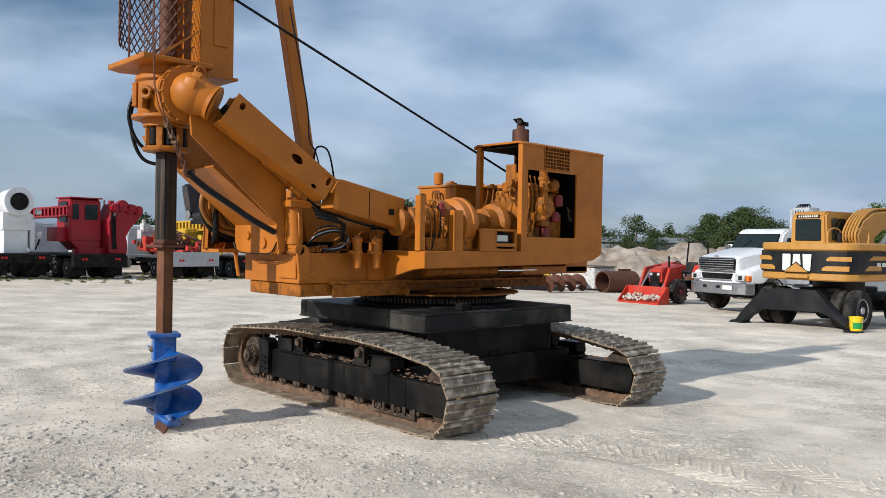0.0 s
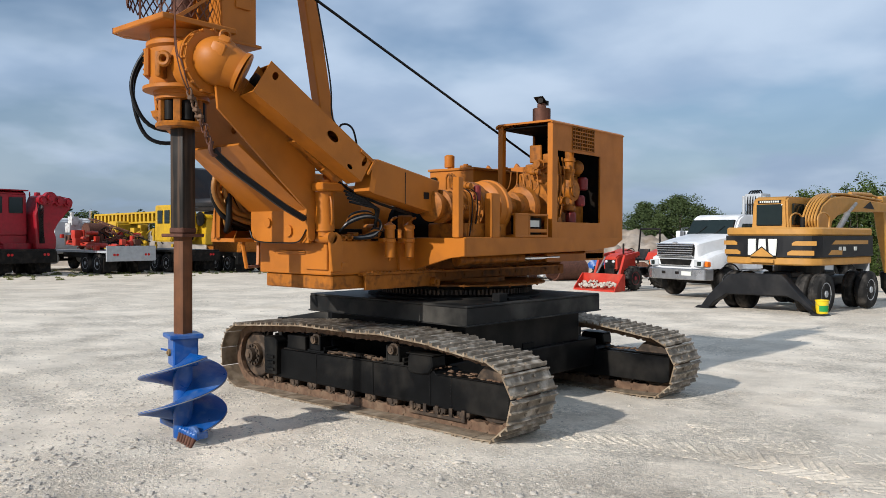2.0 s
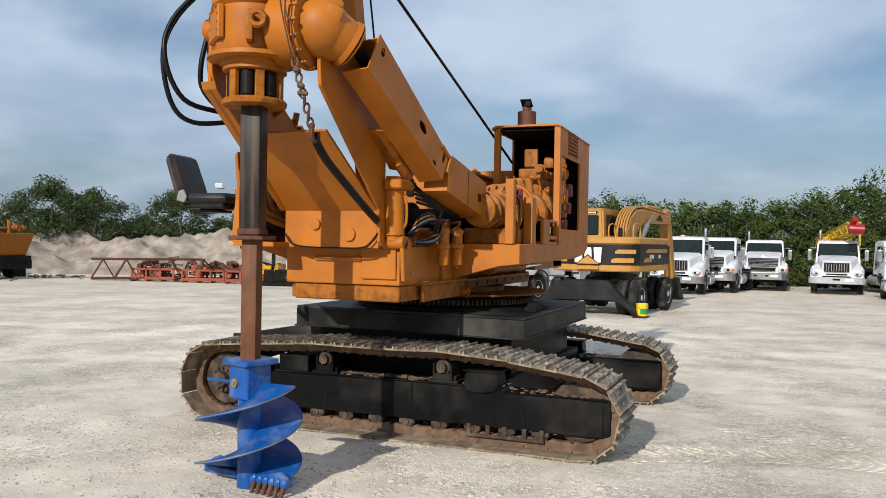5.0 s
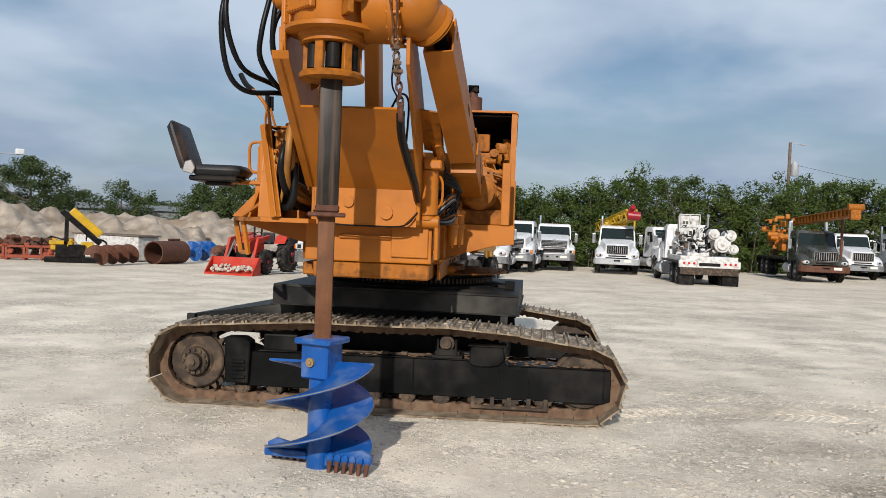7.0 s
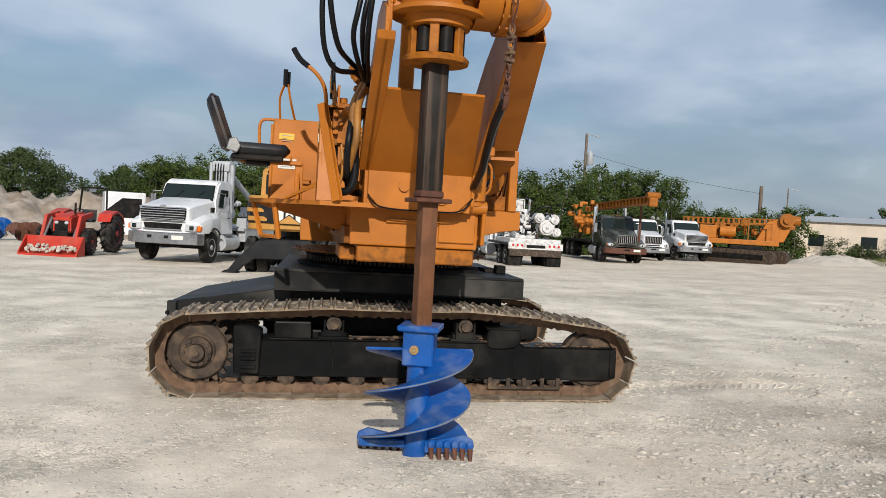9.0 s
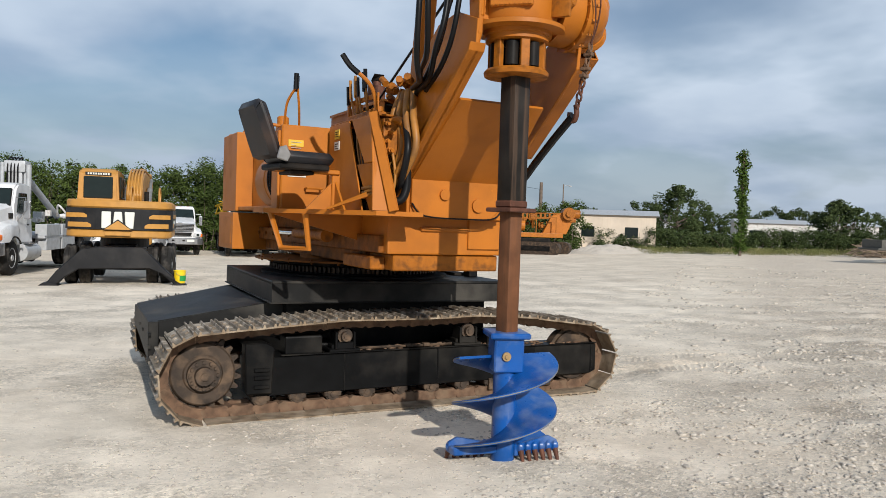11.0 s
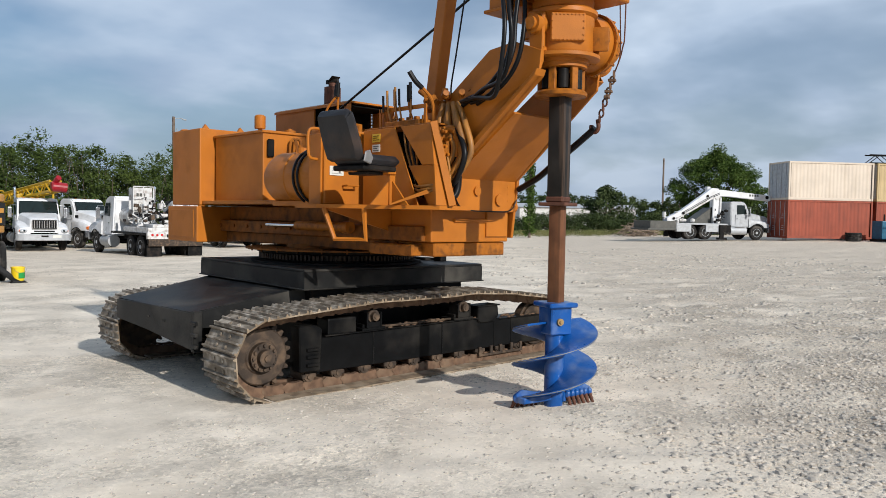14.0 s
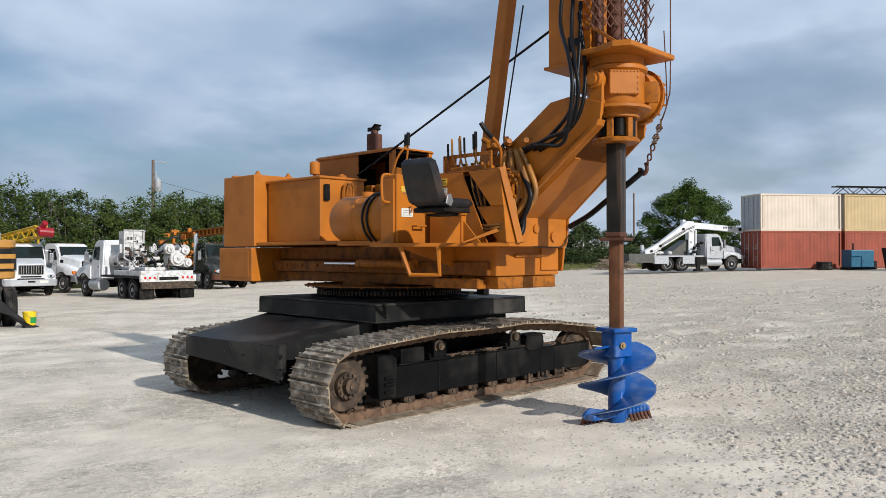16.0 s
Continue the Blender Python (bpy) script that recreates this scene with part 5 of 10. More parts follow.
tube(bm, [(-0.66, -2.34, 2.24), (-0.635, -2.40, 2.26), (-0.60, -2.44, 2.235), (-0.585, -2.445, 2.16), (-0.582, -2.445, 2.05)], 0.030, 10, 3)
cyl(bm, (-0.582, -2.445, 2.09), (-0.582, -2.445, 2.03), 0.036, seg=8)
cyl(bm, (-0.592, -2.445, 2.20), (-0.588, -2.445, 2.165), 0.036, seg=8)
part("elbow", bm, "orange", block, smooth=35)
bm = B()
tube(bm, [(-0.582, -2.445, 2.04), (-0.572, -2.45, 1.92), (-0.572, -2.45, 1.80), (-0.60, -2.445, 1.72), (-0.65, -2.42, 1.70), (-0.69, -2.36, 1.72)], 0.030, 10, 4)
part("hydraulic_hose", bm, "hose", RIG, "thick black hydraulic hose", smooth=60)
bm = B()
tube(bm, [(-0.67, -2.42, 2.03), (-0.655, -2.44, 1.90), (-0.66, -2.44, 1.80), (-0.69, -2.40, 1.68)], 0.011, 8, 3)
part("hydraulic_hose", bm, "tan_hose", RIG, smooth=60)
bm = B()
plate_quad(bm, (-1.02, -2.12, 1.64), (-0.83, -2.36, 1.76), (-0.83, -2.38, 1.74), (-1.05, -2.16, 1.64), 0.012)
part("pedal", bm, "orange", RIG)

# boom body: two side plates and the sloping belly plate
bm = B()
box(bm, -0.46, 0.30, -2.275, -2.245, 1.60, 1.88, 0.0)
prism(bm, [(-0.46, 1.70), (-0.46, 1.88), (0.30, 1.88), (0.30, 1.70), (0.20, 1.60), (-0.36, 1.60)], "y", -2.30, -2.276, 0.004)
plate_quad(bm, (-0.46, -2.275, 1.875), (0.30, -2.275, 1.875), (0.22, -2.90, 2.375), (-0.42, -2.90, 2.375), 0.02)
prism(bm, [(-2.27, 1.60), (-2.27, 1.87), (-3.20, 2.61), (-3.22, 2.80), (-2.95, 2.90), (-2.69, 2.87), (-2.29, 2.59), (-1.86, 2.30), (-1.75, 1.60)], "x", -0.485, -0.46, 0.003)
prism(bm, [(-2.26, 1.615), (-2.30, 1.65), (-2.32, 1.88), (-3.16, 2.60), (-3.18, 2.78), (-2.95, 2.88), (-2.52, 2.66), (-2.235, 2.46), (-2.222, 2.42), (-2.222, 1.66), (-2.235, 1.62)], "x", 0.30, 0.325, 0.003)
prism(bm, [(-2.27, 1.87), (-3.20, 2.61), (-3.22, 2.66), (-2.25, 1.92)], "x", -0.53, -0.42, 0.003)
boom = parts("boom", "side_plate", bm, "orange", RIG, "orange plate-built gooseneck boom")
bm = B()
cyl(bm, (-0.20, -2.32, 1.77), (-0.20, -2.295, 1.77), 0.04, seg=14)
cyl(bm, (0.08, -2.32, 1.70), (0.08, -2.295, 1.70), 0.05, seg=14)
box(bm, -0.33, -0.05, -2.13, -1.9, 1.60, 1.72, 0.01)
for k in range(3):
    cyl(bm, (0.20, -2.302, 1.70 + 0.06 * k), (0.20, -2.296, 1.70 + 0.06 * k), 0.008, seg=8)
parts("pin_boss", "pin_boss", bm, "orange", boom, smooth=30)
# thin black tube added to draw the dark gap round the plate's foot
bm = B()
tube(bm, [(-0.46, -2.31, 1.70), (-0.36, -2.315, 1.612), (0.0, -2.315, 1.598), (0.22, -2.315, 1.612), (0.31, -2.31, 1.71)], 0.006, 8)
part("hydraulic_line", bm, "hose", boom)
# lift cylinder on the right flank
bm = B()
cyl(bm, (0.365, -2.150, 1.70), (0.365, -2.165, 2.03), 0.078, seg=24)
cyl(bm, (0.365, -2.147, 1.66), (0.365, -2.150, 1.72), 0.064, seg=20)
box(bm, 0.335, 0.47, -2.275, -1.985, 2.03, 2.10, 0.010)
cyl(bm, (0.365, -2.165, 2.095), (0.365, -2.165, 2.125), 0.060, seg=20)
cyl(bm, (0.285, -2.15, 1.645), (0.455, -2.15, 1.645), 0.050, seg=18)
tube(bm, [(0.45, -2.17, 1.99), (0.475, -2.18, 1.93), (0.472, -2.17, 1.80), (0.44, -2.15, 1.75)], 0.010, 6)
lc = part("lift_cylinder", bm, "orange", RIG, smooth=30)
bm = B()
prism(bm, [(-2.15, 1.36), (-2.03, 1.36), (-2.03, 1.60), (-2.05, 1.66), (-2.10, 1.69), (-2.15, 1.67), (-2.18, 1.62)], "x", 0.425, 0.455, 0.005)
box(bm, 0.40, 0.46, -2.05, -1.98, 1.40, 1.43)
parts("lug", "lug", bm, "orange", RIG)

# inclined drive housing from the head to the gearbox
def tube_box(bm, stations):
    """Box section through stations of (centre, half width in x, half height across)."""
    rings = []
    for i, (c, hw, hh) in enumerate(stations):
        c = Vector(c)
        d = (Vector(stations[min(i + 1, len(stations) - 1)][0]) - Vector(stations[max(i - 1, 0)][0])).normalized()
        s = Vector((1, 0, 0)) - d * d.x
        s.normalize()
        u = s.cross(d).normalized()
        rings.append([bm.verts.new(c + s * a * hw + u * b * hh) for a, b in ((-1, -1), (1, -1), (1, 0.93), (0.93, 1), (-0.93, 1), (-1, 0.93))])
    fs = []
    for a, b in zip(rings, rings[1:]):
        for k in range(6):
            fs.append(bm.faces.new((a[k], a[(k + 1) % 6], b[(k + 1) % 6], b[k])))
    fs += [bm.faces.new(rings[0]), bm.faces.new(rings[-1][::-1])]
    bmesh.ops.recalc_face_normals(bm, faces=fs)
    return bm


def pierced(bm, m, L, h0, h1, thick, holes):
    """A plate along local x, tapering from height h0 to h1, with oval openings (x, z, half length, half height) cut through; holes in order of x, apart."""
    def half(x):
        return (h0 + (h1 - h0) * x / L) / 2
    at_x = 0.0
    for hx, hz, rx, rz in holes:
        x0, x1 = hx - rx, hx + rx
        prism(bm, [(at_x, -half(at_x)), (x0, -half(x0)), (x0, half(x0)), (at_x, half(at_x))], "y", 0, thick, 0, m)
        arc = [(hx - rx * math.cos(math.pi * k / 8), hz + rz * math.sin(math.pi * k / 8)) for k in range(9)]
        prism(bm, [(x0, half(x0))] + arc + [(x1, half(x1))], "y", 0, thick, 0, m)
        prism(bm, [(x0, -half(x0))] + [(u, 2 * hz - w) for u, w in arc] + [(x1, -half(x1))], "y", 0, thick, 0, m)
        at_x = x1
    prism(bm, [(at_x, -half(at_x)), (L, -half(L)), (L, half(L)), (at_x, half(at_x))], "y", 0, thick, 0, m)
    bmesh.ops.remove_doubles(bm, verts=bm.verts, dist=0.0004)
    return bm


p0, p1 = Vector((0.482, -2.940, 2.836)), Vector((0.607, -1.985, 2.196))
d = (p1 - p0).normalized()
side = (Vector((1, 0, 0)) - d * d.x).normalized()
up = side.cross(d).normalized()
HD = Matrix((( d.x, side.x, up.x, p0.x), (d.y, side.y, up.y, p0.y), (d.z, side.z, up.z, p0.z), (0, 0, 0, 1)))
L = (p1 - p0).length
bm = B()
pierced(bm, HD @ Matrix.Translation((0, 0.086, 0)), L, 0.300, 0.232, 0.010, [(0.085, 0.075, 0.026, 0.034), (0.74, 0.022, 0.062, 0.036), (1.00, -0.082, 0.030, 0.018), (1.10, 0.045, 0.022, 0.045)])
dh = part("drive_housing", bm, "orange", RIG, "orange boxed drive shaft housing")
bm = B()
pierced(bm, HD @ Matrix.Translation((0, -0.096, 0)), L, 0.300, 0.232, 0.010, [(0.085, 0.075, 0.026, 0.034), (1.10, 0.045, 0.022, 0.045)])
part("inner_plate", bm, "orange", dh)
for z0, z1, nm in ((0.140, 0.105, "top_plate"), (-0.150, -0.116, "belly_plate")):
    bm = B()
    prism(bm, [(0.02 if z0 > 0 else 0.0, z0), (L, z1), (L, z1 + 0.010), (0.02 if z0 > 0 else 0.0, z0 + 0.010)], "y", -0.0855, 0.0855, 0, HD)
    part(nm, bm, "orange", dh)
bm = B()
cyl(bm, HD @ Vector((-0.02, 0, -0.01)), HD @ Vector((L, 0, -0.02)), 0.045, seg=16)
part("drive_shaft", bm, "steel_dark", dh, "dark greasy drive shaft", smooth=30)
bm = B()
tube_box(bm, [((0.612, -1.945, 2.165), 0.096, 0.135), ((0.614, -1.90, 2.156), 0.106, 0.146), ((0.620, -1.135, 2.010), 0.113, 0.150)])
lower = part("lower_housing", bm, "orange", dh)
bm = B()
box(bm, 0.722, 0.735, -1.32, -1.25, 1.99, 2.05)
box(bm, 0.718, 0.728, -1.56, -1.552, 1.94, 2.21)
parts("hatch", "seam", bm, "steel_dark", lower)
bm = B()
box(bm, 1.02, 1.19, 0.098, 0.110, 0.085, 0.112, 0.003, HD)
box(bm, 1.165, 1.185, 0.098, 0.112, -0.03, 0.112, 0.003, HD)
parts("end_bracket", "end_bracket", bm, "orange", dh)
bm = B()
plate_quad(bm, (0.326, -2.52, 2.42), (0.46, -2.52, 2.40), (0.46, -2.16, 2.16), (0.326, -2.16, 2.18), 0.012)
plate_quad(bm, (0.46, -2.52, 2.40), (0.47, -2.52, 2.46), (0.47, -2.16, 2.22), (0.46, -2.16, 2.16), 0.010)
cyl(bm, (0.42, -2.22, 2.23), (0.44, -2.08, 2.13), 0.045, seg=12)
part("bracket_tray", bm, "orange_dirty", RIG)
bm = B()
tube(bm, [(0.44, -2.15, 2.17), (0.47, -2.0, 2.06), (0.52, -1.7, 1.95), (0.56, -1.3, 1.86)], 0.014, 6)
part("hose", bm, "hose", RIG, smooth=60)
for k in range(5):
    bm = B()
    tube(bm, [(0.44, -2.06 + 0.02 * k, 1.70 + 0.012 * k), (0.50, -1.98, 1.775 + 0.016 * k), (0.54, -1.83, 1.82 + 0.012 * k), (0.555 - 0.01 * k, -1.71 + 0.012 * k, 1.795),
              (0.55, -1.685 + 0.008 * k, 1.745 - 0.01 * k), (0.53, -1.74, 1.655 + 0.018 * k), (0.47, -1.86 + 0.03 * k, 1.635 + 0.012 * k), (0.36, -1.90 + 0.05 * k, 1.65)], 0.0105, 7, 4)
    part("hydraulic_hose", bm, ("hose", "bare", "hose", "orange_dirty", "hose")[k], RIG, smooth=60)
for k in range(4):
    bm = B()
    tube(bm, [(0.47, -2.04 + 0.02 * k, 2.04 - 0.03 * k), (0.56 + 0.01 * k, -1.86 + 0.02 * k, 1.96 - 0.02 * k), (0.57, -1.76 + 0.012 * k, 1.88), (0.54 - 0.01 * k, -1.74 + 0.015 * k, 1.76), (0.44, -1.70 + 0.03 * k, 1.66)], 0.011, 7, 4)
    part("hydraulic_hose", bm, "hose", RIG, smooth=60)
bm = B()
for k in range(5):
    box(bm, 0.30, 0.40, -2.0 + 0.075 * k, -1.945 + 0.075 * k, 1.617, 1.665 + 0.012 * (k % 3), 0.006)
    cyl(bm, (0.40, -1.972 + 0.075 * k, 1.645), (0.43, -1.972 + 0.075 * k, 1.645), 0.013, seg=8)
cyl(bm, (0.30, -1.60, 1.70), (0.42, -1.60, 1.70), 0.065, seg=18)
cyl(bm, (0.42, -1.60, 1.70), (0.45, -1.60, 1.70), 0.035, seg=12)
box(bm, 0.34, 0.42, -1.25, -1.12, 1.62, 1.85, 0.008)
parts("manifold", "valve_section", bm, "orange_dirty", RIG, "grimy hydraulic manifold with valve sections")
# winch block in near-black; the recess's shade is put into its colour
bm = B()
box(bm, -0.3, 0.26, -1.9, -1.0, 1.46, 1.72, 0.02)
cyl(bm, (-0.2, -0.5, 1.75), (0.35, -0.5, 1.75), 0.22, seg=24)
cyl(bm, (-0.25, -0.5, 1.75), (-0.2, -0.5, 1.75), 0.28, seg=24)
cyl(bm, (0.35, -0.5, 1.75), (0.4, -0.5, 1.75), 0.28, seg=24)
parts("winch", "drum_part", bm, "interior", RIG, "winch drum and base darkened to paint the recess's shade", smooth=30)

# rotary head
KX, KY = -0.16, -3.155
bm = B()
lathe(bm, [(0.235, 2.80), (0.245, 2.82), (0.245, 3.08), (0.27, 3.10), (0.27, 3.13), (0.24, 3.15), (0.24, 3.215)], (KX, KY), 40)
lathe(bm, [(0.28, 2.765), (0.295, 2.77), (0.295, 2.795), (0.28, 2.80)], (KX, KY), 40)
lathe(bm, [(0.185, 2.70), (0.20, 2.705), (0.20, 2.735), (0.215, 2.74), (0.215, 2.765)], (KX, KY), 40)
head = part("rotary_head", bm, "orange", RIG, "orange rotary drive head with bolted cover", smooth=30)
bm = B()
HM = Matrix.Translation((KX, KY, 0)) @ Matrix.Rotation(radians(-42), 4, "Z")
box(bm, -0.13, 0.13, -0.262, -0.22, 2.87, 3.08, 0.008, HM)
for k in range(9):
    for z in (2.882, 3.068):
        cyl(bm, HM @ Vector((-0.115 + 0.0288 * k, -0.262, z)), HM @ Vector((-0.115 + 0.0288 * k, -0.27, z)), 0.007, seg=6)
for z in (2.92, 2.97, 3.02):
    for sx in (-0.118, 0.118):
        cyl(bm, HM @ Vector((sx, -0.262, z)), HM @ Vector((sx, -0.27, z)), 0.007, seg=6)
box(bm, -0.20, -0.17, -0.25, -0.15, 2.82, 3.08, 0.006, HM)
part("cover_plate", bm, "orange", head)
bm = B()
box(bm, -0.535, 0.19, -3.53, -2.90, 3.215, 3.262, 0.008)
prism(bm, [(-0.60, -3.40), (-0.535, -3.53), (-0.535, -3.2)], "z", 3.215, 3.262)
part("head_plate", bm, "orange", head)
bm = B()
for k in range(6):
    ang = 6.2832 * (k + 0.25) / 6
    m = Matrix.Translation((KX, KY, 0)) @ Matrix.Rotation(ang, 4, "Z")
    box(bm, 0.145, 0.18, -0.028, 0.028, 2.53, 2.705, 0.004, m)
cage = B()
lathe(cage, [(0.10, 2.488), (0.20, 2.492), (0.205, 2.515), (0.19, 2.532)], (KX, KY), 36)
ring = part("roller_cage", cage, "orange_dirty", head, smooth=30)
parts("cage_bar", "cage_bar", bm, "orange_dirty", ring)
for k in range(6):
    ang = 6.2832 * (k + 0.75) / 6
    c = Vector((KX + 0.13 * math.cos(ang), KY + 0.13 * math.sin(ang), 0))
    bm = B()
    cyl(bm, c + Vector((0, 0, 2.545)), c + Vector((0, 0, 2.69)), 0.042, seg=14)
    part("guide_roller", bm, "steel_dark", head, smooth=30)
bm = B()
cyl(bm, (-0.52, -3.15, 3.0), (-0.40, -3.15, 3.0), 0.075, seg=20)
cyl(bm, (-0.545, -3.15, 3.0), (-0.52, -3.15, 3.0), 0.05, seg=16)
prism(bm, [(-3.08, 2.98), (-3.22, 2.98), (-3.215, 2.72), (-3.17, 2.62), (-3.12, 2.62)], "x", -0.475, -0.445, 0.004)
box(bm, -0.45, -0.36, -3.20, -3.10, 2.80, 3.10, 0.01)
tr = parts("trunnion", "trunnion_plate", bm, "orange", head, smooth=30)
bm = B()
LG = Matrix.Translation((0.01, -3.40, 2.93)) @ Matrix.Rotation(radians(32), 4, "Z")
box(bm, -0.055, -0.015, -0.06, 0.06, -0.10, 0.085, 0.012, LG)
tube(bm, [LG @ Vector((0.01 + 0.042 * math.cos(a), -0.045, 0.03 + 0.042 * math.sin(a))) for a in np.linspace(0, 6.2832, 15)], 0.020, 7, 0)
part("eye_lug", bm, "orange_dirty", head, smooth=35)
# right-hand bevel gear elbow
bm = B()
cyl(bm, (0.05, -3.16, 2.95), (0.20, -3.16, 2.95), 0.225, seg=36)
cyl(bm, (0.205, -3.16, 2.95), (0.235, -3.16, 2.95), 0.25, seg=36)
cyl(bm, (0.24, -3.16, 2.95), (0.27, -3.16, 2.95), 0.235, seg=36)
for k in range(16):
    ang = 6.2832 * k / 16
    cyl(bm, (0.20, -3.16 + 0.238 * math.cos(ang), 2.95 + 0.238 * math.sin(ang)), (0.285, -3.16 + 0.238 * math.cos(ang), 2.95 + 0.238 * math.sin(ang)), 0.012, seg=6)
elb = part("elbow_flange", bm, "orange", head, smooth=30)
bm = B()
ball(bm, (0.315, -3.155, 2.95), 0.185, 1.0, 1.0, 0.98, 28, 16)
cyl(bm, (0.315, -3.155, 2.95), (0.435, -3.035, 2.878), 0.178, 0.138, seg=28)
cyl(bm, (0.425, -3.045, 2.884), (0.445, -3.022, 2.868), 0.150, 0.156, seg=28)
cyl(bm, (0.445, -3.022, 2.868), (0.452, -3.012, 2.862), 0.156, 0.140, seg=28)
EB = Matrix.Translation((0.42, -3.22, 3.0)) @ Matrix.Rotation(radians(40), 4, "Z") @ Matrix.Rotation(radians(20), 4, "Y")
box(bm, -0.05, 0.06, -0.06, 0.05, -0.05, 0.06, 0.03, EB)
box(bm, -0.04, 0.05, -0.05, 0.05, 0.06, 0.13, 0.025, EB @ Matrix.Rotation(radians(-35), 4, "X"))
box(bm, -0.05, 0.05, -0.05, 0.05, -0.13, -0.05, 0.025, EB @ Matrix.Rotation(radians(12), 4, "Y"))
tube(bm, [(0.30, -3.13, 3.11), (0.30, -3.11, 3.18), (0.30, -3.05, 3.18), (0.30, -3.03, 3.10)], 0.014, 6)
part("elbow_housing", bm, "orange", head, smooth=40)

# mast, kelly, guard mesh
bm = B()
box(bm, -0.47, 0.11, -2.98, -2.66, 3.17, 6.2, 0.006)
box(bm, -0.49, 0.13, -2.99, -2.62, 3.165, 3.19, 0.004)
box(bm, 0.105, 0.125, -2.86, -2.72, 3.45, 4.4, 0.004)
box(bm, -0.30, 0.0, -2.95, -2.85, 2.95, 3.18, 0.01)
mast = part("mast", bm, "orange", RIG, "brown-orange box mast rising over the head")
bm = B()
plate_quad(bm, (-0.47, -2.98, 3.55), (-0.47, -3.0, 3.55), (-0.45, -3.40, 3.26), (-0.45, -3.35, 3.26), 0.03)
plate_quad(bm, (0.08, -2.98, 3.55), (0.08, -3.0, 3.55), (0.10, -3.40, 3.26), (0.10, -3.35, 3.26), 0.03)
box(bm, -0.40, -0.25, -3.05, -2.98, 3.262, 6.0)
parts("mast_brace", "mast_brace", bm, "orange", mast)
bm = B()
cyl(bm, (KX, KY, 3.262), (KX, KY, 6.1), 0.075, seg=20)
cyl(bm, (KX - 0.19, KY + 0.05, 3.262), (KX - 0.19, KY + 0.05, 6.1), 0.03, seg=12)
part("upper_kelly", bm, "rust", RIG, smooth=30)


def guard(name, arc, rad, z0, z1, cols, lean=0.0):
    """Expanded metal bent round the kelly."""
    bm = B()
    rows = int((z1 - z0) / 0.052)
    for r in range(rows):
        for c in range(cols):
            a0 = arc[0] + (arc[1] - arc[0]) * (c + 0.5 * (r % 2)) / cols
            a1 = a0 + (arc[1] - arc[0]) * 0.5 / cols
            a2 = a0 - (arc[1] - arc[0]) * 0.5 / cols
            zz = z0 + r * 0.052
            def pt(a, z, rr=rad):
                return Vector((KX + (rr + lean * (z - z0)) * math.cos(a), KY + (rr + lean * (z - z0)) * math.sin(a), z))
            for an in (a1, a2):
                tube(bm, [pt(a0, zz), pt(an, zz + 0.052, rad + 0.006)], 0.006, 3, 0)
    return part(name, bm, "rust", mast, "rusty expanded metal guard")


guard("mesh_guard", (radians(178), radians(262)), 0.40, 3.40, 5.2, 9)
guard("mesh_guard", (radians(285), radians(385)), 0.26, 3.30, 5.2, 7)
bm = B()
for a in (radians(178), radians(262)):
    tube(bm, [(KX + 0.33 * math.cos(a), KY + 0.33 * math.sin(a), 3.27 if a > 4 else 3.45), (KX + 0.33 * math.cos(a), KY + 0.33 * math.sin(a), 5.2)], 0.009, 6, 0)
part("guard_rod", bm, "rust", mast)
# back strut and suspension rope
bm = B()
d = Vector((-0.015, -0.177, 0.984))
c0 = Vector((-0.14, -1.58, 2.0))
S = Matrix.Translation(c0) @ d.to_track_quat("Z", "X").to_matrix().to_4x4()
box(bm, -0.072, 0.072, -0.060, 0.060, 0, 4.6, 0.01, S)
box(bm, -0.20, 0.20, -0.12, 0.12, -0.4, 0.1, 0.01, S)
part("mast_strut", bm, "orange", RIG, "brown-orange rectangular mast strut")
bm = B()
cyl(bm, (0.34, 1.0, 2.55), (-0.02, -5.2, 4.83), 0.013, seg=8)
part("pendant_rope", bm, "hose", RIG, "black wire rope")
bm = B()
tube(bm, [(0.02, -1.60, 2.35), (0.05, -1.7, 2.6), (0.0, -1.75, 2.75), (0.02, -1.8, 3.1), (0.0, -2.0, 4.0)], 0.008, 5)
tube(bm, [(0.1, -1.5, 2.3), (0.12, -1.6, 2.62), (0.06, -1.7, 2.66), (-0.03, -1.68, 2.5)], 0.010, 5)
part("cable", bm, "hose", RIG)
# winch line with chain and hook
bm = B()
tube(bm, [(0.24, -3.46, 5.0), (0.24, -3.46, 3.2), (0.27, -3.42, 2.9), (0.26, -3.36, 2.72)], 0.0055, 6)
tube(bm, [(0.20, -3.42, 3.5), (0.20, -3.44, 3.1), (0.24, -3.42, 2.85), (0.25, -3.36, 2.70)], 0.005, 6)
part("wire_rope", bm, "rust", RIG)
for k in range(9):
    bm = B()
    p = Vector((0.258 + 0.003 * k, -3.355 + 0.018 * k, 2.70 - 0.042 * k))
    m = Matrix.Translation(p) @ Matrix.Rotation(1.57 * (k % 2) + 0.4, 4, "Z")
    tube(bm, [m @ Vector((0.018 * math.cos(a), 0, 0.030 * math.sin(a))) for a in np.linspace(0, 6.28, 11)], 0.008, 5, 0)
    if k in (1, 3, 4):
        box(bm, -0.03, 0.03, -0.02, 0.02, -0.012, 0.012, 0.004, m)
    part("chain_link", bm, "link" if k < 5 else "rust", RIG)
bm = B()
tube(bm, [(0.285, -3.19, 2.36), (0.285, -3.20, 2.30), (0.285, -3.175, 2.26), (0.285, -3.13, 2.28), (0.285, -3.13, 2.32)], 0.018, 7)
part("hook", bm, "rust", RIG)
bm = B()
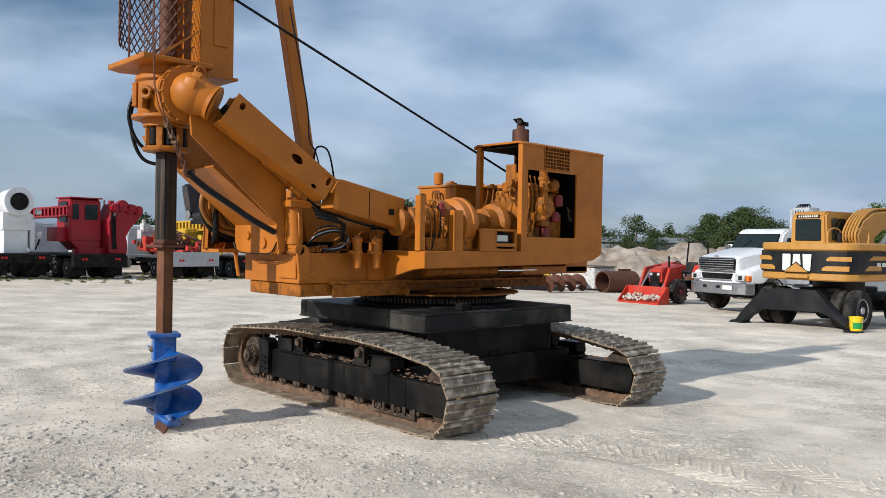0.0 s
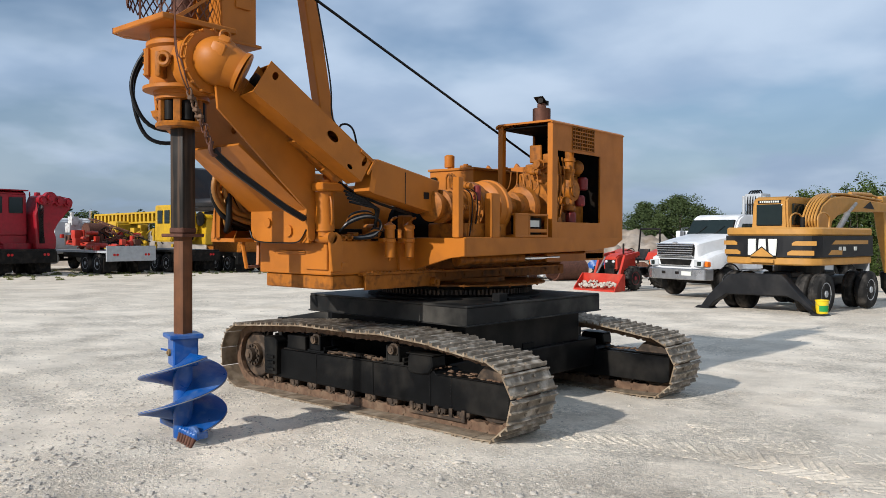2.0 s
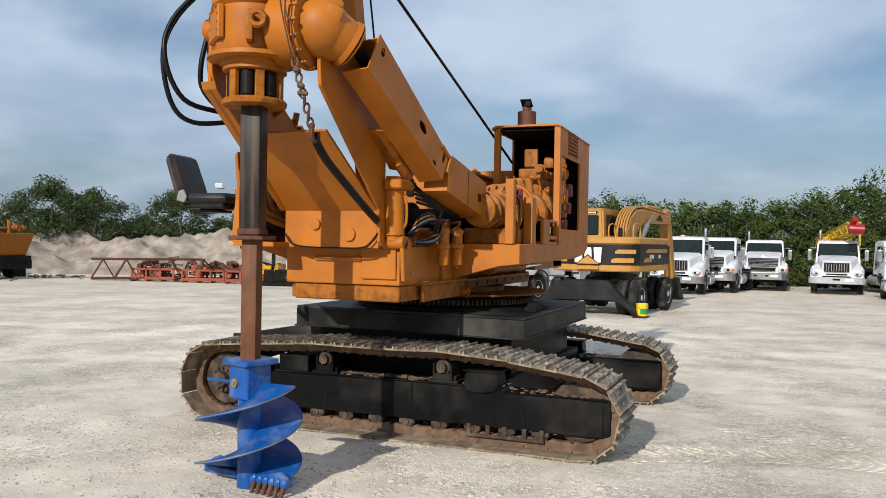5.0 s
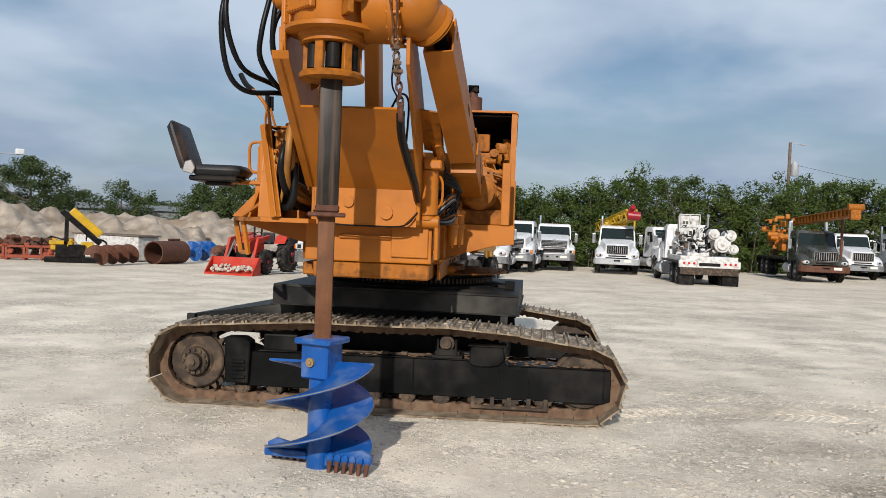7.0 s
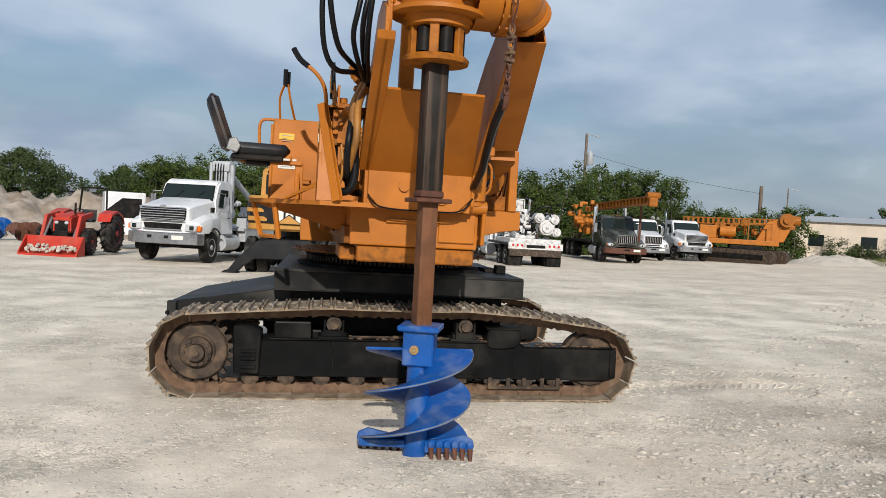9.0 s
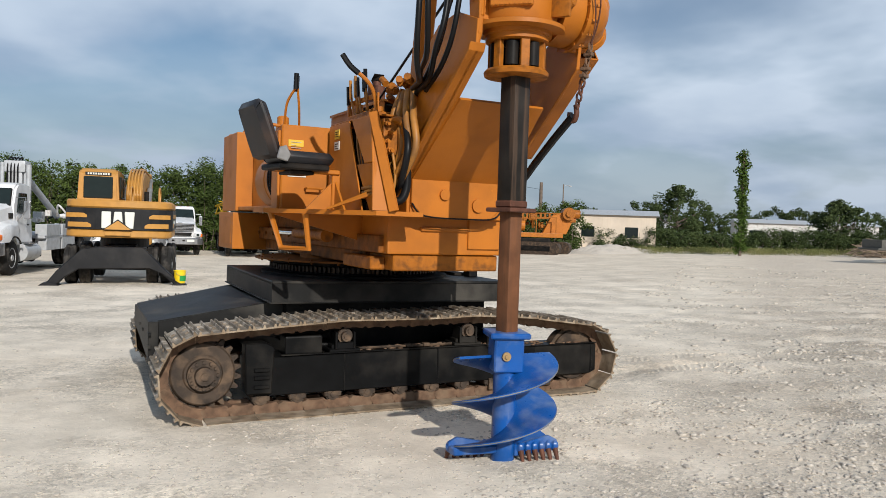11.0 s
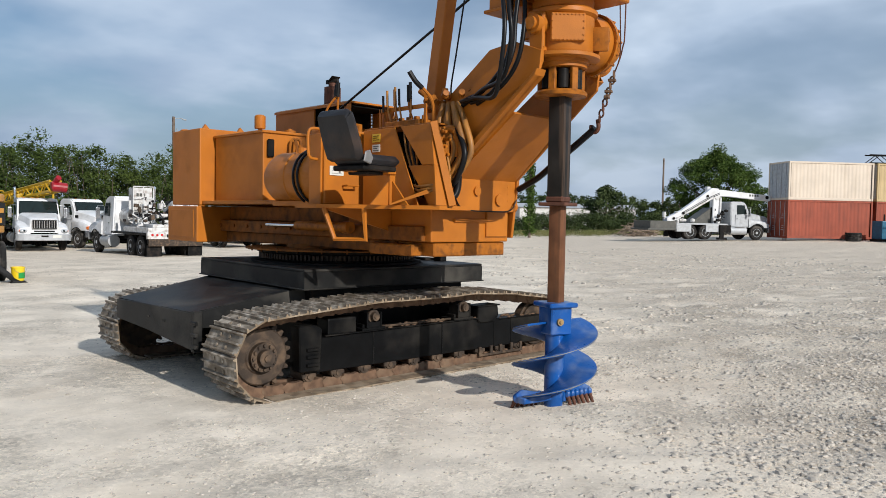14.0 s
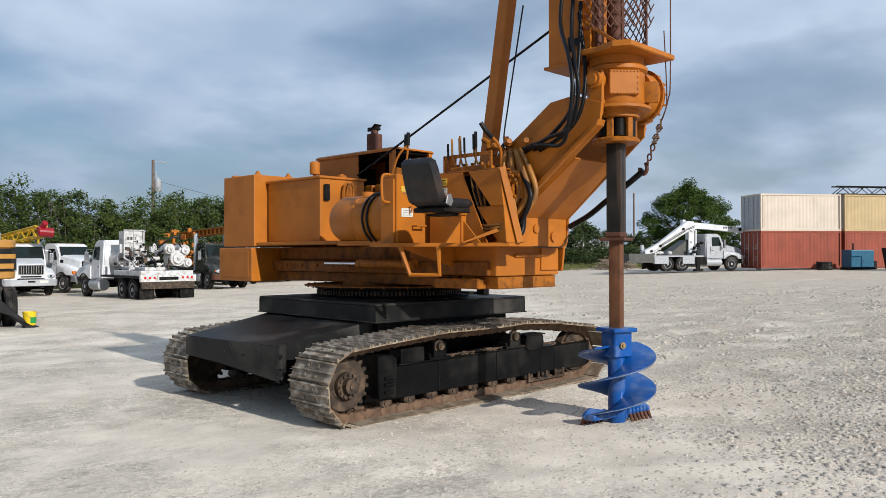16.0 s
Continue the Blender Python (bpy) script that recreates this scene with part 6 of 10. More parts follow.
tube(bm, [(0.28, -3.17, 2.29), (0.27, -3.0, 2.17), (0.29, -2.75, 2.02), (0.31, -2.55, 1.90), (0.31, -2.33, 1.80)], 0.028, 8)
part("tag_hose", bm, "hose", RIG)
# hydraulic hoses at the head
bm = B()
hose_sets = (
    [(-0.50, -2.85, 3.9), (-0.62, -2.90, 3.5), (-0.80, -3.11, 3.15), (-0.86, -3.19, 2.88), (-0.84, -3.13, 2.56), (-0.76, -3.0, 2.44), (-0.62, -2.70, 2.48), (-0.55, -2.45, 2.48)],
    [(-0.48, -2.95, 3.9), (-0.60, -3.0, 3.45), (-0.80, -3.17, 3.10), (-0.82, -3.22, 2.84), (-0.76, -3.10, 2.58), (-0.66, -2.80, 2.53), (-0.56, -2.6, 2.50), (-0.5, -2.4, 2.45)],
    [(-0.46, -3.0, 3.7), (-0.54, -3.04, 3.3), (-0.60, -3.06, 3.02), (-0.64, -3.08, 2.80), (-0.66, -3.02, 2.64), (-0.60, -2.82, 2.50), (-0.54, -2.55, 2.46)],
    [(-0.49, -2.9, 3.4), (-0.52, -2.95, 3.05), (-0.58, -3.0, 2.88), (-0.60, -2.95, 2.70), (-0.56, -2.7, 2.54), (-0.50, -2.45, 2.50), (-0.45, -2.0, 2.40)],
    [(-0.49, -3.0, 3.6), (-0.50, -3.06, 3.2), (-0.55, -3.10, 2.95), (-0.57, -3.06, 2.72), (-0.56, -2.9, 2.56), (-0.52, -2.6, 2.45)],
)
for pts in hose_sets:
    bm = B()
    tube(bm, pts, 0.0175, 8)
    part("hydraulic_hose", bm, "hose", RIG, smooth=60)
bm = B()
cyl(bm, (-0.53, -3.0, 3.34), (-0.50, -3.0, 3.34), 0.035, seg=14)
part("hose_clamp", bm, "hose", RIG)
for k in range(6):
    bm = B()
    u, w = 0.055 * k, 0.03 * (k % 2)
    tube(bm, [(-0.50 - w, -2.36 + u * 0.5, 2.48), (-0.57 - w, -2.52 + u, 2.30), (-0.58 - w, -2.60 + u, 2.07), (-0.61 - w, -2.48 + u, 1.88), (-0.60 - w, -2.29 + u * 0.6, 1.79 + 0.02 * k), (-0.50, -2.05, 1.74)], 0.025, 8)
    part("hydraulic_hose", bm, "tan_hose", RIG, smooth=60)
bm = B()
tube(bm, [(-0.60, -2.46, 2.26), (-0.63, -2.58, 2.05), (-0.63, -2.50, 1.86), (-0.61, -2.36, 1.77), (-0.57, -2.16, 1.71), (-0.42, -2.05, 1.70)], 0.024, 9)
part("hydraulic_hose", bm, "hose", RIG, smooth=60)
bm = B()
for k in range(14):
    p = Vector((-0.52 + random.uniform(-0.08, 0.05), -2.32 + random.uniform(-0.25, 0.3), 2.50 + random.uniform(-0.06, 0.07)))
    cyl(bm, p, p + Vector((random.uniform(-0.08, 0.08), random.uniform(-0.08, 0.08), random.uniform(-0.03, 0.06))), 0.026, seg=8)
parts("hose_fitting", "hose_fitting", bm, "orange_dirty", RIG)

# kelly bar and auger
KM = Matrix.Translation((KX, KY, 0)) @ Matrix.Rotation(radians(12), 4, "Z")
bm = B()
box(bm, -0.068, 0.068, -0.068, 0.068, 1.70, 2.56, 0.016, KM)
kelly = part("kelly_bar", bm, "kelly", RIG, "square kelly bar, dark greasy above and rusty below", smooth=40)
bm = B()
box(bm, -0.115, 0.115, -0.115, 0.115, 1.645, 1.672, 0.006, KM)
box(bm, -0.075, 0.075, -0.075, 0.075, 1.672, 1.72, 0.01, KM)
part("collar", bm, "rust", kelly)
bm = B()
box(bm, -0.052, 0.052, -0.052, 0.052, 0.80, 1.66, 0.014, KM)
part("inner_bar", bm, "rust_bar", kelly, smooth=40)
AM = Matrix.Translation((KX, KY, 0))
bm = B()
AB = AM @ Matrix.Rotation(radians(-18), 4, "Z")
box(bm, -0.095, 0.095, -0.095, 0.095, 0.64, 0.862, 0.010, AB)
box(bm, -0.128, 0.128, -0.128, 0.128, 0.855, 0.892, 0.008, AB)
cyl(bm, AM @ Vector((0, 0, 0.02)), AM @ Vector((0, 0, 0.66)), 0.075, seg=24)
auger = part("auger", bm, "blue", RIG, "blue earth auger with worn cutting edges", smooth=35)
bm = B()
cyl(bm, AB @ Vector((-0.02, -0.095, 0.745)), AB @ Vector((-0.02, -0.112, 0.745)), 0.028, seg=16)
cyl(bm, AB @ Vector((-0.02, -0.11, 0.745)), AB @ Vector((-0.02, -0.122, 0.745)), 0.014, seg=6)
part("bolt", bm, "brass", auger)


def flight(name, a0, a1, z_at, r0, r1, thick, mat, parent, n=64):
    bm = B()
    rows = []
    for k in range(n + 1):
        a = a0 + (a1 - a0) * k / n
        z = z_at(a)
        c, s = math.cos(a), math.sin(a)
        rows.append([bm.verts.new((KX + r * c, KY + r * s, z + dz)) for r, dz in ((r0, 0), (r1, 0), (r1, thick), (r0, thick))])
    for a, b in zip(rows, rows[1:]):
        for k in range(4):
            bm.faces.new((a[k], b[k], b[(k + 1) % 4], a[(k + 1) % 4]))
    bm.faces.new(rows[0])
    bm.faces.new(rows[-1][::-1])
    bmesh.ops.recalc_face_normals(bm, faces=bm.faces[:])
    return part(name, bm, mat, parent, smooth=35)


def helix(a):
    return 0.165 + 0.55 * a / (2 * math.pi)


# two flights, half a turn apart
for start in (radians(172), radians(352)):
    f1 = flight("flighting", start, start + radians(368), lambda a: helix(a - start), 0.07, 0.332, 0.016, "blue", auger, 90)
    flight("worn_edge", start, start + radians(368), lambda a: helix(a - start) + 0.005, 0.331, 0.335, 0.006, "bare", f1, 90)
# two cutting arms with teeth
for a in (radians(172), radians(352)):
    m = AM @ Matrix.Rotation(a, 4, "Z")
    bm = B()
    prism(bm, [(0.06, -0.05), (0.345, -0.05), (0.36, 0.0), (0.345, 0.05), (0.06, 0.05)], "z", 0.125, 0.175, 0.008, m)
    prism(bm, [(0.06, 0.10), (0.35, 0.12), (0.36, 0.19), (0.30, 0.22), (0.06, 0.17)], "y", -0.055, -0.025, 0.005, m)
    for k in range(6):
        x = 0.10 + 0.048 * k
        ball(bm, m @ Vector((x, -0.055, 0.155)), 0.027, 1, 1, 1.3, 8, 6)
    arm = part("cutting_arm", bm, "blue", auger, smooth=35)
    for k in range(6):
        x = 0.10 + 0.048 * k
        bm = B()
        cyl(bm, m @ Vector((x, -0.055, 0.15)), m @ Vector((x + 0.004, -0.095 - 0.002 * k, 0.062)), 0.021, 0.010, seg=10)
        part("tooth", bm, "rust", arm, smooth=35)
bm = B()
cyl(bm, (KX, KY, -0.01), (KX, KY, 0.04), 0.045, 0.075, seg=16)
part("pilot_bit", bm, "blue", auger, smooth=35)


# ---- vehicles and machines of the yard ----
def wheel_meshes(r=0.50, w=0.28):
    """Meshes of a tyre and its rim; the axle lies along y, the outer face towards -y."""
    def ring(prof, mat, seg=28):
        bm = B()
        rings = [[bm.verts.new((rr * math.cos(6.2832 * k / seg), y, rr * math.sin(6.2832 * k / seg))) for k in range(seg)] for rr, y in prof]
        for a, b in zip(rings, rings[1:]):
            for k in range(seg):
                bm.faces.new((a[k], a[(k + 1) % seg], b[(k + 1) % seg], b[k]))
        bm.faces.new(rings[0][::-1])
        bm.faces.new(rings[-1])
        bmesh.ops.recalc_face_normals(bm, faces=bm.faces[:])
        me = bpy.data.meshes.new("wheel_part")
        bm.to_mesh(me)
        bm.free()
        me.materials.append(M[mat])
        me.shade_smooth()
        me.set_sharp_from_angle(angle=radians(30))
        return me
    h = w / 2
    tyre = ring([(r * 0.56, -h * 0.80), (r * 0.62, -h * 0.98), (r * 0.86, -h), (r * 0.97, -h * 0.82), (r, -h * 0.6), (r, -0.03), (r * 0.97, -0.02), (r * 0.97, 0.02), (r, 0.03),
                 (r, h * 0.6), (r * 0.97, h * 0.82), (r * 0.86, h), (r * 0.6, h * 0.9)], "tyre")
    rim = ring([(0.02, -h * 0.98), (r * 0.16, -h * 0.98), (r * 0.18, -h * 0.7), (r * 0.34, -h * 0.55), (r * 0.36, -h * 0.45), (r * 0.50, -h * 0.5), (r * 0.53, -h * 0.86), (r * 0.57, -h * 0.86), (r * 0.57, h * 0.5)], "light_grey")
    return tyre, rim


TYRE, RIM = wheel_meshes()
BIG_TYRE, BIG_RIM = wheel_meshes(0.66, 0.42)
SMALL_TYRE, SMALL_RIM = wheel_meshes(0.42, 0.26)


def wheel(parent, x, y, r, side, meshes, rim_mat=None):
    """side -1: outer face towards -y."""
    m = Matrix.Translation((x, y, r)) @ Matrix.Rotation(0 if side < 0 else math.pi, 4, "Z")
    w = share("wheel", meshes[0], parent, m)
    rim = meshes[1]
    if rim_mat:
        rim = meshes[1].copy()
        rim.materials.clear()
        rim.materials.append(M[rim_mat])
    share("rim", rim, w, Matrix())
    return w


def at(x, y, yaw, dz=0.0):
    return pose(x, y, gz(x, y) + dz, 0, 0, yaw)


def cab_prism(bm, prof, w0, w1, bevel=0.05):
    """Side outline (x, z) with the width at low and high z, so that the cab narrows upwards."""
    z0, z1 = min(z for _, z in prof), max(z for _, z in prof)
    k = len(prof)
    sides = []
    for s in (-1, 1):
        sides.append([bm.verts.new((x, s * (w0 + (w1 - w0) * (z - z0) / (z1 - z0)), z)) for x, z in prof])
    fs = [bm.faces.new(sides[0]), bm.faces.new(sides[1][::-1])]
    for i in range(k):
        fs.append(bm.faces.new((sides[0][i], sides[1][i], sides[1][(i + 1) % k], sides[0][(i + 1) % k])))
    bmesh.ops.recalc_face_normals(bm, faces=fs)
    bmesh.ops.bevel(bm, geom=list({e for f in fs for e in f.edges}), offset=bevel, segments=2, affect="EDGES")
    return bm


def hood_truck(label, m, paint="white", length=8.2, dual=True, stack=True, sleek=True, chassis="steel_dark", bumper="dull_chrome", rear_detail=True, sleeper=False, roof_lights=True):
    """A bonneted lorry; local +x is forward, the origin lies on the ground under its front bumper."""
    v = thing("truck", label, "truck", m)
    bm = B()
    for y in (-0.42, 0.42):
        box(bm, -length, -0.5, y - 0.05, y + 0.05, 0.72, 0.98, 0.01)
    for x in np.linspace(-length + 0.3, -1.2, 6):
        box(bm, x - 0.05, x + 0.05, -0.40, 0.40, 0.76, 0.92)
    cyl(bm, (-length + 1.4, 0, 0.6), (-3.4, 0, 0.75), 0.06, seg=10)
    box(bm, -1.5, -0.6, -0.35, 0.35, 0.50, 0.80, 0.03)
    cyl(bm, (-1.25, -0.95, 0.5), (-1.25, 0.95, 0.5), 0.07, seg=10)
    part("chassis", bm, chassis, v)
    # bonnet and wings as one tilting shell
    nose_ring = [(0, 1.76), (0.68, 1.76), (0.80, 1.70), (0.85, 1.32), (1.12, 1.27), (1.18, 1.16), (1.18, 0.96)] if sleek else [(0, 1.60), (0.50, 1.60), (0.60, 1.53), (0.66, 1.18), (1.04, 1.13), (1.14, 1.02), (1.15, 0.84)]
    mid_ring = [(0, 1.93), (0.72, 1.92), (0.84, 1.84), (0.89, 1.52), (1.14, 1.45), (1.21, 1.34), (1.21, 0.96)] if sleek else [(0, 1.77), (0.62, 1.76), (0.72, 1.68), (0.77, 1.40), (1.10, 1.33), (1.18, 1.22), (1.18, 0.86)]
    cowl_ring = [(0, 2.08), (0.80, 2.07), (0.92, 1.98), (0.97, 1.62), (1.04, 1.52), (1.08, 1.42), (1.08, 0.86)] if sleek else [(0, 1.90), (0.80, 1.89), (0.92, 1.80), (0.96, 1.52), (1.03, 1.42), (1.07, 1.32), (1.07, 0.84)]
    bm = B()
    shell = []
    for x in (-0.10, -0.16, -0.28, -0.45, -0.66, -0.80, -0.95, -1.10, -1.25, -1.40, -1.55, -1.70, -1.84):
        f = (-0.10 - x) / 1.74
        r0, r1, g = (nose_ring, mid_ring, f * 2) if f < 0.5 else (mid_ring, cowl_ring, f * 2 - 1)
        half = [(p[0] + (q[0] - p[0]) * g, p[1] + (q[1] - p[1]) * g) for p, q in zip(r0, r1)]
        reach = 0.60 ** 2 - (x + 1.25) ** 2
        low = max(half[-1][1], 0.50 + math.sqrt(reach)) if reach > 0 else half[-1][1]
        half[-1] = (half[-1][0], low)
        half += [(0.64, low), (0.60, 0.90)]
        bow = 0.26 * max(0.0, 1 - f * 3.0)      # the front is rounded in plan
        if f == 0:
            half = [(y * 0.97, z - (0.03 if 0 < k < 3 else 0.0)) for k, (y, z) in enumerate(half)]
        ring = [Vector((x - bow * (abs(y) / 1.2) ** 2.6, y, z)) for y, z in half[1:]]
        ring = [Vector((p.x, -p.y, p.z)) for p in reversed(ring)] + [Vector((x, 0, half[0][1]))] + ring
        shell.append([bm.verts.new(p) for p in ring])
    n = len(shell[0])
    for p, q in zip(shell, shell[1:]):
        for k in range(n):
            bm.faces.new((p[k], q[k], q[(k + 1) % n], p[(k + 1) % n]))
    bm.faces.new(shell[0][::-1])
    bm.faces.new(shell[-1])
    bmesh.ops.recalc_face_normals(bm, faces=bm.faces[:])
    hood = part("bonnet", bm, paint, v, smooth=38)
    for s in (-1, 1):
        bm = B()
        tube(bm, [(-1.25 + 0.61 * math.cos(t), s * 1.19, 0.50 + 0.61 * math.sin(t)) for t in np.linspace(0.72, 2.42, 9)], 0.024, 6, 0)
        part("wheel_arch", bm, "rubber", hood)
        if sleek:
            bm = B()
            for k in range(3):
                prism(bm, [(-1.52 - 0.09 * k, 1.62), (-1.47 - 0.09 * k, 1.62), (-1.50 - 0.09 * k, 1.78), (-1.55 - 0.09 * k, 1.78)], "y", s * 0.90, s * 0.965)
            part("vent", bm, "steel_dark", hood)
    bm = B()
    if sleek:
        prism(bm, [(-0.70, 1.70), (0.70, 1.70), (0.74, 1.62), (0.70, 1.34), (-0.70, 1.34), (-0.74, 1.62)], "x", -0.17, -0.085, 0.015)
        prism(bm, [(-0.62, 1.24), (0.62, 1.24), (0.56, 1.06), (-0.56, 1.06)], "x", -0.17, -0.088, 0.012)
    else:
        prism(bm, [(-0.50, 1.52), (0.50, 1.52), (0.54, 1.46), (0.52, 1.10), (-0.52, 1.10), (-0.54, 1.46)], "x", -0.17, -0.085, 0.015)
        box(bm, -0.15, -0.088, -0.46, 0.46, 0.95, 1.01, 0.01)
    gr = part("grille", bm, "steel_dark", v)
    for k in range(5 if sleek else 9):
        bm = B()
        if sleek:
            z = 1.375 + k * 0.073
            hw = 0.70 + 0.008 * k
            prism(bm, [(-hw, z - 0.013), (hw, z - 0.013), (hw, z + 0.013), (-hw, z + 0.013)], "x", -0.088, -0.058, 0.005)
        else:
            y = -0.44 + 0.11 * k
            box(bm, -0.088, -0.068, y - 0.016, y + 0.016, 1.13, 1.49, 0.004)
        part("slat", bm, "chrome", gr)
    bm = B()
    if sleek:
        for q0, q1 in (((-0.75, 1.72), (0.75, 1.72)), ((-0.72, 1.33), (0.72, 1.33)), ((-0.62, 1.05), (0.62, 1.05))):
            cyl(bm, (-0.085, q0[0], q0[1]), (-0.085, q1[0], q1[1]), 0.020, seg=6)
        ball(bm, (-0.10, 0, 1.77), 0.05, 0.5, 2.2, 0.5, 10, 6)
    else:
        for q0, q1 in (((-0.54, 1.53), (0.54, 1.53)), ((-0.53, 1.09), (0.53, 1.09)), ((-0.54, 1.10), (-0.54, 1.52)), ((0.54, 1.10), (0.54, 1.52))):
            cyl(bm, (-0.088, q0[0], q0[1]), (-0.088, q1[0], q1[1]), 0.018, seg=6)
    part("grille_surround", bm, "chrome", gr)
    bm = B()
    z0, z1 = (0.60, 0.95) if sleek else (0.52, 0.84)
    rim = [(0.02, 0.0), (0.0, 0.55), (-0.05, 0.90), (-0.17, 1.13), (-0.34, 1.22), (-0.46, 1.22), (-0.46, 1.0), (-0.18, 0.9), (-0.14, 0.0)]
    prism(bm, [(x, -y) for x, y in rim[::-1]] + rim[1:-1], "z", z0, z1, 0.02)
    bp = part("bumper", bm, bumper, v)
    bm = B()
    box(bm, -0.012, 0.008, 0.36, 0.74, z0 + 0.14, z0 + 0.27)
    part("plate", bm, "label_white", bp)
    for y in (-0.42, 0.12) if sleek else (-0.16,):
        bm = B()
        box(bm, 0.004, 0.024, y, y + (0.14 if sleek else 0.32), z0 + 0.17, z0 + 0.26, 0.02)
        part("tow_hole", bm, "steel_dark", bp)
    for s in (-1, 1):
        bm = B()
        if sleek:
            prism(bm, [(s * 0.70, 1.02), (s * 1.06, 1.01), (s * 1.10, 1.20), (s * 0.72, 1.23)], "x", -0.26, -0.132, 0.02)
        else:
            ball(bm, (-0.20, s * 0.90, 1.00), 0.13, 0.72, 1.35, 0.78, 14, 9)
        hl = part("headlight", bm, "lens", v, smooth=40)
        bm = B()
        if sleek:
            prism(bm, [(s * 1.06, 1.02), (s * 1.175, 1.02), (s * 1.175, 1.18), (s * 1.08, 1.20)], "x", -0.46, -0.21, 0.02)
        else:
            ball(bm, (-0.25, s * 1.05, 1.0), 0.06, 0.8, 0.9, 0.9, 10, 6)
        part("indicator", bm, "amber", hl)
        bm = B()
        if sleek:
            box(bm, -0.135, -0.122, s * 0.86, s * 1.0, 1.05, 1.18, 0.01)
        else:
            ball(bm, (-0.125, s * 0.88, 1.0), 0.055, 0.5, 1.1, 0.9, 10, 6)
        part("reflector", bm, "glass", hl)
    # cab
    back = -3.9 if sleeper else -3.22
    bm = B()
    lift = 0.12 if sleek else 0.0
    cab_prism(bm, [(-1.72, 0.86), (-1.72, 1.78 + lift * 1.6), (-2.02, 2.50 + lift * 0.3), (-2.26, 2.62 + lift * 0.5), (back + 0.12, 2.62 + lift * 0.5), (back, 2.5 + lift * 0.5), (back, 0.86)], 1.02, 0.92, 0.06)
    cab = part("cab", bm, paint, v, smooth=40)
    bm = B()
    a, b = Vector((-1.73, 0, 1.82 + lift * 1.6)), Vector((-1.995, 0, 2.44 + lift * 0.4))
    plate_quad(bm, (a.x + 0.02, -0.87, a.z), (a.x + 0.02, 0.87, a.z), (b.x + 0.02, 0.82, b.z), (b.x + 0.02, -0.82, b.z), 0.03)
    ws = part("windscreen", bm, "glass", cab)
    bm = B()
    for q0, q1 in (((a.x + 0.03, -0.88, a.z), (a.x + 0.03, 0.88, a.z)), ((b.x + 0.03, -0.83, b.z), (b.x + 0.03, 0.83, b.z)), ((a.x + 0.03, -0.88, a.z), (b.x + 0.03, -0.83, b.z)), ((a.x + 0.03, 0.88, a.z), (b.x + 0.03, 0.83, b.z))):
        cyl(bm, q0, q1, 0.022, seg=6)
    for y in (-0.45, 0.25):
        cyl(bm, (a.x + 0.06, y, a.z + 0.02), (a.x * 0.4 + b.x * 0.6 + 0.075, y + 0.3, a.z * 0.4 + b.z * 0.6), 0.010, seg=5)
    part("window_seal", bm, "rubber", ws)
    for s in (-1, 1):
        bm = B()
        prism(bm, [(-1.98, 1.80), (-2.18, 2.38), (-2.72, 2.38), (-2.72, 1.74)], "y", s * 0.945, s * 0.995, 0.006)
        part("side_window", bm, "glass", cab)
        bm = B()
        tube(bm, [(-1.9, s * 0.98, 2.25), (-1.85, s * 1.25, 2.24), (-1.88, s * 1.27, 1.9), (-1.9, s * 1.02, 1.55)], 0.012, 6, 0)
        box(bm, -2.00, -1.90, s * 1.18, s * 1.36, 1.62, 2.14, 0.02)
        part("mirror", bm, "dull_chrome", cab)
        bm = B()
        prism(bm, [(-1.86, 0.95), (-1.86, 1.70), (-2.05, 1.74), (-2.86, 1.74), (-2.86, 0.95)], "y", s * 1.006, s * 1.022, 0.004)
        dr = part("door", bm, paint, cab)
        bm = B()
        box(bm, -2.80, -2.66, s * 1.02, s * 1.045, 1.42, 1.46, 0.006)
        part("handle", bm, "steel_dark", dr)
        bm = B()
        cyl(bm, (-2.1, s * 0.98, 0.62), (-3.3, s * 0.98, 0.62), 0.27, seg=22)
        tk = part("fuel_tank", bm, "light_grey", v, smooth=30)
        bm = B()
        box(bm, -2.2, -2.9, s * 0.92, s * 1.22, 0.87, 0.90)
        part("step", bm, "chrome", tk)
    if roof_lights:
        for y in (-0.6, -0.2, 0.0, 0.2, 0.6):
            bm = B()
            ball(bm, (-2.25, y, 2.63 + lift * 0.4), 0.026, 1, 1.2, 0.6, 8, 5)
            part("marker_light", bm, "amber", cab)
    if stack:
        bm = B()
        tube(bm, [(back - 0.12, -0.85, 0.9), (back - 0.12, -0.85, 2.9), (back - 0.20, -0.85, 3.12)], 0.065, 10)
        part("exhaust_pipe", bm, "chrome", v, smooth=40)
    for s in (-1, 1):
        wheel(v, -1.25, s * 1.0, 0.50, s, (TYRE, RIM))
        for x in ((-length + 1.1, -length + 2.25) if dual else (-length + 1.6,)):
            for yo in (0.98, 0.68):
                wheel(v, x, s * yo, 0.50, s, (TYRE, RIM))
    if rear_detail:
        for s in (-1, 1):
            bm = B()
            prism(bm, [(s * 0.52, 0.16), (s * 1.16, 0.12), (s * 1.16, 0.80), (s * 0.52, 0.80)], "x", -length + 0.36, -length + 0.385)
            part("mud_flap", bm, "rubber", v)
            bm = B()
            cyl(bm, (-length - 0.03, s * 0.85, 0.92), (-length + 0.02, s * 0.85, 0.92), 0.06, seg=12)
            cyl(bm, (-length - 0.03, s * 0.70, 0.92), (-length + 0.02, s * 0.70, 0.92), 0.06, seg=12)
            part("tail_light", bm, "red_lens", v)
    return v, length, back


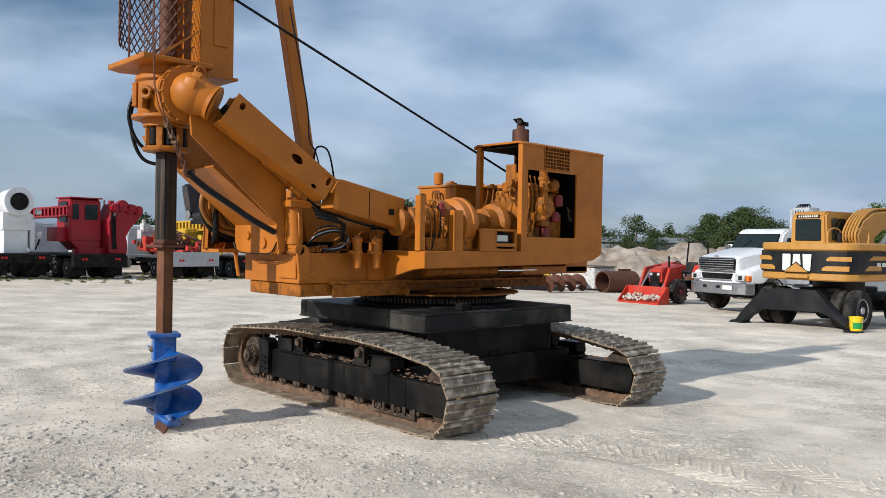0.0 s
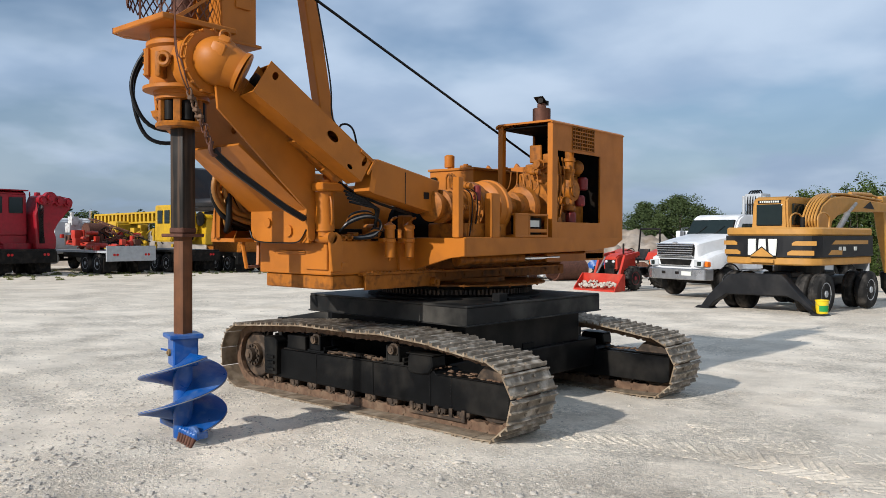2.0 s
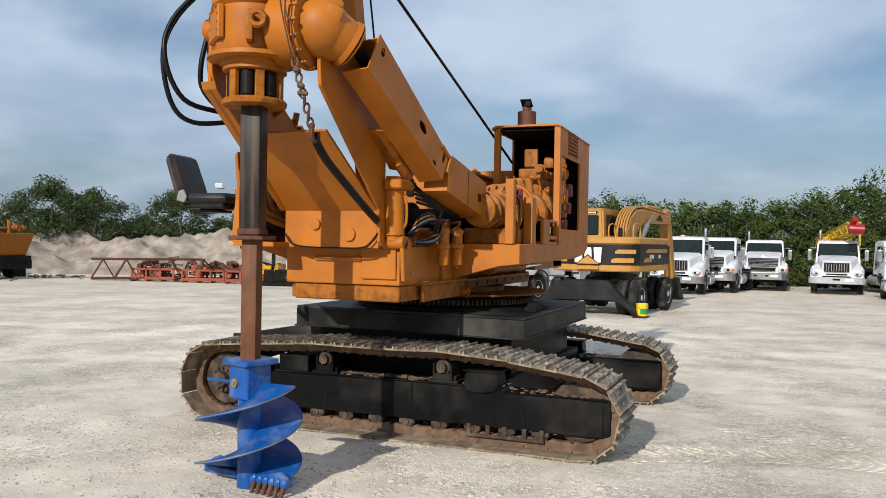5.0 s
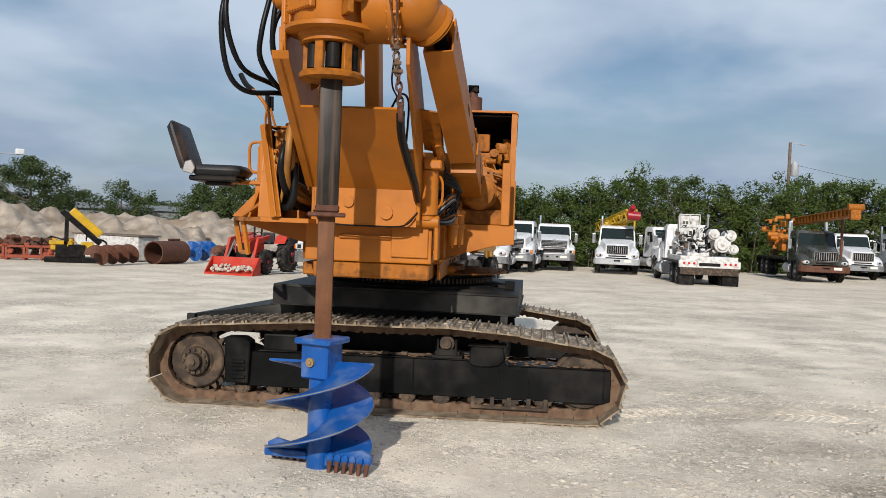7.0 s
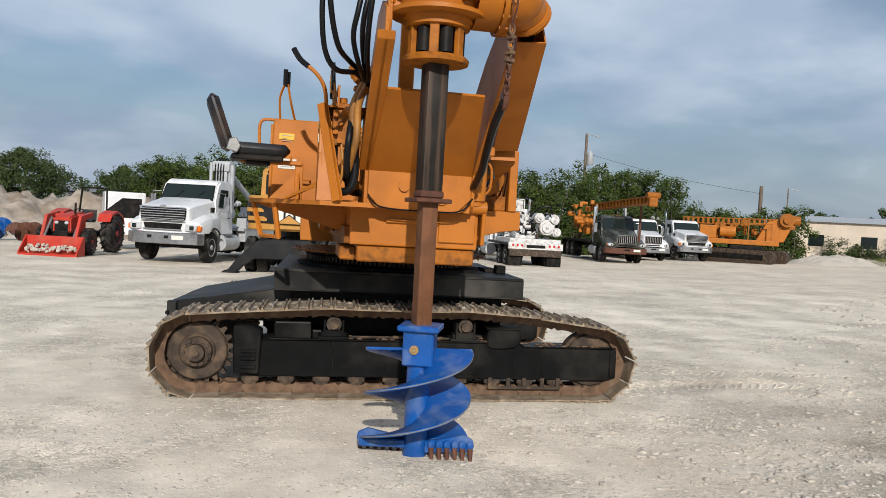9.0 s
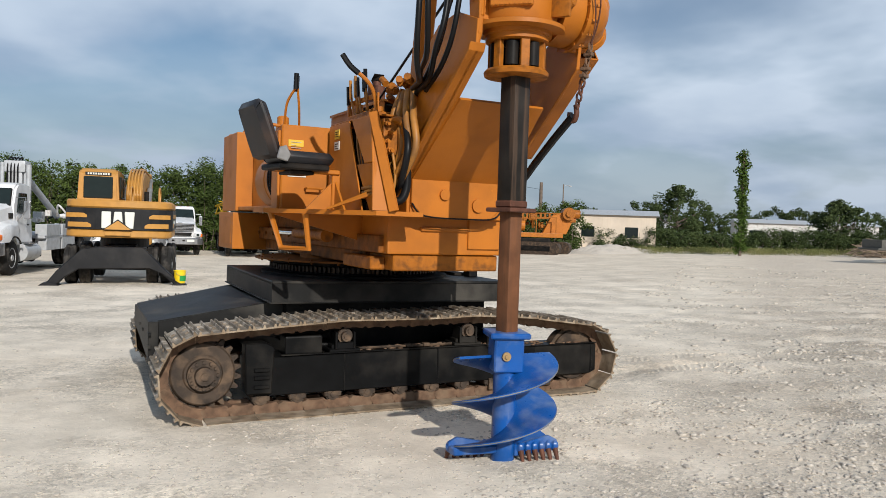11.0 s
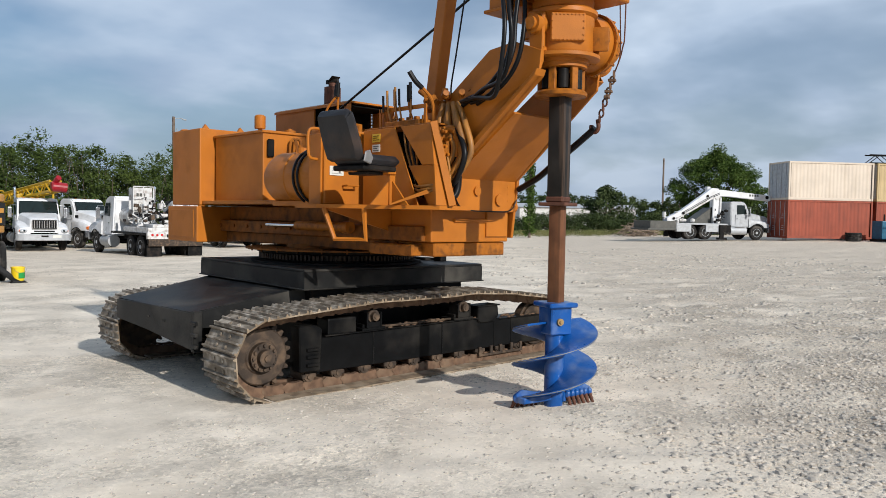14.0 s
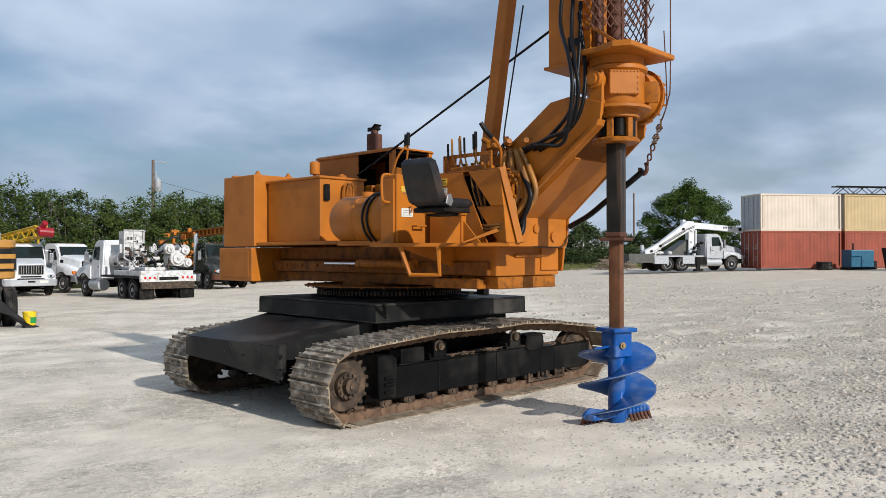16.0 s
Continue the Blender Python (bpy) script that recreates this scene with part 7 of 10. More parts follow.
def deck(v, x0, x1, mat, z=1.0, rail=False):
    bm = B()
    box(bm, x0, x1, -1.2, 1.2, z, z + 0.10, 0.01)
    box(bm, x0, x0 + 0.06, -1.2, 1.2, z - 0.32, z, 0.01)
    d = part("deck", bm, mat, v)
    if rail:
        bm = B()
        for y in np.linspace(-1.15, 1.15, 10):
            box(bm, x0, x0 + 0.04, y - 0.02, y + 0.02, z + 0.1, z + 0.32)
        box(bm, x0, x0 + 0.04, -1.2, 1.2, z + 0.28, z + 0.33)
        part("tail_rail", bm, mat, d)
    return d


def clutter(v, name, mat, x0, x1, y0, y1, z0, z1, n, seed, label="", size=1.0, kinds="bcct"):
    """Machinery: pumps, drums, pipes and boxes bolted together."""
    rng = random.Random(seed)
    for k in range(n):
        bm = B()
        c = Vector((rng.uniform(x0, x1), rng.uniform(y0, y1), rng.uniform(z0, z1)))
        kind = rng.choice(kinds)
        s = rng.uniform(0.08, 0.24) * size
        if kind == "b":
            box(bm, c.x - s, c.x + s, c.y - s * 0.8, c.y + s * 0.8, c.z - s, c.z + s, 0.015)
        elif kind == "c":
            d = Vector(rng.choice([(1, 0, 0), (0, 1, 0), (0, 0, 1)])) * rng.uniform(0.12, 0.35) * size
            cyl(bm, c - d, c + d, s * 0.7, seg=14)
            cyl(bm, c - d * 0.2, c + d * 0.2, s * 0.9, seg=14)
        else:
            tube(bm, [c, c + size * Vector((rng.uniform(-0.5, 0.5), rng.uniform(-0.4, 0.4), rng.uniform(0.1, 0.4))), c + size * Vector((rng.uniform(-0.7, 0.7), rng.uniform(-0.5, 0.5), rng.uniform(-0.3, 0.2)))], 0.035 * (size ** 0.6), 6)
        o = part(name, bm, mat if kind != "t" else rng.choice((mat, "steel_dark")), v, smooth=35)
        if label and k == 0:
            o["label"] = label


def lattice(v, p0, p1, w, h, mat, bays=12, chord=0.05, name="lattice_mast"):
    """A box lattice between two points."""
    p0, p1 = Vector(p0), Vector(p1)
    d = (p1 - p0).normalized()
    s = d.cross(Vector((0, 0, 1))).normalized()
    u = s.cross(d).normalized()
    bm = B()
    def q(t, a, b):
        return p0.lerp(p1, t) + s * a * w / 2 + u * b * h / 2
    for a in (-1, 1):
        for b in (-1, 1):
            cyl(bm, q(0, a, b), q(1, a, b), chord, seg=5)
    for k in range(bays):
        t0, t1 = k / bays, (k + 1) / bays
        if k % 2:
            t0, t1 = t1, t0
        for a in (-1, 1):
            cyl(bm, q(t0, a, -1), q(t1, a, 1), chord * 0.6, seg=4)
        for b in (-1, 1):
            cyl(bm, q(t0, -1, b), q(t1, 1, b), chord * 0.6, seg=4)
    return part(name, bm, mat, v)


def punched_mast(v, p0, p1, w, h, mat, holes=14, name="mast"):
    """A box mast with a row of oval holes shown as recessed dark plates on both webs."""
    p0, p1 = Vector(p0), Vector(p1)
    d = p1 - p0
    m = Matrix.Translation(p0) @ d.to_track_quat("X", "Z").to_matrix().to_4x4()
    L = d.length
    bm = B()
    box(bm, 0, L, -w / 2, w / 2, -h / 2, -h * 0.34, 0.01, m)
    box(bm, 0, L, -w / 2, w / 2, h * 0.34, h / 2, 0.01, m)
    for k in range(holes + 1):
        x = L * k / holes
        box(bm, max(x - L / holes * 0.22, 0), min(x + L / holes * 0.22, L), -w / 2 + 0.01, w / 2 - 0.01, -h * 0.34, h * 0.34, 0, m)
    return part(name, bm, mat, v)


def white_hood_lorries():
    # white bonneted crane lorry beside the excavator
    v, L, back = hood_truck("white bonneted lorry with folded crane behind its cab", at(-5.03, 17.10, -107.5), "white", 9.2, stack=False, bumper="dull_chrome", roof_lights=False)
    deck(v, -L, back - 0.5, "light_grey")
    bm = B()
    box(bm, back - 0.75, back - 0.35, 0.10, 0.55, 1.0, 3.35, 0.03)
    box(bm, back - 0.85, back - 0.30, 0.02, 0.66, 3.05, 3.42, 0.06)
    cyl(bm, (back - 0.35, 0.75, 1.9), (back - 0.35, 0.75, 3.3), 0.08, seg=12)
    cyl(bm, (back - 0.30, 0.0, 2.2), (back - 0.30, 0.0, 3.35), 0.06, seg=12)
    box(bm, back - 0.72, back - 0.40, 0.58, 0.72, 1.6, 3.3, 0.03)
    cr = part("folded_crane", bm, "light_grey", v, "grey folded knuckle crane", smooth=30)
    bm = B()
    for k in range(4):
        tube(bm, [(back - 0.33, 0.15 + 0.1 * k, 1.8), (back - 0.30, 0.15 + 0.1 * k, 3.2), (back - 0.5, 0.2 + 0.1 * k, 3.52), (back - 0.75, 0.2 + 0.08 * k, 3.2)], 0.025, 6)
    part("hose", bm, "hose", cr)
    bm = B()
    cyl(bm, (back - 0.9, 0.35, 3.1), (-L + 2.0, 0.5, 1.7), 0.11, seg=12)
    part("boom", bm, "light_grey", cr)
    for s in (-1, 1):
        for x in (-4.6, -6.2):
            bm = B()
            box(bm, x - 0.7, x + 0.7, s * 0.85, s * 1.2, 0.62, 1.45, 0.02)
            part("tool_box", bm, "light_grey", v)
    clutter(v, "winch_gear", "white_dirty", -L + 0.6, -4.6, -0.9, 0.9, 1.2, 2.1, 16, 3)
    # row along the hedge
    v, L, back = hood_truck("white bonneted lorry parked by the hedge", at(3.7, 36.2, -93), "white", 8.0, sleek=True, bumper="dull_chrome")
    deck(v, -L, back - 0.4, "steel_dark")
    v, L, back = hood_truck("white bonneted lorry carrying a yellow drill mast", at(6.9, 34.0, -97), "white", 8.6, sleek=False, bumper="light_grey")
    deck(v, -L, back - 0.4, "steel_dark")
    lattice(v, (-L + 1.0, -1.0, 2.5), (-1.3, 0.7, 3.25), 0.55, 0.5, "yellow", 12, 0.06)
    bm = B()
    box(bm, -1.35, -0.85, 0.45, 0.95, 3.05, 3.45, 0.08)
    cyl(bm, (-0.95, 0.5, 3.2), (-0.95, 1.15, 3.15), 0.24, seg=16)
    cyl(bm, (-1.1, 0.6, 3.35), (-0.7, 0.75, 3.65), 0.14, seg=12)
    part("mast_head", bm, "red", v, "red sheave block")
    bm = B()
    tube(bm, [(back - 0.2, 0.5, 1.2), (back - 0.2, 0.5, 3.0), (back - 0.2, 0.95, 3.0), (back - 0.2, 0.95, 1.2)], 0.06, 8, 0)
    part("mast_rest", bm, "yellow", v)
    clutter(v, "drill_gear", "yellow", -L + 0.4, back - 0.6, -0.9, 0.9, 1.2, 2.9, 30, 5, size=0.8)
    v, L, back = hood_truck("white lorry parked behind a drill truck", at(10.9, 36.4, -76), "white", 8.0, sleek=True, stack=False)
    deck(v, -L, back - 0.4, "steel_dark")
    v, L, back = hood_truck("white snub lorry between two rigs", at(21.1, 37.6, -94), "white", 8.0, sleek=False, stack=False)
    deck(v, -L, back - 0.4, "steel_dark")
    v, L, back = hood_truck("white bonneted lorry with a dark front and crane", at(24.95, 39.2, -93), "white", 8.6, sleek=True, bumper="dull_chrome")
    deck(v, -L, back - 0.4, "white_dirty")
    lattice(v, (-4.0, 0.7, 1.4), (-L - 0.5, 0.7, 3.0), 0.4, 0.4, "light_grey", 8, 0.05, "boom")
    clutter(v, "crane_gear", "white_dirty", -L + 0.5, back - 0.5, -0.9, 0.9, 1.2, 3.0, 18, 8)
    # two beyond the excavator
    v, L, back = hood_truck("white square-nosed lorry parked past the excavator", at(-0.1, 28.5, -97), "white", 8.0, sleek=False, stack=False)
    deck(v, -L, back - 0.4, "white_dirty")
    clutter(v, "crane_gear", "white_dirty", -L + 0.5, back - 0.5, -0.8, 0.8, 1.2, 2.6, 12, 13)
    v, L, back = hood_truck("white lorry with bright grille past the excavator", at(1.15, 31.9, -100), "white", 8.0, sleek=True)
    deck(v, -L, back - 0.4, "steel_dark")
    clutter(v, "crane_gear", "light_grey", -L + 0.5, back - 0.5, -0.8, 0.8, 1.2, 2.6, 12, 14)


def drill_truck_rear():
    v, L, back = hood_truck("white drill truck seen from its worn tail", at(9.3 + 8.0 * math.cos(radians(88)), 24.6 + 8.0 * math.sin(radians(88)), 88), "white", 8.0, sleek=True)
    deck(v, -L, back - 0.3, "steel_dark")
    bm = B()
    box(bm, -L - 0.04, -L + 0.10, -1.22, 1.22, 0.86, 1.14, 0.015)
    tb = part("tail_board", bm, "white_dirty", v)
    bm = B()
    box(bm, -L - 0.06, -L - 0.03, -0.42, 0.42, 0.93, 1.06, 0.01)
    part("slot", bm, "steel_dark", tb)
    bm = B()
    box(bm, -L - 0.03, -L + 0.08, -1.16, 1.16, 0.56, 0.855, 0.015)
    part("tow_beam", bm, "grease", tb)
    for y in (-0.88, 0.88):
        bm = B()
        box(bm, -L + 0.10, -L + 0.125, y - 0.32, y + 0.32, 0.14, 0.60, 0.004)
        part("mud_flap", bm, "rubber", tb)
    for s in (-1, 1):
        for k in range(3):
            bm = B()
            cyl(bm, (-L - 0.06, s * (0.62 + 0.2 * k), 1.03), (-L - 0.03, s * (0.62 + 0.2 * k), 1.03), 0.05, seg=12)
            part("tail_lamp", bm, "red_lens", tb)
    bm = B()
    box(bm, -5.05, -4.35, -0.10, 0.70, 2.05, 3.05, 0.03)
    tank = part("water_tank", bm, "white_dirty", v, "square white tank in a cage")
    bm = B()
    for y in (-0.14, 0.30, 0.74):
        box(bm, -5.10, -5.06, y - 0.02, y + 0.02, 1.2, 3.12)
    for z in (2.0, 2.55, 3.10):
        box(bm, -5.10, -5.06, -0.15, 0.75, z - 0.02, z + 0.02)
    parts("cage", "cage_bar", bm, "white_dirty", tank)
    bm = B()
    for k in range(3):
        box(bm, -5.062, -5.052, 0.50 - 0.14 * k, 0.60 - 0.14 * k, 2.66, 2.80)
    part("print_bar", bm, "grey", tank)
    bm = B()
    cyl(bm, (-4.25, 0.35, 1.80), (-3.2, 0.35, 1.80), 0.38, seg=24)
    cyl(bm, (-4.30, 0.35, 1.80), (-4.25, 0.35, 1.80), 0.28, seg=24)
    part("air_receiver", bm, "white_dirty", v, smooth=30)
    for y, z, r in ((-0.55, 1.85, 0.34), (-0.20, 2.25, 0.22), (-0.85, 2.2, 0.24), (-1.0, 1.65, 0.2)):
        bm = B()
        cyl(bm, (-7.7, y, z), (-7.0, y, z), r, seg=22)
        cyl(bm, (-7.8, y, z), (-7.7, y, z), r * 0.7, seg=20)
        cyl(bm, (-7.86, y, z), (-7.8, y, z), r * 0.25, seg=12)
        part("pump", bm, "white_dirty", v, smooth=30)
    for z in (2.1, 2.4):
        bm = B()
        tube(bm, [(-7.6, -0.9, z - 0.2), (-7.7, -0.6, z + 0.35), (-7.6, -0.2, z + 0.25), (-7.4, 0.2, z - 0.1)], 0.035, 7)
        part("hose", bm, "hose", v)
    bm = B()
    box(bm, -L + 0.1, -5.0, -1.15, 1.15, 1.10, 1.32, 0.02)
    box(bm, -L + 0.5, -6.4, -0.2, 0.8, 1.32, 1.46, 0.02)
    part("machine_bed", bm, "white_dirty", v)
    clutter(v, "drill_gear", "white_dirty", -L + 0.4, -5.0, -1.0, 1.0, 1.35, 2.3, 46, 11, "rust-stained white drill machinery", size=0.6)
    clutter(v, "pipe_fitting", "grease", -L + 0.1, -5.0, -1.1, 1.1, 1.2, 2.3, 44, 12, size=0.42)
    clutter(v, "hydraulic_fitting", "steel_dark", -L + 0.0, -4.6, -1.1, 1.1, 1.3, 2.5, 40, 15, size=0.40)


def dark_rig_truck():
    v, L, back = hood_truck("dark weathered truck carrying an orange drill mast", at(16.85, 32.0, -95), "dark_paint", 9.6, sleek=False, bumper="rust", chassis="steel_dark")
    deck(v, -L, back - 0.3, "steel_dark")
    for s in (-1, 1):
        wheel(v, -2.4, s * 1.0, 0.50, s, (TYRE, RIM))
    punched_mast(v, (-L + 1.6, 0.3, 3.15), (1.2, 0.75, 3.5), 0.5, 0.42, "orange_dirty", 18)
    bm = B()
    box(bm, 1.2, 1.50, 0.52, 0.98, 3.15, 3.78, 0.06)
    cyl(bm, (1.4, 0.4, 3.75), (1.4, 1.1, 3.75), 0.16, seg=14)
    part("mast_head", bm, "orange_dirty", v)
    bm = B()
    cyl(bm, (-0.35, 0.75, 0.7), (-0.35, 0.75, 3.2), 0.07, seg=10)
    part("mast_rest", bm, "rust", v)
    clutter(v, "drill_gear", "orange", -L + 0.5, back - 0.4, -1.0, 1.0, 1.3, 2.7, 26, 21, size=0.7)
    clutter(v, "drill_gear", "orange", -8.6, -4.4, -1.2, -0.4, 1.6, 3.4, 34, 23, size=0.9)
    clutter(v, "winch_gear", "rust", -L + 0.5, back - 0.4, -1.0, 1.0, 1.2, 2.2, 10, 22)
    for k in (-1, 1):
        bm = B()
        cyl(bm, (back - 0.2, k * 0.9, 1.0), (back - 0.2, k * 0.9, 3.1), 0.09, seg=12)
        part("exhaust_pipe", bm, "light_grey", v)


def pump_tail_trucks():
    """The group parked with their tails to the walk."""
    # white pump truck with a round head
    def origin(x, y, yaw, L):
        return at(x + L * math.cos(radians(yaw)), y + L * math.sin(radians(yaw)), yaw)
    v, L, back = hood_truck("white drill truck with a round winch head", origin(-30.2, 4.4, 187, 9), "white", 9, sleek=False)
    deck(v, -L, back - 0.3, "steel_dark")
    bm = B()
    cyl(bm, (-L + 0.2, 0.1, 3.35), (-L + 1.3, 0.1, 3.35), 0.62, 0.52, seg=28)
    box(bm, -L + 0.4, -L + 2.2, -0.5, 0.7, 2.1, 2.9, 0.08)
    box(bm, -L + 0.5, -L + 1.8, -0.4, 0.6, 1.1, 2.2, 0.05)
    prism(bm, [(-L + 0.5, 1.2), (-L + 0.5, 2.6), (-L + 3.0, 3.3), (-L + 3.0, 2.7)], "y", -0.7, -0.5, 0.02)
    pm = part("winch_head", bm, "white", v, "white round winch head", smooth=30)
    bm = B()
    cyl(bm, (-L + 0.17, 0.1, 3.35), (-L + 0.22, 0.1, 3.35), 0.38, seg=24)
    part("head_opening", bm, "steel_dark", pm)
    clutter(v, "pump_gear", "white_dirty", -L + 0.2, back - 0.5, -1.0, 0.9, 1.2, 3.2, 44, 31, size=0.75)
    # red crane truck
    v, L, back = hood_truck("red crane truck with white cab and black deck", origin(-29.9, 7.6, 185, 9.5), "white", 9.5, sleek=False, sleeper=True)
    deck(v, -L, back - 0.2, "steel_dark", 1.05)
    bm = B()
    box(bm, -L - 0.02, -L + 0.3, -1.25, 1.25, 0.55, 1.06, 0.02)
    part("tail_beam", bm, "steel_dark", v)
    bm = B()
    cab_prism(bm, [(-L + 1.0, 1.75), (-L + 1.0, 3.58), (-L + 1.15, 3.70), (-L + 2.4, 3.70), (-L + 2.4, 1.75)], 0.74, 0.70, 0.05)
    bmesh.ops.translate(bm, verts=bm.verts[:], vec=(0, 0.28, 0))
    box(bm, -L + 0.95, -L + 2.45, -0.50, 1.06, 3.70, 3.76, 0.02)
    prism(bm, [(-0.46, 1.76), (1.00, 1.76), (0.55, 1.30), (-0.46, 1.30)], "x", -L + 1.05, -L + 2.3, 0.03)
    box(bm, -L + 1.3, -L + 2.4, 1.0, 1.45, 1.7, 2.35, 0.03)
    cc = part("crane_cab", bm, "red", v, "red crane operator cab", smooth=40)
    for x0, x1, y0, y1 in ((-L + 0.975, -L + 0.995, -0.26, 0.34), (-L + 0.975, -L + 0.995, 0.62, 0.90)):
        bm = B()
        box(bm, x0, x1, y0, y1, 2.72, 3.42, 0.02)
        part("window", bm, "glass", cc)
    for s in (-0.46, 1.02):
        bm = B()
        box(bm, -L + 1.3, -L + 2.1, s - 0.02, s + 0.02, 2.6, 3.55, 0.01)
        part("window", bm, "glass", cc)
    bm = B()
    cyl(bm, (-L + 1.4, -0.1, 1.1), (-L + 1.4, -0.1, 1.4), 0.75, seg=24)
    prism(bm, [(-0.62, 1.12), (-0.55, 2.7), (-0.85, 3.50), (-1.25, 3.60), (-2.10, 3.45), (-2.30, 3.28), (-2.25, 3.05), (-1.60, 2.30), (-1.42, 1.95), (-1.52, 1.60), (-1.48, 1.12)], "x", -L + 0.5, -L + 1.7, 0.05)
    part("crane_base", bm, "red", v)
    for y, z, r in ((-0.80, 3.30, 0.20), (-1.15, 3.42, 0.27), (-1.55, 3.30, 0.22), (-1.95, 3.25, 0.20)):
        bm = B()
        cyl(bm, (-L + 0.30, y, z), (-L + 0.55, y, z), r, seg=20)
        cyl(bm, (-L + 0.22, y, z), (-L + 0.30, y, z), r * 0.6, seg=16)
        part("motor", bm, "red", v, smooth=30)
    bm = B()
    for k in range(5):
        tube(bm, [(-L + 0.45, -0.62 - 0.06 * k, 3.2), (-L + 0.30, -0.60 - 0.05 * k, 2.7 + 0.05 * k), (-L + 0.42, -0.70 - 0.04 * k, 2.1), (-L + 0.48, -0.75 - 0.05 * k, 1.4)], 0.022, 6)
    part("hose", bm, "hose", v)
    punched_mast(v, (-L + 1.0, 0.9, 3.1), (-1.5, 1.0, 3.0), 0.5, 0.5, "red", 18)
    clutter(v, "crane_gear", "red", -L + 0.5, -L + 1.6, -1.9, -0.7, 2.9, 3.6, 22, 35, size=0.5, kinds="bcc")
    # flatbed with red drill parts
    v, L, back = hood_truck("white flatbed lorry loaded with red drill parts", origin(-29.2, 11.9, 181, 9), "white", 9, sleek=True)
    deck(v, -L, back - 0.3, "light_grey", 1.0, True)
    bm = B()
    box(bm, -L - 0.02, -L + 0.06, -1.22, 1.22, 0.62, 1.30, 0.015)
    part("tail_board", bm, "light_grey", v)
    clutter(v, "drill_part", "red_orange", -L + 0.4, -4.0, -1.05, 1.05, 1.15, 1.95, 46, 41, "rusty red drill tool", size=1.0)
    clutter(v, "drill_bit", "rust", -L + 0.3, -4.0, -1.0, 1.0, 1.10, 1.75, 26, 47, "rusty drill bit", size=1.1)
    for y in (-0.55, 0.0, 0.5):
        bm = B()
        cyl(bm, (-L + 0.3, y, 1.30), (-4.2, y + 0.2, 1.42), 0.11, seg=14)
        part("drill_rod", bm, "red_orange", v, smooth=30)
    bm = B()
    cyl(bm, (-5.6, -0.5, 2.0), (-5.6, 0.5, 2.0), 0.42, seg=24)
    part("casing", bm, "rust", v, "rusty short casing pipe", smooth=30)
    lattice(v, (-L + 0.3, -0.6, 1.6), (-4.5, -0.3, 2.5), 0.3, 0.3, "rust", 10, 0.03, "drill_frame")
    clutter(v, "pump", "white_dirty", -4.6, -3.8, -0.8, 0.8, 1.5, 2.8, 9, 43)
    # yellow drill truck
    v, L, back = hood_truck("yellow drill truck with cab and long punched mast", origin(-28.9, 15.2, 178, 10), "yellow", 10, sleek=False)
    deck(v, -L, back - 0.3, "steel_dark", 1.05)
    bm = B()
    box(bm, -L - 0.02, -L + 0.3, -1.25, 1.25, 0.60, 1.06, 0.02)
    part("tail_beam", bm, "steel_dark", v)
    bm = B()
    cab_prism(bm, [(-L + 0.9, 1.55), (-L + 0.55, 2.2), (-L + 0.75, 3.25), (-L + 0.95, 3.38), (-L + 2.5, 3.38), (-L + 2.5, 1.55)], 0.68, 0.64, 0.05)
    bmesh.ops.translate(bm, verts=bm.verts[:], vec=(0, 0.3, 0))
    yc = part("drill_cab", bm, "yellow", v, "yellow operator cab", smooth=40)
    bm = B()
    plate_quad(bm, (-L + 0.535, -0.15, 2.32), (-L + 0.535, 0.75, 2.32), (-L + 0.70, 0.75, 3.15), (-L + 0.70, -0.15, 3.15), -0.03)
    part("window", bm, "glass", yc)
    bm = B()
    plate_quad(bm, (-L + 0.83, -0.2, 1.65), (-L + 0.83, 0.8, 1.65), (-L + 0.56, 0.8, 2.12), (-L + 0.56, -0.2, 2.12), -0.03)
    part("lower_window", bm, "glass", yc)
    for x in (-L + 1.25, -L + 1.95):
        bm = B()
        box(bm, x - 0.25, x + 0.25, 0.93, 0.985, 2.45, 3.12, 0.03)
        part("side_window", bm, "glass", yc)
    punched_mast(v, (-L + 1.2, -0.2, 2.85), (1.0, 0.0, 2.75), 0.6, 0.62, "yellow", 22)
    bm = B()
    cyl(bm, (-L - 0.5, -0.75, 3.05), (-L + 0.4, -0.75, 3.05), 0.36, 0.42, seg=20)
    cyl(bm, (-L - 0.65, -0.75, 3.05), (-L - 0.5, -0.75, 3.05), 0.22, seg=16)
    prism(bm, [(-L + 0.2, 1.4), (-L + 1.6, 1.4), (-L + 0.8, 2.9), (-L + 0.0, 2.9)], "y", -0.95, -0.5, 0.03)
    part("rotary_drive", bm, "yellow", v, smooth=30)
    bm = B()
    cyl(bm, (-L + 0.3, -0.35, 2.7), (-L + 0.3, -0.28, 2.7), 0.36, seg=22)
    part("cable_reel", bm, "steel_dark", v)
    clutter(v, "drill_gear", "yellow", -L + 2.6, -4.5, -1.0, 1.0, 1.3, 2.3, 16, 47)
    # orange rig on a black trailer
    t = thing("drill_trailer", "black trailer carrying an orange drill unit", "trailer", origin(-28.3, 18.4, 176, 0))
    bm = B()
    box(bm, 0.0, 6.0, -1.2, 1.2, 0.85, 1.05, 0.02)
    box(bm, -0.02, 0.25, -1.22, 1.22, 0.45, 0.86, 0.02)
    part("deck", bm, "steel_dark", t)
    for s in (-1, 1):
        for x in (1.2, 2.4):
            wheel(t, x, s * 1.0, 0.48, s, (TYRE, RIM))
        bm = B()
        box(bm, 0.30, 0.33, s * 0.5, s * 1.15, 0.08, 0.80)
        part("mud_flap", bm, "rubber", t)
    bm = B()
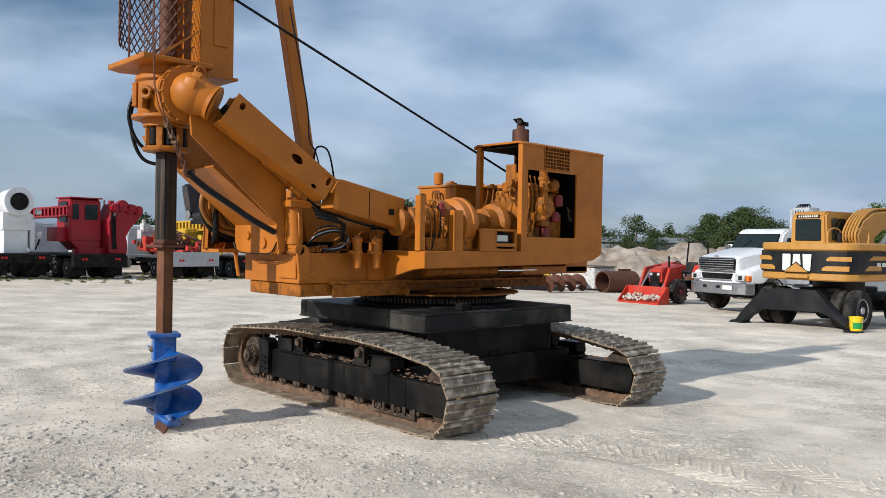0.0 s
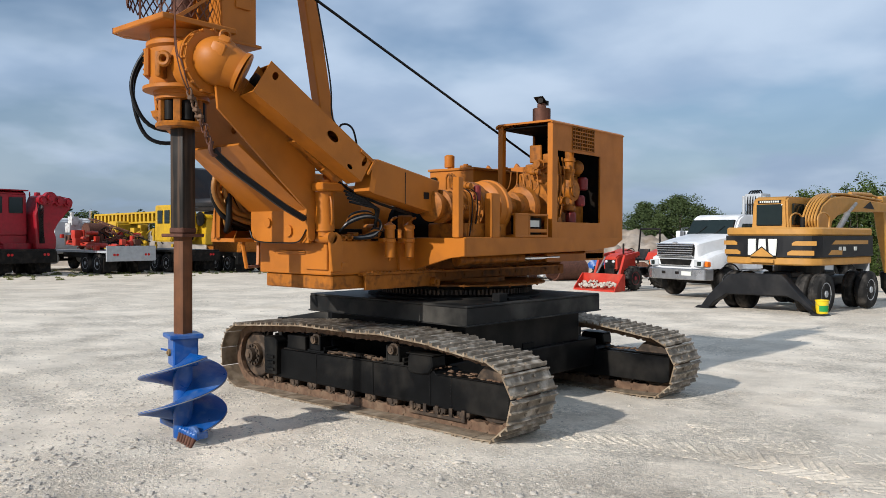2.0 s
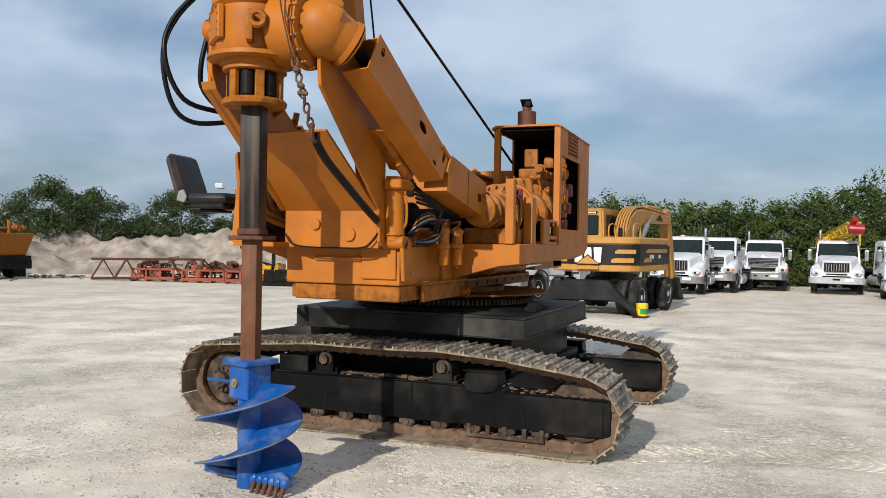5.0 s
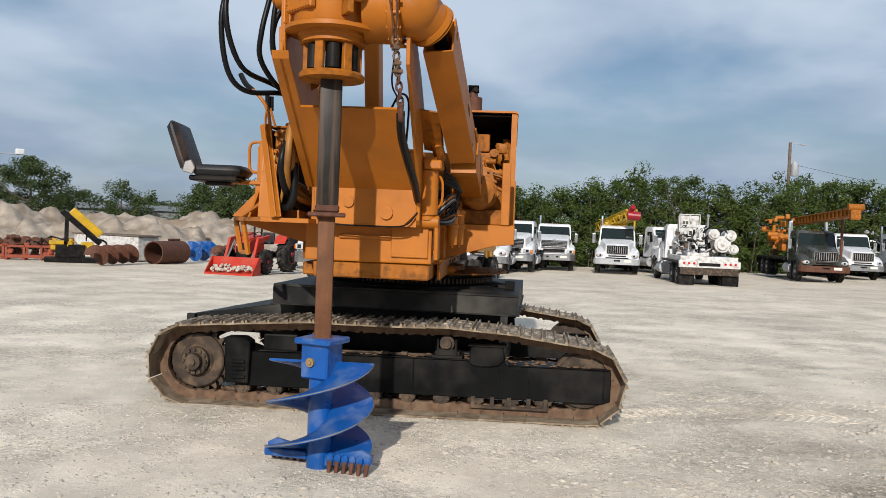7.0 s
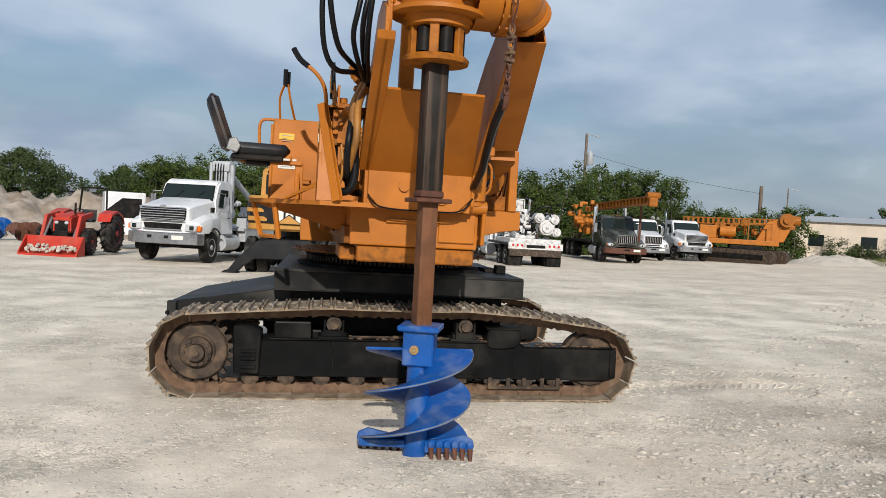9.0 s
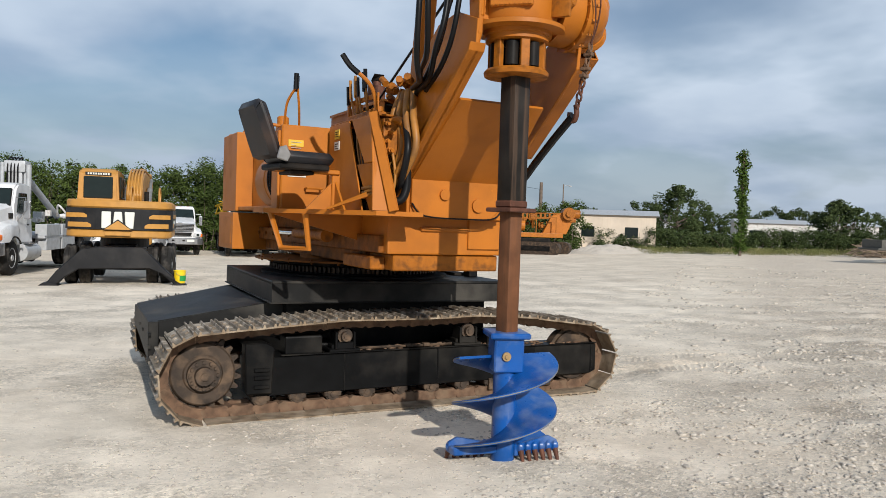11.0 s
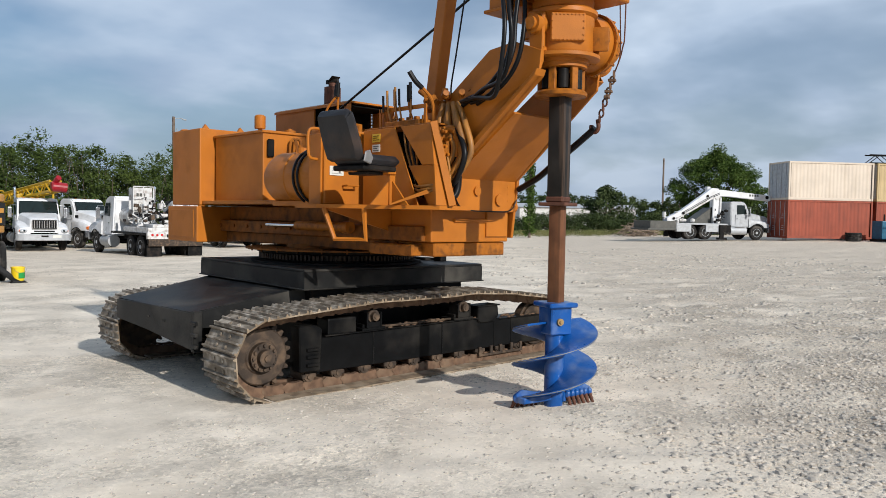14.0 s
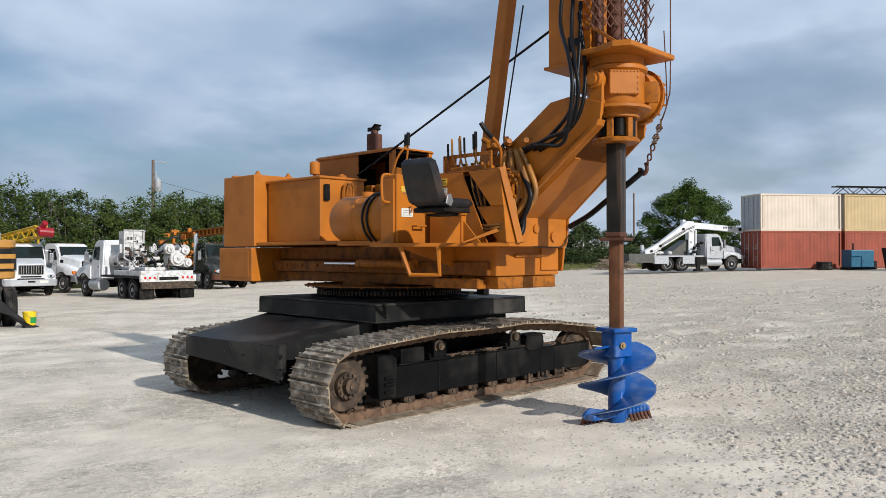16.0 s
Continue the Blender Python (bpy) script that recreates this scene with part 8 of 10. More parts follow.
    prism(bm, [(0.1, 1.05), (3.6, 1.05), (3.6, 1.6), (1.6, 1.6), (-0.4, 2.1), (-0.4, 1.9)], "y", -1.0, 1.0, 0.03)
    box(bm, 1.6, 3.0, -0.1, 0.9, 1.6, 2.7, 0.15)
    cyl(bm, (0.6, -0.5, 1.8), (0.6, -0.5, 2.7), 0.09, seg=12)
    part("drill_frame", bm, "orange_dirty", t)
    clutter(t, "engine_part", "orange_dirty", -0.2, 1.8, -0.9, 0.9, 1.8, 2.4, 26, 51, size=0.7)


def excavator():
    """Wheeled excavator, counterweight towards the walk. Local +x is forward, the origin under the slewing centre."""
    yaw = 80.0
    f = Vector((math.cos(radians(yaw)), math.sin(radians(yaw)), 0))
    c = Vector((-1.15, 13.65, 0)) + f * 1.95
    v = thing("wheeled_excavator", "yellow and black wheeled excavator with rear stabilizer down", "excavator", at(c.x, c.y, yaw))
    bm = B()
    prof = []
    for k in range(13):
        a = radians(-62 + 124 * k / 12)
        prof.append((-0.95 - 1.00 * math.cos(a) ** 0.55 if k not in (0, 12) else -1.45, 1.27 * math.sin(a) / math.sin(radians(62))))
    out = [(1.55, -1.25)] + prof[:] + [(1.55, 1.25)]
    lower, mid, upper = (1.20, 1.40), (1.40, 1.93), (1.93, 2.14)
    prism(bm, [(x * 0.985, y * 0.985) for x, y in out], "z", *lower, 0.03)
    body = part("lower_body", bm, "excavator", v, smooth=30)
    bm = B()
    prism(bm, out, "z", *mid)
    part("body_band", bm, "band", v, "dark painted band round the body")
    bm = B()
    prism(bm, [(x * 0.99, y * 0.99) for x, y in out], "z", *upper, 0.04)
    part("engine_cover", bm, "excavator", v, smooth=30)
    # side and rear stripes
    for s in (-1, 1):
        for x0, x1, z0, z1 in ((-0.95, 1.2, 1.72, 1.82), (-1.15, -0.35, 1.46, 1.58)):
            bm = B()
            prism(bm, [(x0, z0), (x1, z0), (x1, z1), (x0 + 0.2, z1)], "y", s * 1.252, s * 1.268)
            part("stripe", bm, "excavator", body)
        bm = B()
        box(bm, -1.72, -1.62, s * 0.86, s * 1.05, 1.44, 1.54, 0.01)
        part("tail_light", bm, "red_lens", body)
    bm = B()
    def rear_x(y):
        return -0.95 - max(0.0, 1 - (y * 0.883 / 1.27) ** 2) ** 0.275
    for s in (-1, 1):
        for y0, y1, z0, z1 in ((0.62, 1.18, 1.45, 1.57), (0.72, 1.22, 1.69, 1.80)):
            bm = B()
            for q in range(6):
                a, c = s * (y0 + (y1 - y0) * q / 6), s * (y0 + (y1 - y0) * (q + 1) / 6)
                cut = 0.05 if q == 0 else 0.0
                plate_quad(bm, (rear_x(a) - 0.012, a, z0), (rear_x(c) - 0.012, c, z0), (rear_x(c) - 0.012, c, z1), (rear_x(a) - 0.012, a, z1 - cut), 0.006)
            part("rear_stripe", bm, "excavator", body)
    # plain mark shapes on the rear: three pale blocks with a triangle before them
    xr = -1.985
    for yy, lo, hi in ((0.27, 0.11, 0.11), (0.0, 0.12, 0.09), (-0.27, 0.09, 0.12)):
        bm = B()
        prism(bm, [(yy - lo, 1.43), (yy + lo, 1.43), (yy + hi, 1.85), (yy - hi, 1.85)], "x", xr, xr + 0.03, 0.015)
        part("rear_mark", bm, "label_white", body)
    for grow, xo, mt in ((0.035, 0.006, "band"), (0.0, 0.012, "excavator")):
        bm = B()
        prism(bm, [(0.31 + grow, 1.405 - grow * 0.3), (-0.31 - grow, 1.405 - grow * 0.3), (0.0, 1.63 + grow)], "x", xr - xo, xr + 0.02)
        part("mark_triangle", bm, mt, body)
    bm = B()
    box(bm, xr + 0.004, xr + 0.03, -0.30, 0.30, 1.25, 1.345, 0.01)
    part("service_flap", bm, "excavator", body)
    for x0 in (-0.55, -0.30, 0.35):
        bm = B()
        box(bm, x0, x0 + 0.16, -1.268, -1.256, 1.56, 1.66)
        part("print_bar", bm, "label_white", body)
    # cab on the left
    bm = B()
    cab_prism(bm, [(-0.35, 2.06), (-0.35, 2.90), (-0.22, 2.99), (1.2, 2.99), (1.4, 2.85), (1.5, 2.06)], 0.52, 0.47, 0.05)
    bmesh.ops.translate(bm, verts=bm.verts[:], vec=(0, 0.66, 0))
    cab = part("cab", bm, "excavator", v, smooth=40)
    bm = B()
    box(bm, -0.375, -0.33, 0.30, 1.02, 2.20, 2.78, 0.03)
    part("rear_window", bm, "glass", cab)
    bm = B()
    box(bm, -0.375, -0.34, 0.34, 0.98, 2.81, 2.89)
    part("sign_strip", bm, "band", cab)
    for k in range(9):
        bm = B()
        box(bm, -0.380, -0.374, 0.385 + 0.062 * k, 0.425 + 0.062 * k, 2.825, 2.875)
        part("print_bar", bm, "label_white", cab)
    for s in (0.145, 1.165):
        bm = B()
        box(bm, -0.1, 0.55, s - 0.02, s + 0.02, 2.22, 2.80, 0.03)
        box(bm, 0.65, 1.25, s - 0.02, s + 0.02, 2.22, 2.80, 0.03)
        part("side_window", bm, "glass", cab)
    bm = B()
    tube(bm, [(-0.9, -0.2, 2.12), (-0.9, -0.2, 2.42), (-0.6, -0.2, 2.52), (-0.3, -0.2, 2.42), (-0.3, -0.2, 2.12)], 0.022, 7)
    part("handrail", bm, "excavator", v)
    bm = B()
    tube(bm, [(-0.9, -0.9, 2.12), (-0.9, -0.9, 2.42), (-0.6, -0.9, 2.52), (-0.3, -0.9, 2.42), (-0.3, -0.9, 2.12)], 0.022, 7)
    part("handrail", bm, "excavator", v)
    bm = B()
    cyl(bm, (-1.1, -0.6, 2.12), (-1.1, -0.6, 2.40), 0.06, seg=12)
    part("exhaust", bm, "steel_dark", v)
    # boom, stick and lines
    bm = B()
    prism(bm, [(0.30, 1.95), (0.15, 2.35), (0.45, 2.74), (0.95, 2.97), (1.70, 3.04), (3.0, 3.01), (4.75, 2.92), (4.85, 2.66), (3.2, 2.64), (2.1, 2.60), (1.45, 2.50), (1.05, 2.30), (0.95, 1.95)], "y", -0.40, 0.02, 0.03)
    bo = part("boom", bm, "excavator", v)
    for k in range(5):
        bm = B()
        y = -0.36 + 0.08 * k
        tube(bm, [(0.20, y, 2.12), (0.09, y, 2.38), (0.40, y, 2.79), (0.92, y, 3.03), (1.7, y, 3.10), (3.0, y, 3.06), (4.4, y, 3.0)], 0.03, 7)
        part("boom_line", bm, "excavator", bo)
    for y in (-0.50, 0.12):
        bm = B()
        cyl(bm, (1.05, y, 2.0), (1.75, y, 2.55), 0.075, seg=14)
        cyl(bm, (1.75, y, 2.55), (2.3, y, 2.85), 0.045, seg=12)
        part("boom_cylinder", bm, "bare", bo, smooth=30)
    bm = B()
    prism(bm, [(3.0, 2.74), (3.8, 2.72), (3.5, 2.94)], "y", -0.408, -0.402)
    part("boom_mark", bm, "band", bo)
    bm = B()
    prism(bm, [(4.45, 3.12), (4.85, 3.16), (5.12, 2.6), (5.78, 0.85), (5.68, 0.62), (5.46, 0.72), (4.75, 2.2)], "y", -0.36, -0.06, 0.03)
    sk = part("stick", bm, "excavator", v)
    bm = B()
    cyl(bm, (2.6, -0.2, 3.14), (4.0, -0.2, 3.16), 0.065, seg=12)
    cyl(bm, (4.0, -0.2, 3.16), (4.6, -0.2, 3.10), 0.035, seg=10)
    part("stick_cylinder", bm, "excavator", sk, smooth=30)
    bm = B()
    prism(bm, [(5.42, 0.82), (5.78, 0.85), (6.10, 0.36), (6.50, 0.02), (6.0, 0.02), (5.52, 0.30)], "y", -0.50, 0.05, 0.03)
    part("digging_bucket", bm, "steel_dark", sk)
    # undercarriage
    bm = B()
    box(bm, -1.75, 1.9, -0.45, 0.45, 0.48, 0.86, 0.04)
    cyl(bm, (0, 0, 0.92), (0, 0, 1.21), 0.62, seg=30)
    box(bm, -1.2, 1.3, -0.38, 0.38, 0.84, 1.0, 0.04)
    for x in (-1.2, 1.45):
        box(bm, x - 0.13, x + 0.13, -0.95, 0.95, 0.36, 0.62, 0.03)
    part("undercarriage", bm, "band", v)
    for x in (-1.2, 1.45):
        for s in (-1, 1):
            for yo in (1.14, 0.80):
                wheel(v, x, s * yo, 0.50, s, (TYRE, RIM))
    # stabilizer across the rear
    bm = B()
    prism(bm, [(-1.62, 0.0), (-1.46, 0.0), (-1.36, 0.24), (-1.12, 0.46), (-0.62, 0.98), (0.42, 0.98), (0.78, 0.92), (1.10, 0.62), (1.34, 0.38), (1.62, 0.0), (1.34, 0.02), (1.18, 0.20), (0.85, 0.42), (-0.75, 0.46), (-1.05, 0.34), (-1.25, 0.16)],
          "x", -2.20, -1.92, 0.02)
    part("stabilizer", bm, "band", v, "dark grey rear stabilizer beam")
    for s in (-1, 1):
        bm = B()
        prism(bm, [(s * 1.25, 0.0), (s * 1.75, 0.0), (s * 1.62, 0.09), (s * 1.38, 0.09)], "x", -2.25, -1.86, 0.01)
        part("foot", bm, "band", v)
    # pail standing by it
    p = thing("pail", "yellow plastic pail with green label on gravel", "bucket", at(0.32, 13.40, 20))
    bm = B()
    lathe(bm, [(0.128, 0.0), (0.132, 0.005), (0.148, 0.34), (0.158, 0.345), (0.158, 0.365), (0.146, 0.368), (0.14, 0.30), (0.001, 0.30)], (0, 0), 28)
    pl = part("pail_body", bm, "pail", p, smooth=30)
    bm = B()
    for k in range(9):
        a0, a1 = radians(-120 + 10 * k), radians(-120 + 10 * (k + 1))
        plate_quad(bm, (0.142 * math.cos(a0), 0.142 * math.sin(a0), 0.10), (0.142 * math.cos(a1), 0.142 * math.sin(a1), 0.10), (0.148 * math.cos(a1), 0.148 * math.sin(a1), 0.24), (0.148 * math.cos(a0), 0.148 * math.sin(a0), 0.24), 0.003)
    part("label", bm, "green", pl)
    bm = B()
    tube(bm, [(0.155 * math.cos(a), 0.02 + 0.16 * math.sin(a) * 0.4 - 0.1, 0.33 + 0.0 - 0.10 * abs(math.sin(a))) for a in np.linspace(math.pi, 2 * math.pi, 9)], 0.004, 5)
    part("wire_handle", bm, "bare", p)


def lugs(w, r, width):
    """Chevron bars round a tractor tyre, as one part of the wheel."""
    bm = B()
    for k in range(18):
        for s in (-1, 1):
            m = Matrix.Rotation(6.2832 * (k + 0.25 * s) / 18, 4, "Y") @ Matrix.Translation((0, s * width * 0.24, r)) @ Matrix.Rotation(radians(38) * s, 4, "Z")
            box(bm, -0.022, 0.022, -width * 0.30, width * 0.30, -0.01, 0.035, 0.006, m)
    part("tread_lugs", bm, "tyre", w)


def loader_tractor():
    v = thing("loader_tractor", "red tractor with front loader bucket holding stones", "tractor", at(-8.66, 18.6, -98))
    bm = B()
    prism(bm, [(0.05, 0.0), (-0.55, 0.02), (-0.62, 0.5), (-0.58, 0.62), (-0.52, 0.62), (-0.50, 0.12), (0.05, 0.06)], "y", -0.88, 0.88)
    for s in (-1, 1):
        prism(bm, [(0.05, 0.0), (-0.60, 0.02), (-0.60, 0.62), (-0.48, 0.62), (0.02, 0.10)], "y", s * 0.88, s * 0.92)
    part("loader_bucket", bm, "red_orange", v, "worn red loader bucket")
    for s in (-1, 1):
        bm = B()
        prism(bm, [(-0.60, 0.30), (-0.72, 0.55), (-1.05, 1.30), (-1.95, 1.42), (-2.0, 1.28), (-1.2, 1.12), (-0.85, 0.45), (-0.66, 0.2)], "y", s * 0.50, s * 0.60, 0.01)
        part("loader_arm", bm, "red_orange", v)
        bm = B()
        cyl(bm, (-0.75, s * 0.47, 0.55), (-1.3, s * 0.47, 1.2), 0.04, seg=10)
        part("loader_cylinder", bm, "bare", v)
        lugs(wheel(v, -1.35, s * 0.74, 0.45, s, (SMALL_TYRE, SMALL_RIM), "red"), 0.42, 0.26)
        lugs(wheel(v, -3.0, s * 0.88, 0.70, s, (BIG_TYRE, BIG_RIM), "red"), 0.66, 0.42)
        bm = B()
        prism(bm, [(-3.75, 1.0), (-3.55, 1.35), (-3.0, 1.50), (-2.5, 1.38), (-2.3, 1.1), (-2.5, 1.28), (-3.0, 1.40), (-3.5, 1.25)], "y", s * 0.60, s * 1.05, 0.01)
        part("fender", bm, "red_orange", v)
    bm = B()
    box(bm, -0.7, -0.62, -0.55, 0.55, 0.45, 0.56, 0.01)
    box(bm, -1.7, -1.6, -0.6, 0.6, 1.24, 1.34, 0.01)
    parts("cross_tube", "cross_tube", bm, "red_orange", v)
    bm = B()
    cab_prism(bm, [(-0.95, 0.72), (-0.95, 1.18), (-1.1, 1.28), (-2.2, 1.42), (-2.2, 0.72)], 0.30, 0.27, 0.05)
    hd = part("bonnet", bm, "red_orange", v, smooth=40)
    bm = B()
    box(bm, -0.955, -0.935, -0.22, 0.22, 0.80, 1.12, 0.02)
    part("grille", bm, "steel_dark", hd)
    for s in (-1, 1):
        bm = B()
        ball(bm, (-0.94, s * 0.16, 1.05), 0.07, 0.5, 1, 0.8, 10, 6)
        part("headlight", bm, "lens", hd)
    bm = B()
    box(bm, -3.2, -0.9, -0.22, 0.22, 0.48, 0.80, 0.04)
    cyl(bm, (-1.35, -0.7, 0.42), (-1.35, 0.7, 0.42), 0.06, seg=10)
    cyl(bm, (-3.0, -0.8, 0.66), (-3.0, 0.8, 0.66), 0.12, seg=12)
    part("transmission", bm, "steel_dark", v)
    bm = B()
    cyl(bm, (-1.5, 0.2, 1.3), (-1.5, 0.2, 1.72), 0.035, seg=10)
    part("exhaust", bm, "steel_dark", v)
    bm = B()
    box(bm, -3.15, -2.75, -0.24, 0.24, 1.05, 1.15, 0.03)
    box(bm, -3.22, -3.12, -0.24, 0.24, 1.1, 1.5, 0.03)
    part("seat", bm, "vinyl", v)
    bm = B()
    tube(bm, [(-2.25, -0.16, 1.45), (-2.3, 0.0, 1.52), (-2.25, 0.16, 1.45), (-2.2, 0.0, 1.38), (-2.25, -0.16, 1.45)], 0.018, 6)
    part("steering_wheel", bm, "steel_dark", v)
    bm = B()
    tube(bm, [(-3.55, -0.55, 0.9), (-3.55, -0.44, 2.15), (-3.55, -0.36, 2.27), (-3.55, 0.36, 2.27), (-3.55, 0.44, 2.15), (-3.55, 0.44, 0.9)], 0.035, 8, 3)
    part("roll_bar", bm, "steel_dark", v)
    # stones in the bucket
    st = thing("stones", "heap of pale stones in the loader bucket", "stones", at(-8.66, 18.6, -98))
    bm = B()
    rng = random.Random(4)
    for k in range(70):
        x, y = rng.uniform(-0.46, -0.02), rng.uniform(-0.80, 0.80)
        z = 0.10 + (-(x) * 0.35) + rng.uniform(0, 0.07)
        r = rng.uniform(0.03, 0.07)
        vs = bmesh.ops.create_icosphere(bm, subdivisions=1, radius=r, matrix=Matrix.Translation((x, y, z)))["verts"]
        for w in vs:
            w.co += Vector((rng.uniform(-1, 1), rng.uniform(-1, 1), rng.uniform(-1, 1))) * r * 0.3
    o = part("stone", bm, "stone", st)
    o["kind"] = "stuff"


white_hood_lorries()
drill_truck_rear()
dark_rig_truck()
pump_tail_trucks()
excavator()
loader_tractor()


# ---- plants ----
def leaf_cloud(name, clumps, per, size, mat, parent=None, seed=1, flat=0.6):
    """Many small leaves round clump centres: clumps are (x, y, z, radius)."""
    rng = np.random.default_rng(seed)
    cl = np.array(clumps, float)
    n = len(cl) * per
    d = rng.normal(size=(n, 3))
    d /= np.linalg.norm(d, axis=1)[:, None]
    rad = rng.random(n) ** 0.45
    c = np.repeat(cl, per, axis=0)
    pos = c[:, :3] + d * (rad * c[:, 3])[:, None] * np.array((1, 1, 0.8))
    u = rng.normal(size=(n, 3)) + np.array((0, 0, 0.0))
    u[:, 2] *= flat
    u /= np.linalg.norm(u, axis=1)[:, None]
    w = np.cross(u, rng.normal(size=(n, 3)))
    w /= np.linalg.norm(w, axis=1)[:, None]
    s = size * (0.55 + 0.7 * rng.random(n))[:, None]
    quad = np.stack([pos - u * s, pos + w * s * 0.45, pos + u * s, pos - w * s * 0.45], axis=1).reshape(-1, 3)
    faces = np.arange(n * 4).reshape(-1, 4)
    return mesh_object(name, quad.tolist(), faces.tolist(), mat, parent)


def crown_clumps(rng, x, y, z0, h, r, n):
    """Clump centres of an uneven crown with gaps."""
    out = []
    for _ in range(n):
        a, t = rng.uniform(0, 6.283), rng.random()
        lump = 0.86 + 0.14 * math.sin(3 * a + h) + 0.10 * math.sin(5 * a + r)
        prof = (0.35 + 1.2 * t) if t < 0.45 else max(0.05, 1.0 - ((t - 0.45) / 0.55) ** 2.0)
        rr = r * prof * lump * math.sqrt(rng.uniform(0.25, 1.0))
        out.append((x + rr * math.cos(a), y + rr * math.sin(a), z0 + h * t * (0.9 + 0.2 * rng.random()), rng.uniform(0.35, 0.75) * min(r, 3.0) / 2.6))
    return out


def tree(label, x, y, h, r, seed, leaves="leaf", n=70, per=46, size=0.17, bare=0.28):
    rng = random.Random(seed)
    v = thing("tree", label, "tree", at(x, y, 0))
    bm = B()
    tr = 0.035 * h
    tube(bm, [(0, 0, -0.1), (0.05 * r, 0, h * 0.2), (-0.03 * r, 0.05 * r, h * 0.45), (0.02 * r, 0, h * 0.75)], tr, 8, 4, tr * 0.25)
    trunk = part("trunk", bm, "bark", v, smooth=60)
    for k in range(7):
        a = 6.283 * k / 7 + rng.uniform(-0.3, 0.3)
        zz = h * rng.uniform(0.18, 0.5)
        bm = B()
        q = Vector((math.cos(a), math.sin(a), 0))
        tube(bm, [(0, 0, zz), q * r * 0.35 + Vector((0, 0, zz + h * 0.12)), q * r * 0.58 + Vector((0, 0, zz + h * rng.uniform(0.18, 0.30)))], tr * 0.45, 6, 4, tr * 0.1)
        part("limb", bm, "bark", trunk)
    c = leaf_cloud("crown", crown_clumps(rng, 0, 0, h * bare, h * (1 - bare) * 0.95, r, n), per, size, leaves, v, seed)
    return v


def hedge(name, label, line, height, depth, step, seed, mat="leaf", per=44, size=0.17, low=0.1):
    """A long stand of shrubs and small trees as one sheet of leaves and stems."""
    rng = random.Random(seed)
    clumps, stems = [], []
    pts = [Vector(p) for p in line]
    for a, b in zip(pts, pts[1:]):
        L = (b - a).length
        for k in range(max(1, int(L / step))):
            p = a.lerp(b, (k + rng.random()) / max(1, int(L / step)))
            nv = Vector((-(b - a).y, (b - a).x, 0)).normalized()
            off = rng.uniform(-0.5, 0.5) * depth
            q = p + nv * off
            hh = height * (0.80 + 0.24 * noise.noise(Vector((q.x * 0.16, q.y * 0.16, seed))) + rng.uniform(-0.08, 0.16))
            t = rng.uniform(low, 1.0)
            clumps.append((q.x, q.y, gz(q.x, q.y) + hh * t, rng.uniform(0.4, 0.8)))
            if k % 9 == 0:
                stems.append((q.copy(), hh))
    ob = leaf_cloud(name, clumps, per, size, mat, None, seed)
    # larger, darker leaves within; their colour paints the hedge's inner shade
    deep = leaf_cloud("inner_shade_leaves", [(a, c, z - 0.15, r) for a, c, z, r in clumps], max(10, per // 5), size * (2.2 if size < 0.1 else 1.4), "leaf_deep", ob, seed + 40)
    deep["kind"] = "stuff"
    bm = B()
    for q, hh in stems:
        z = gz(q.x, q.y)
        tube(bm, [(q.x, q.y, z - 0.1), (q.x + rng.uniform(-0.3, 0.3), q.y, z + hh * 0.4), (q.x + rng.uniform(-0.7, 0.7), q.y + rng.uniform(-0.5, 0.5), z + hh * 0.85)], 0.035, 5, 3, 0.01)
    part("stems", bm, "bark", ob)
    return tagged(ob, label, "trees", kind="stuff")


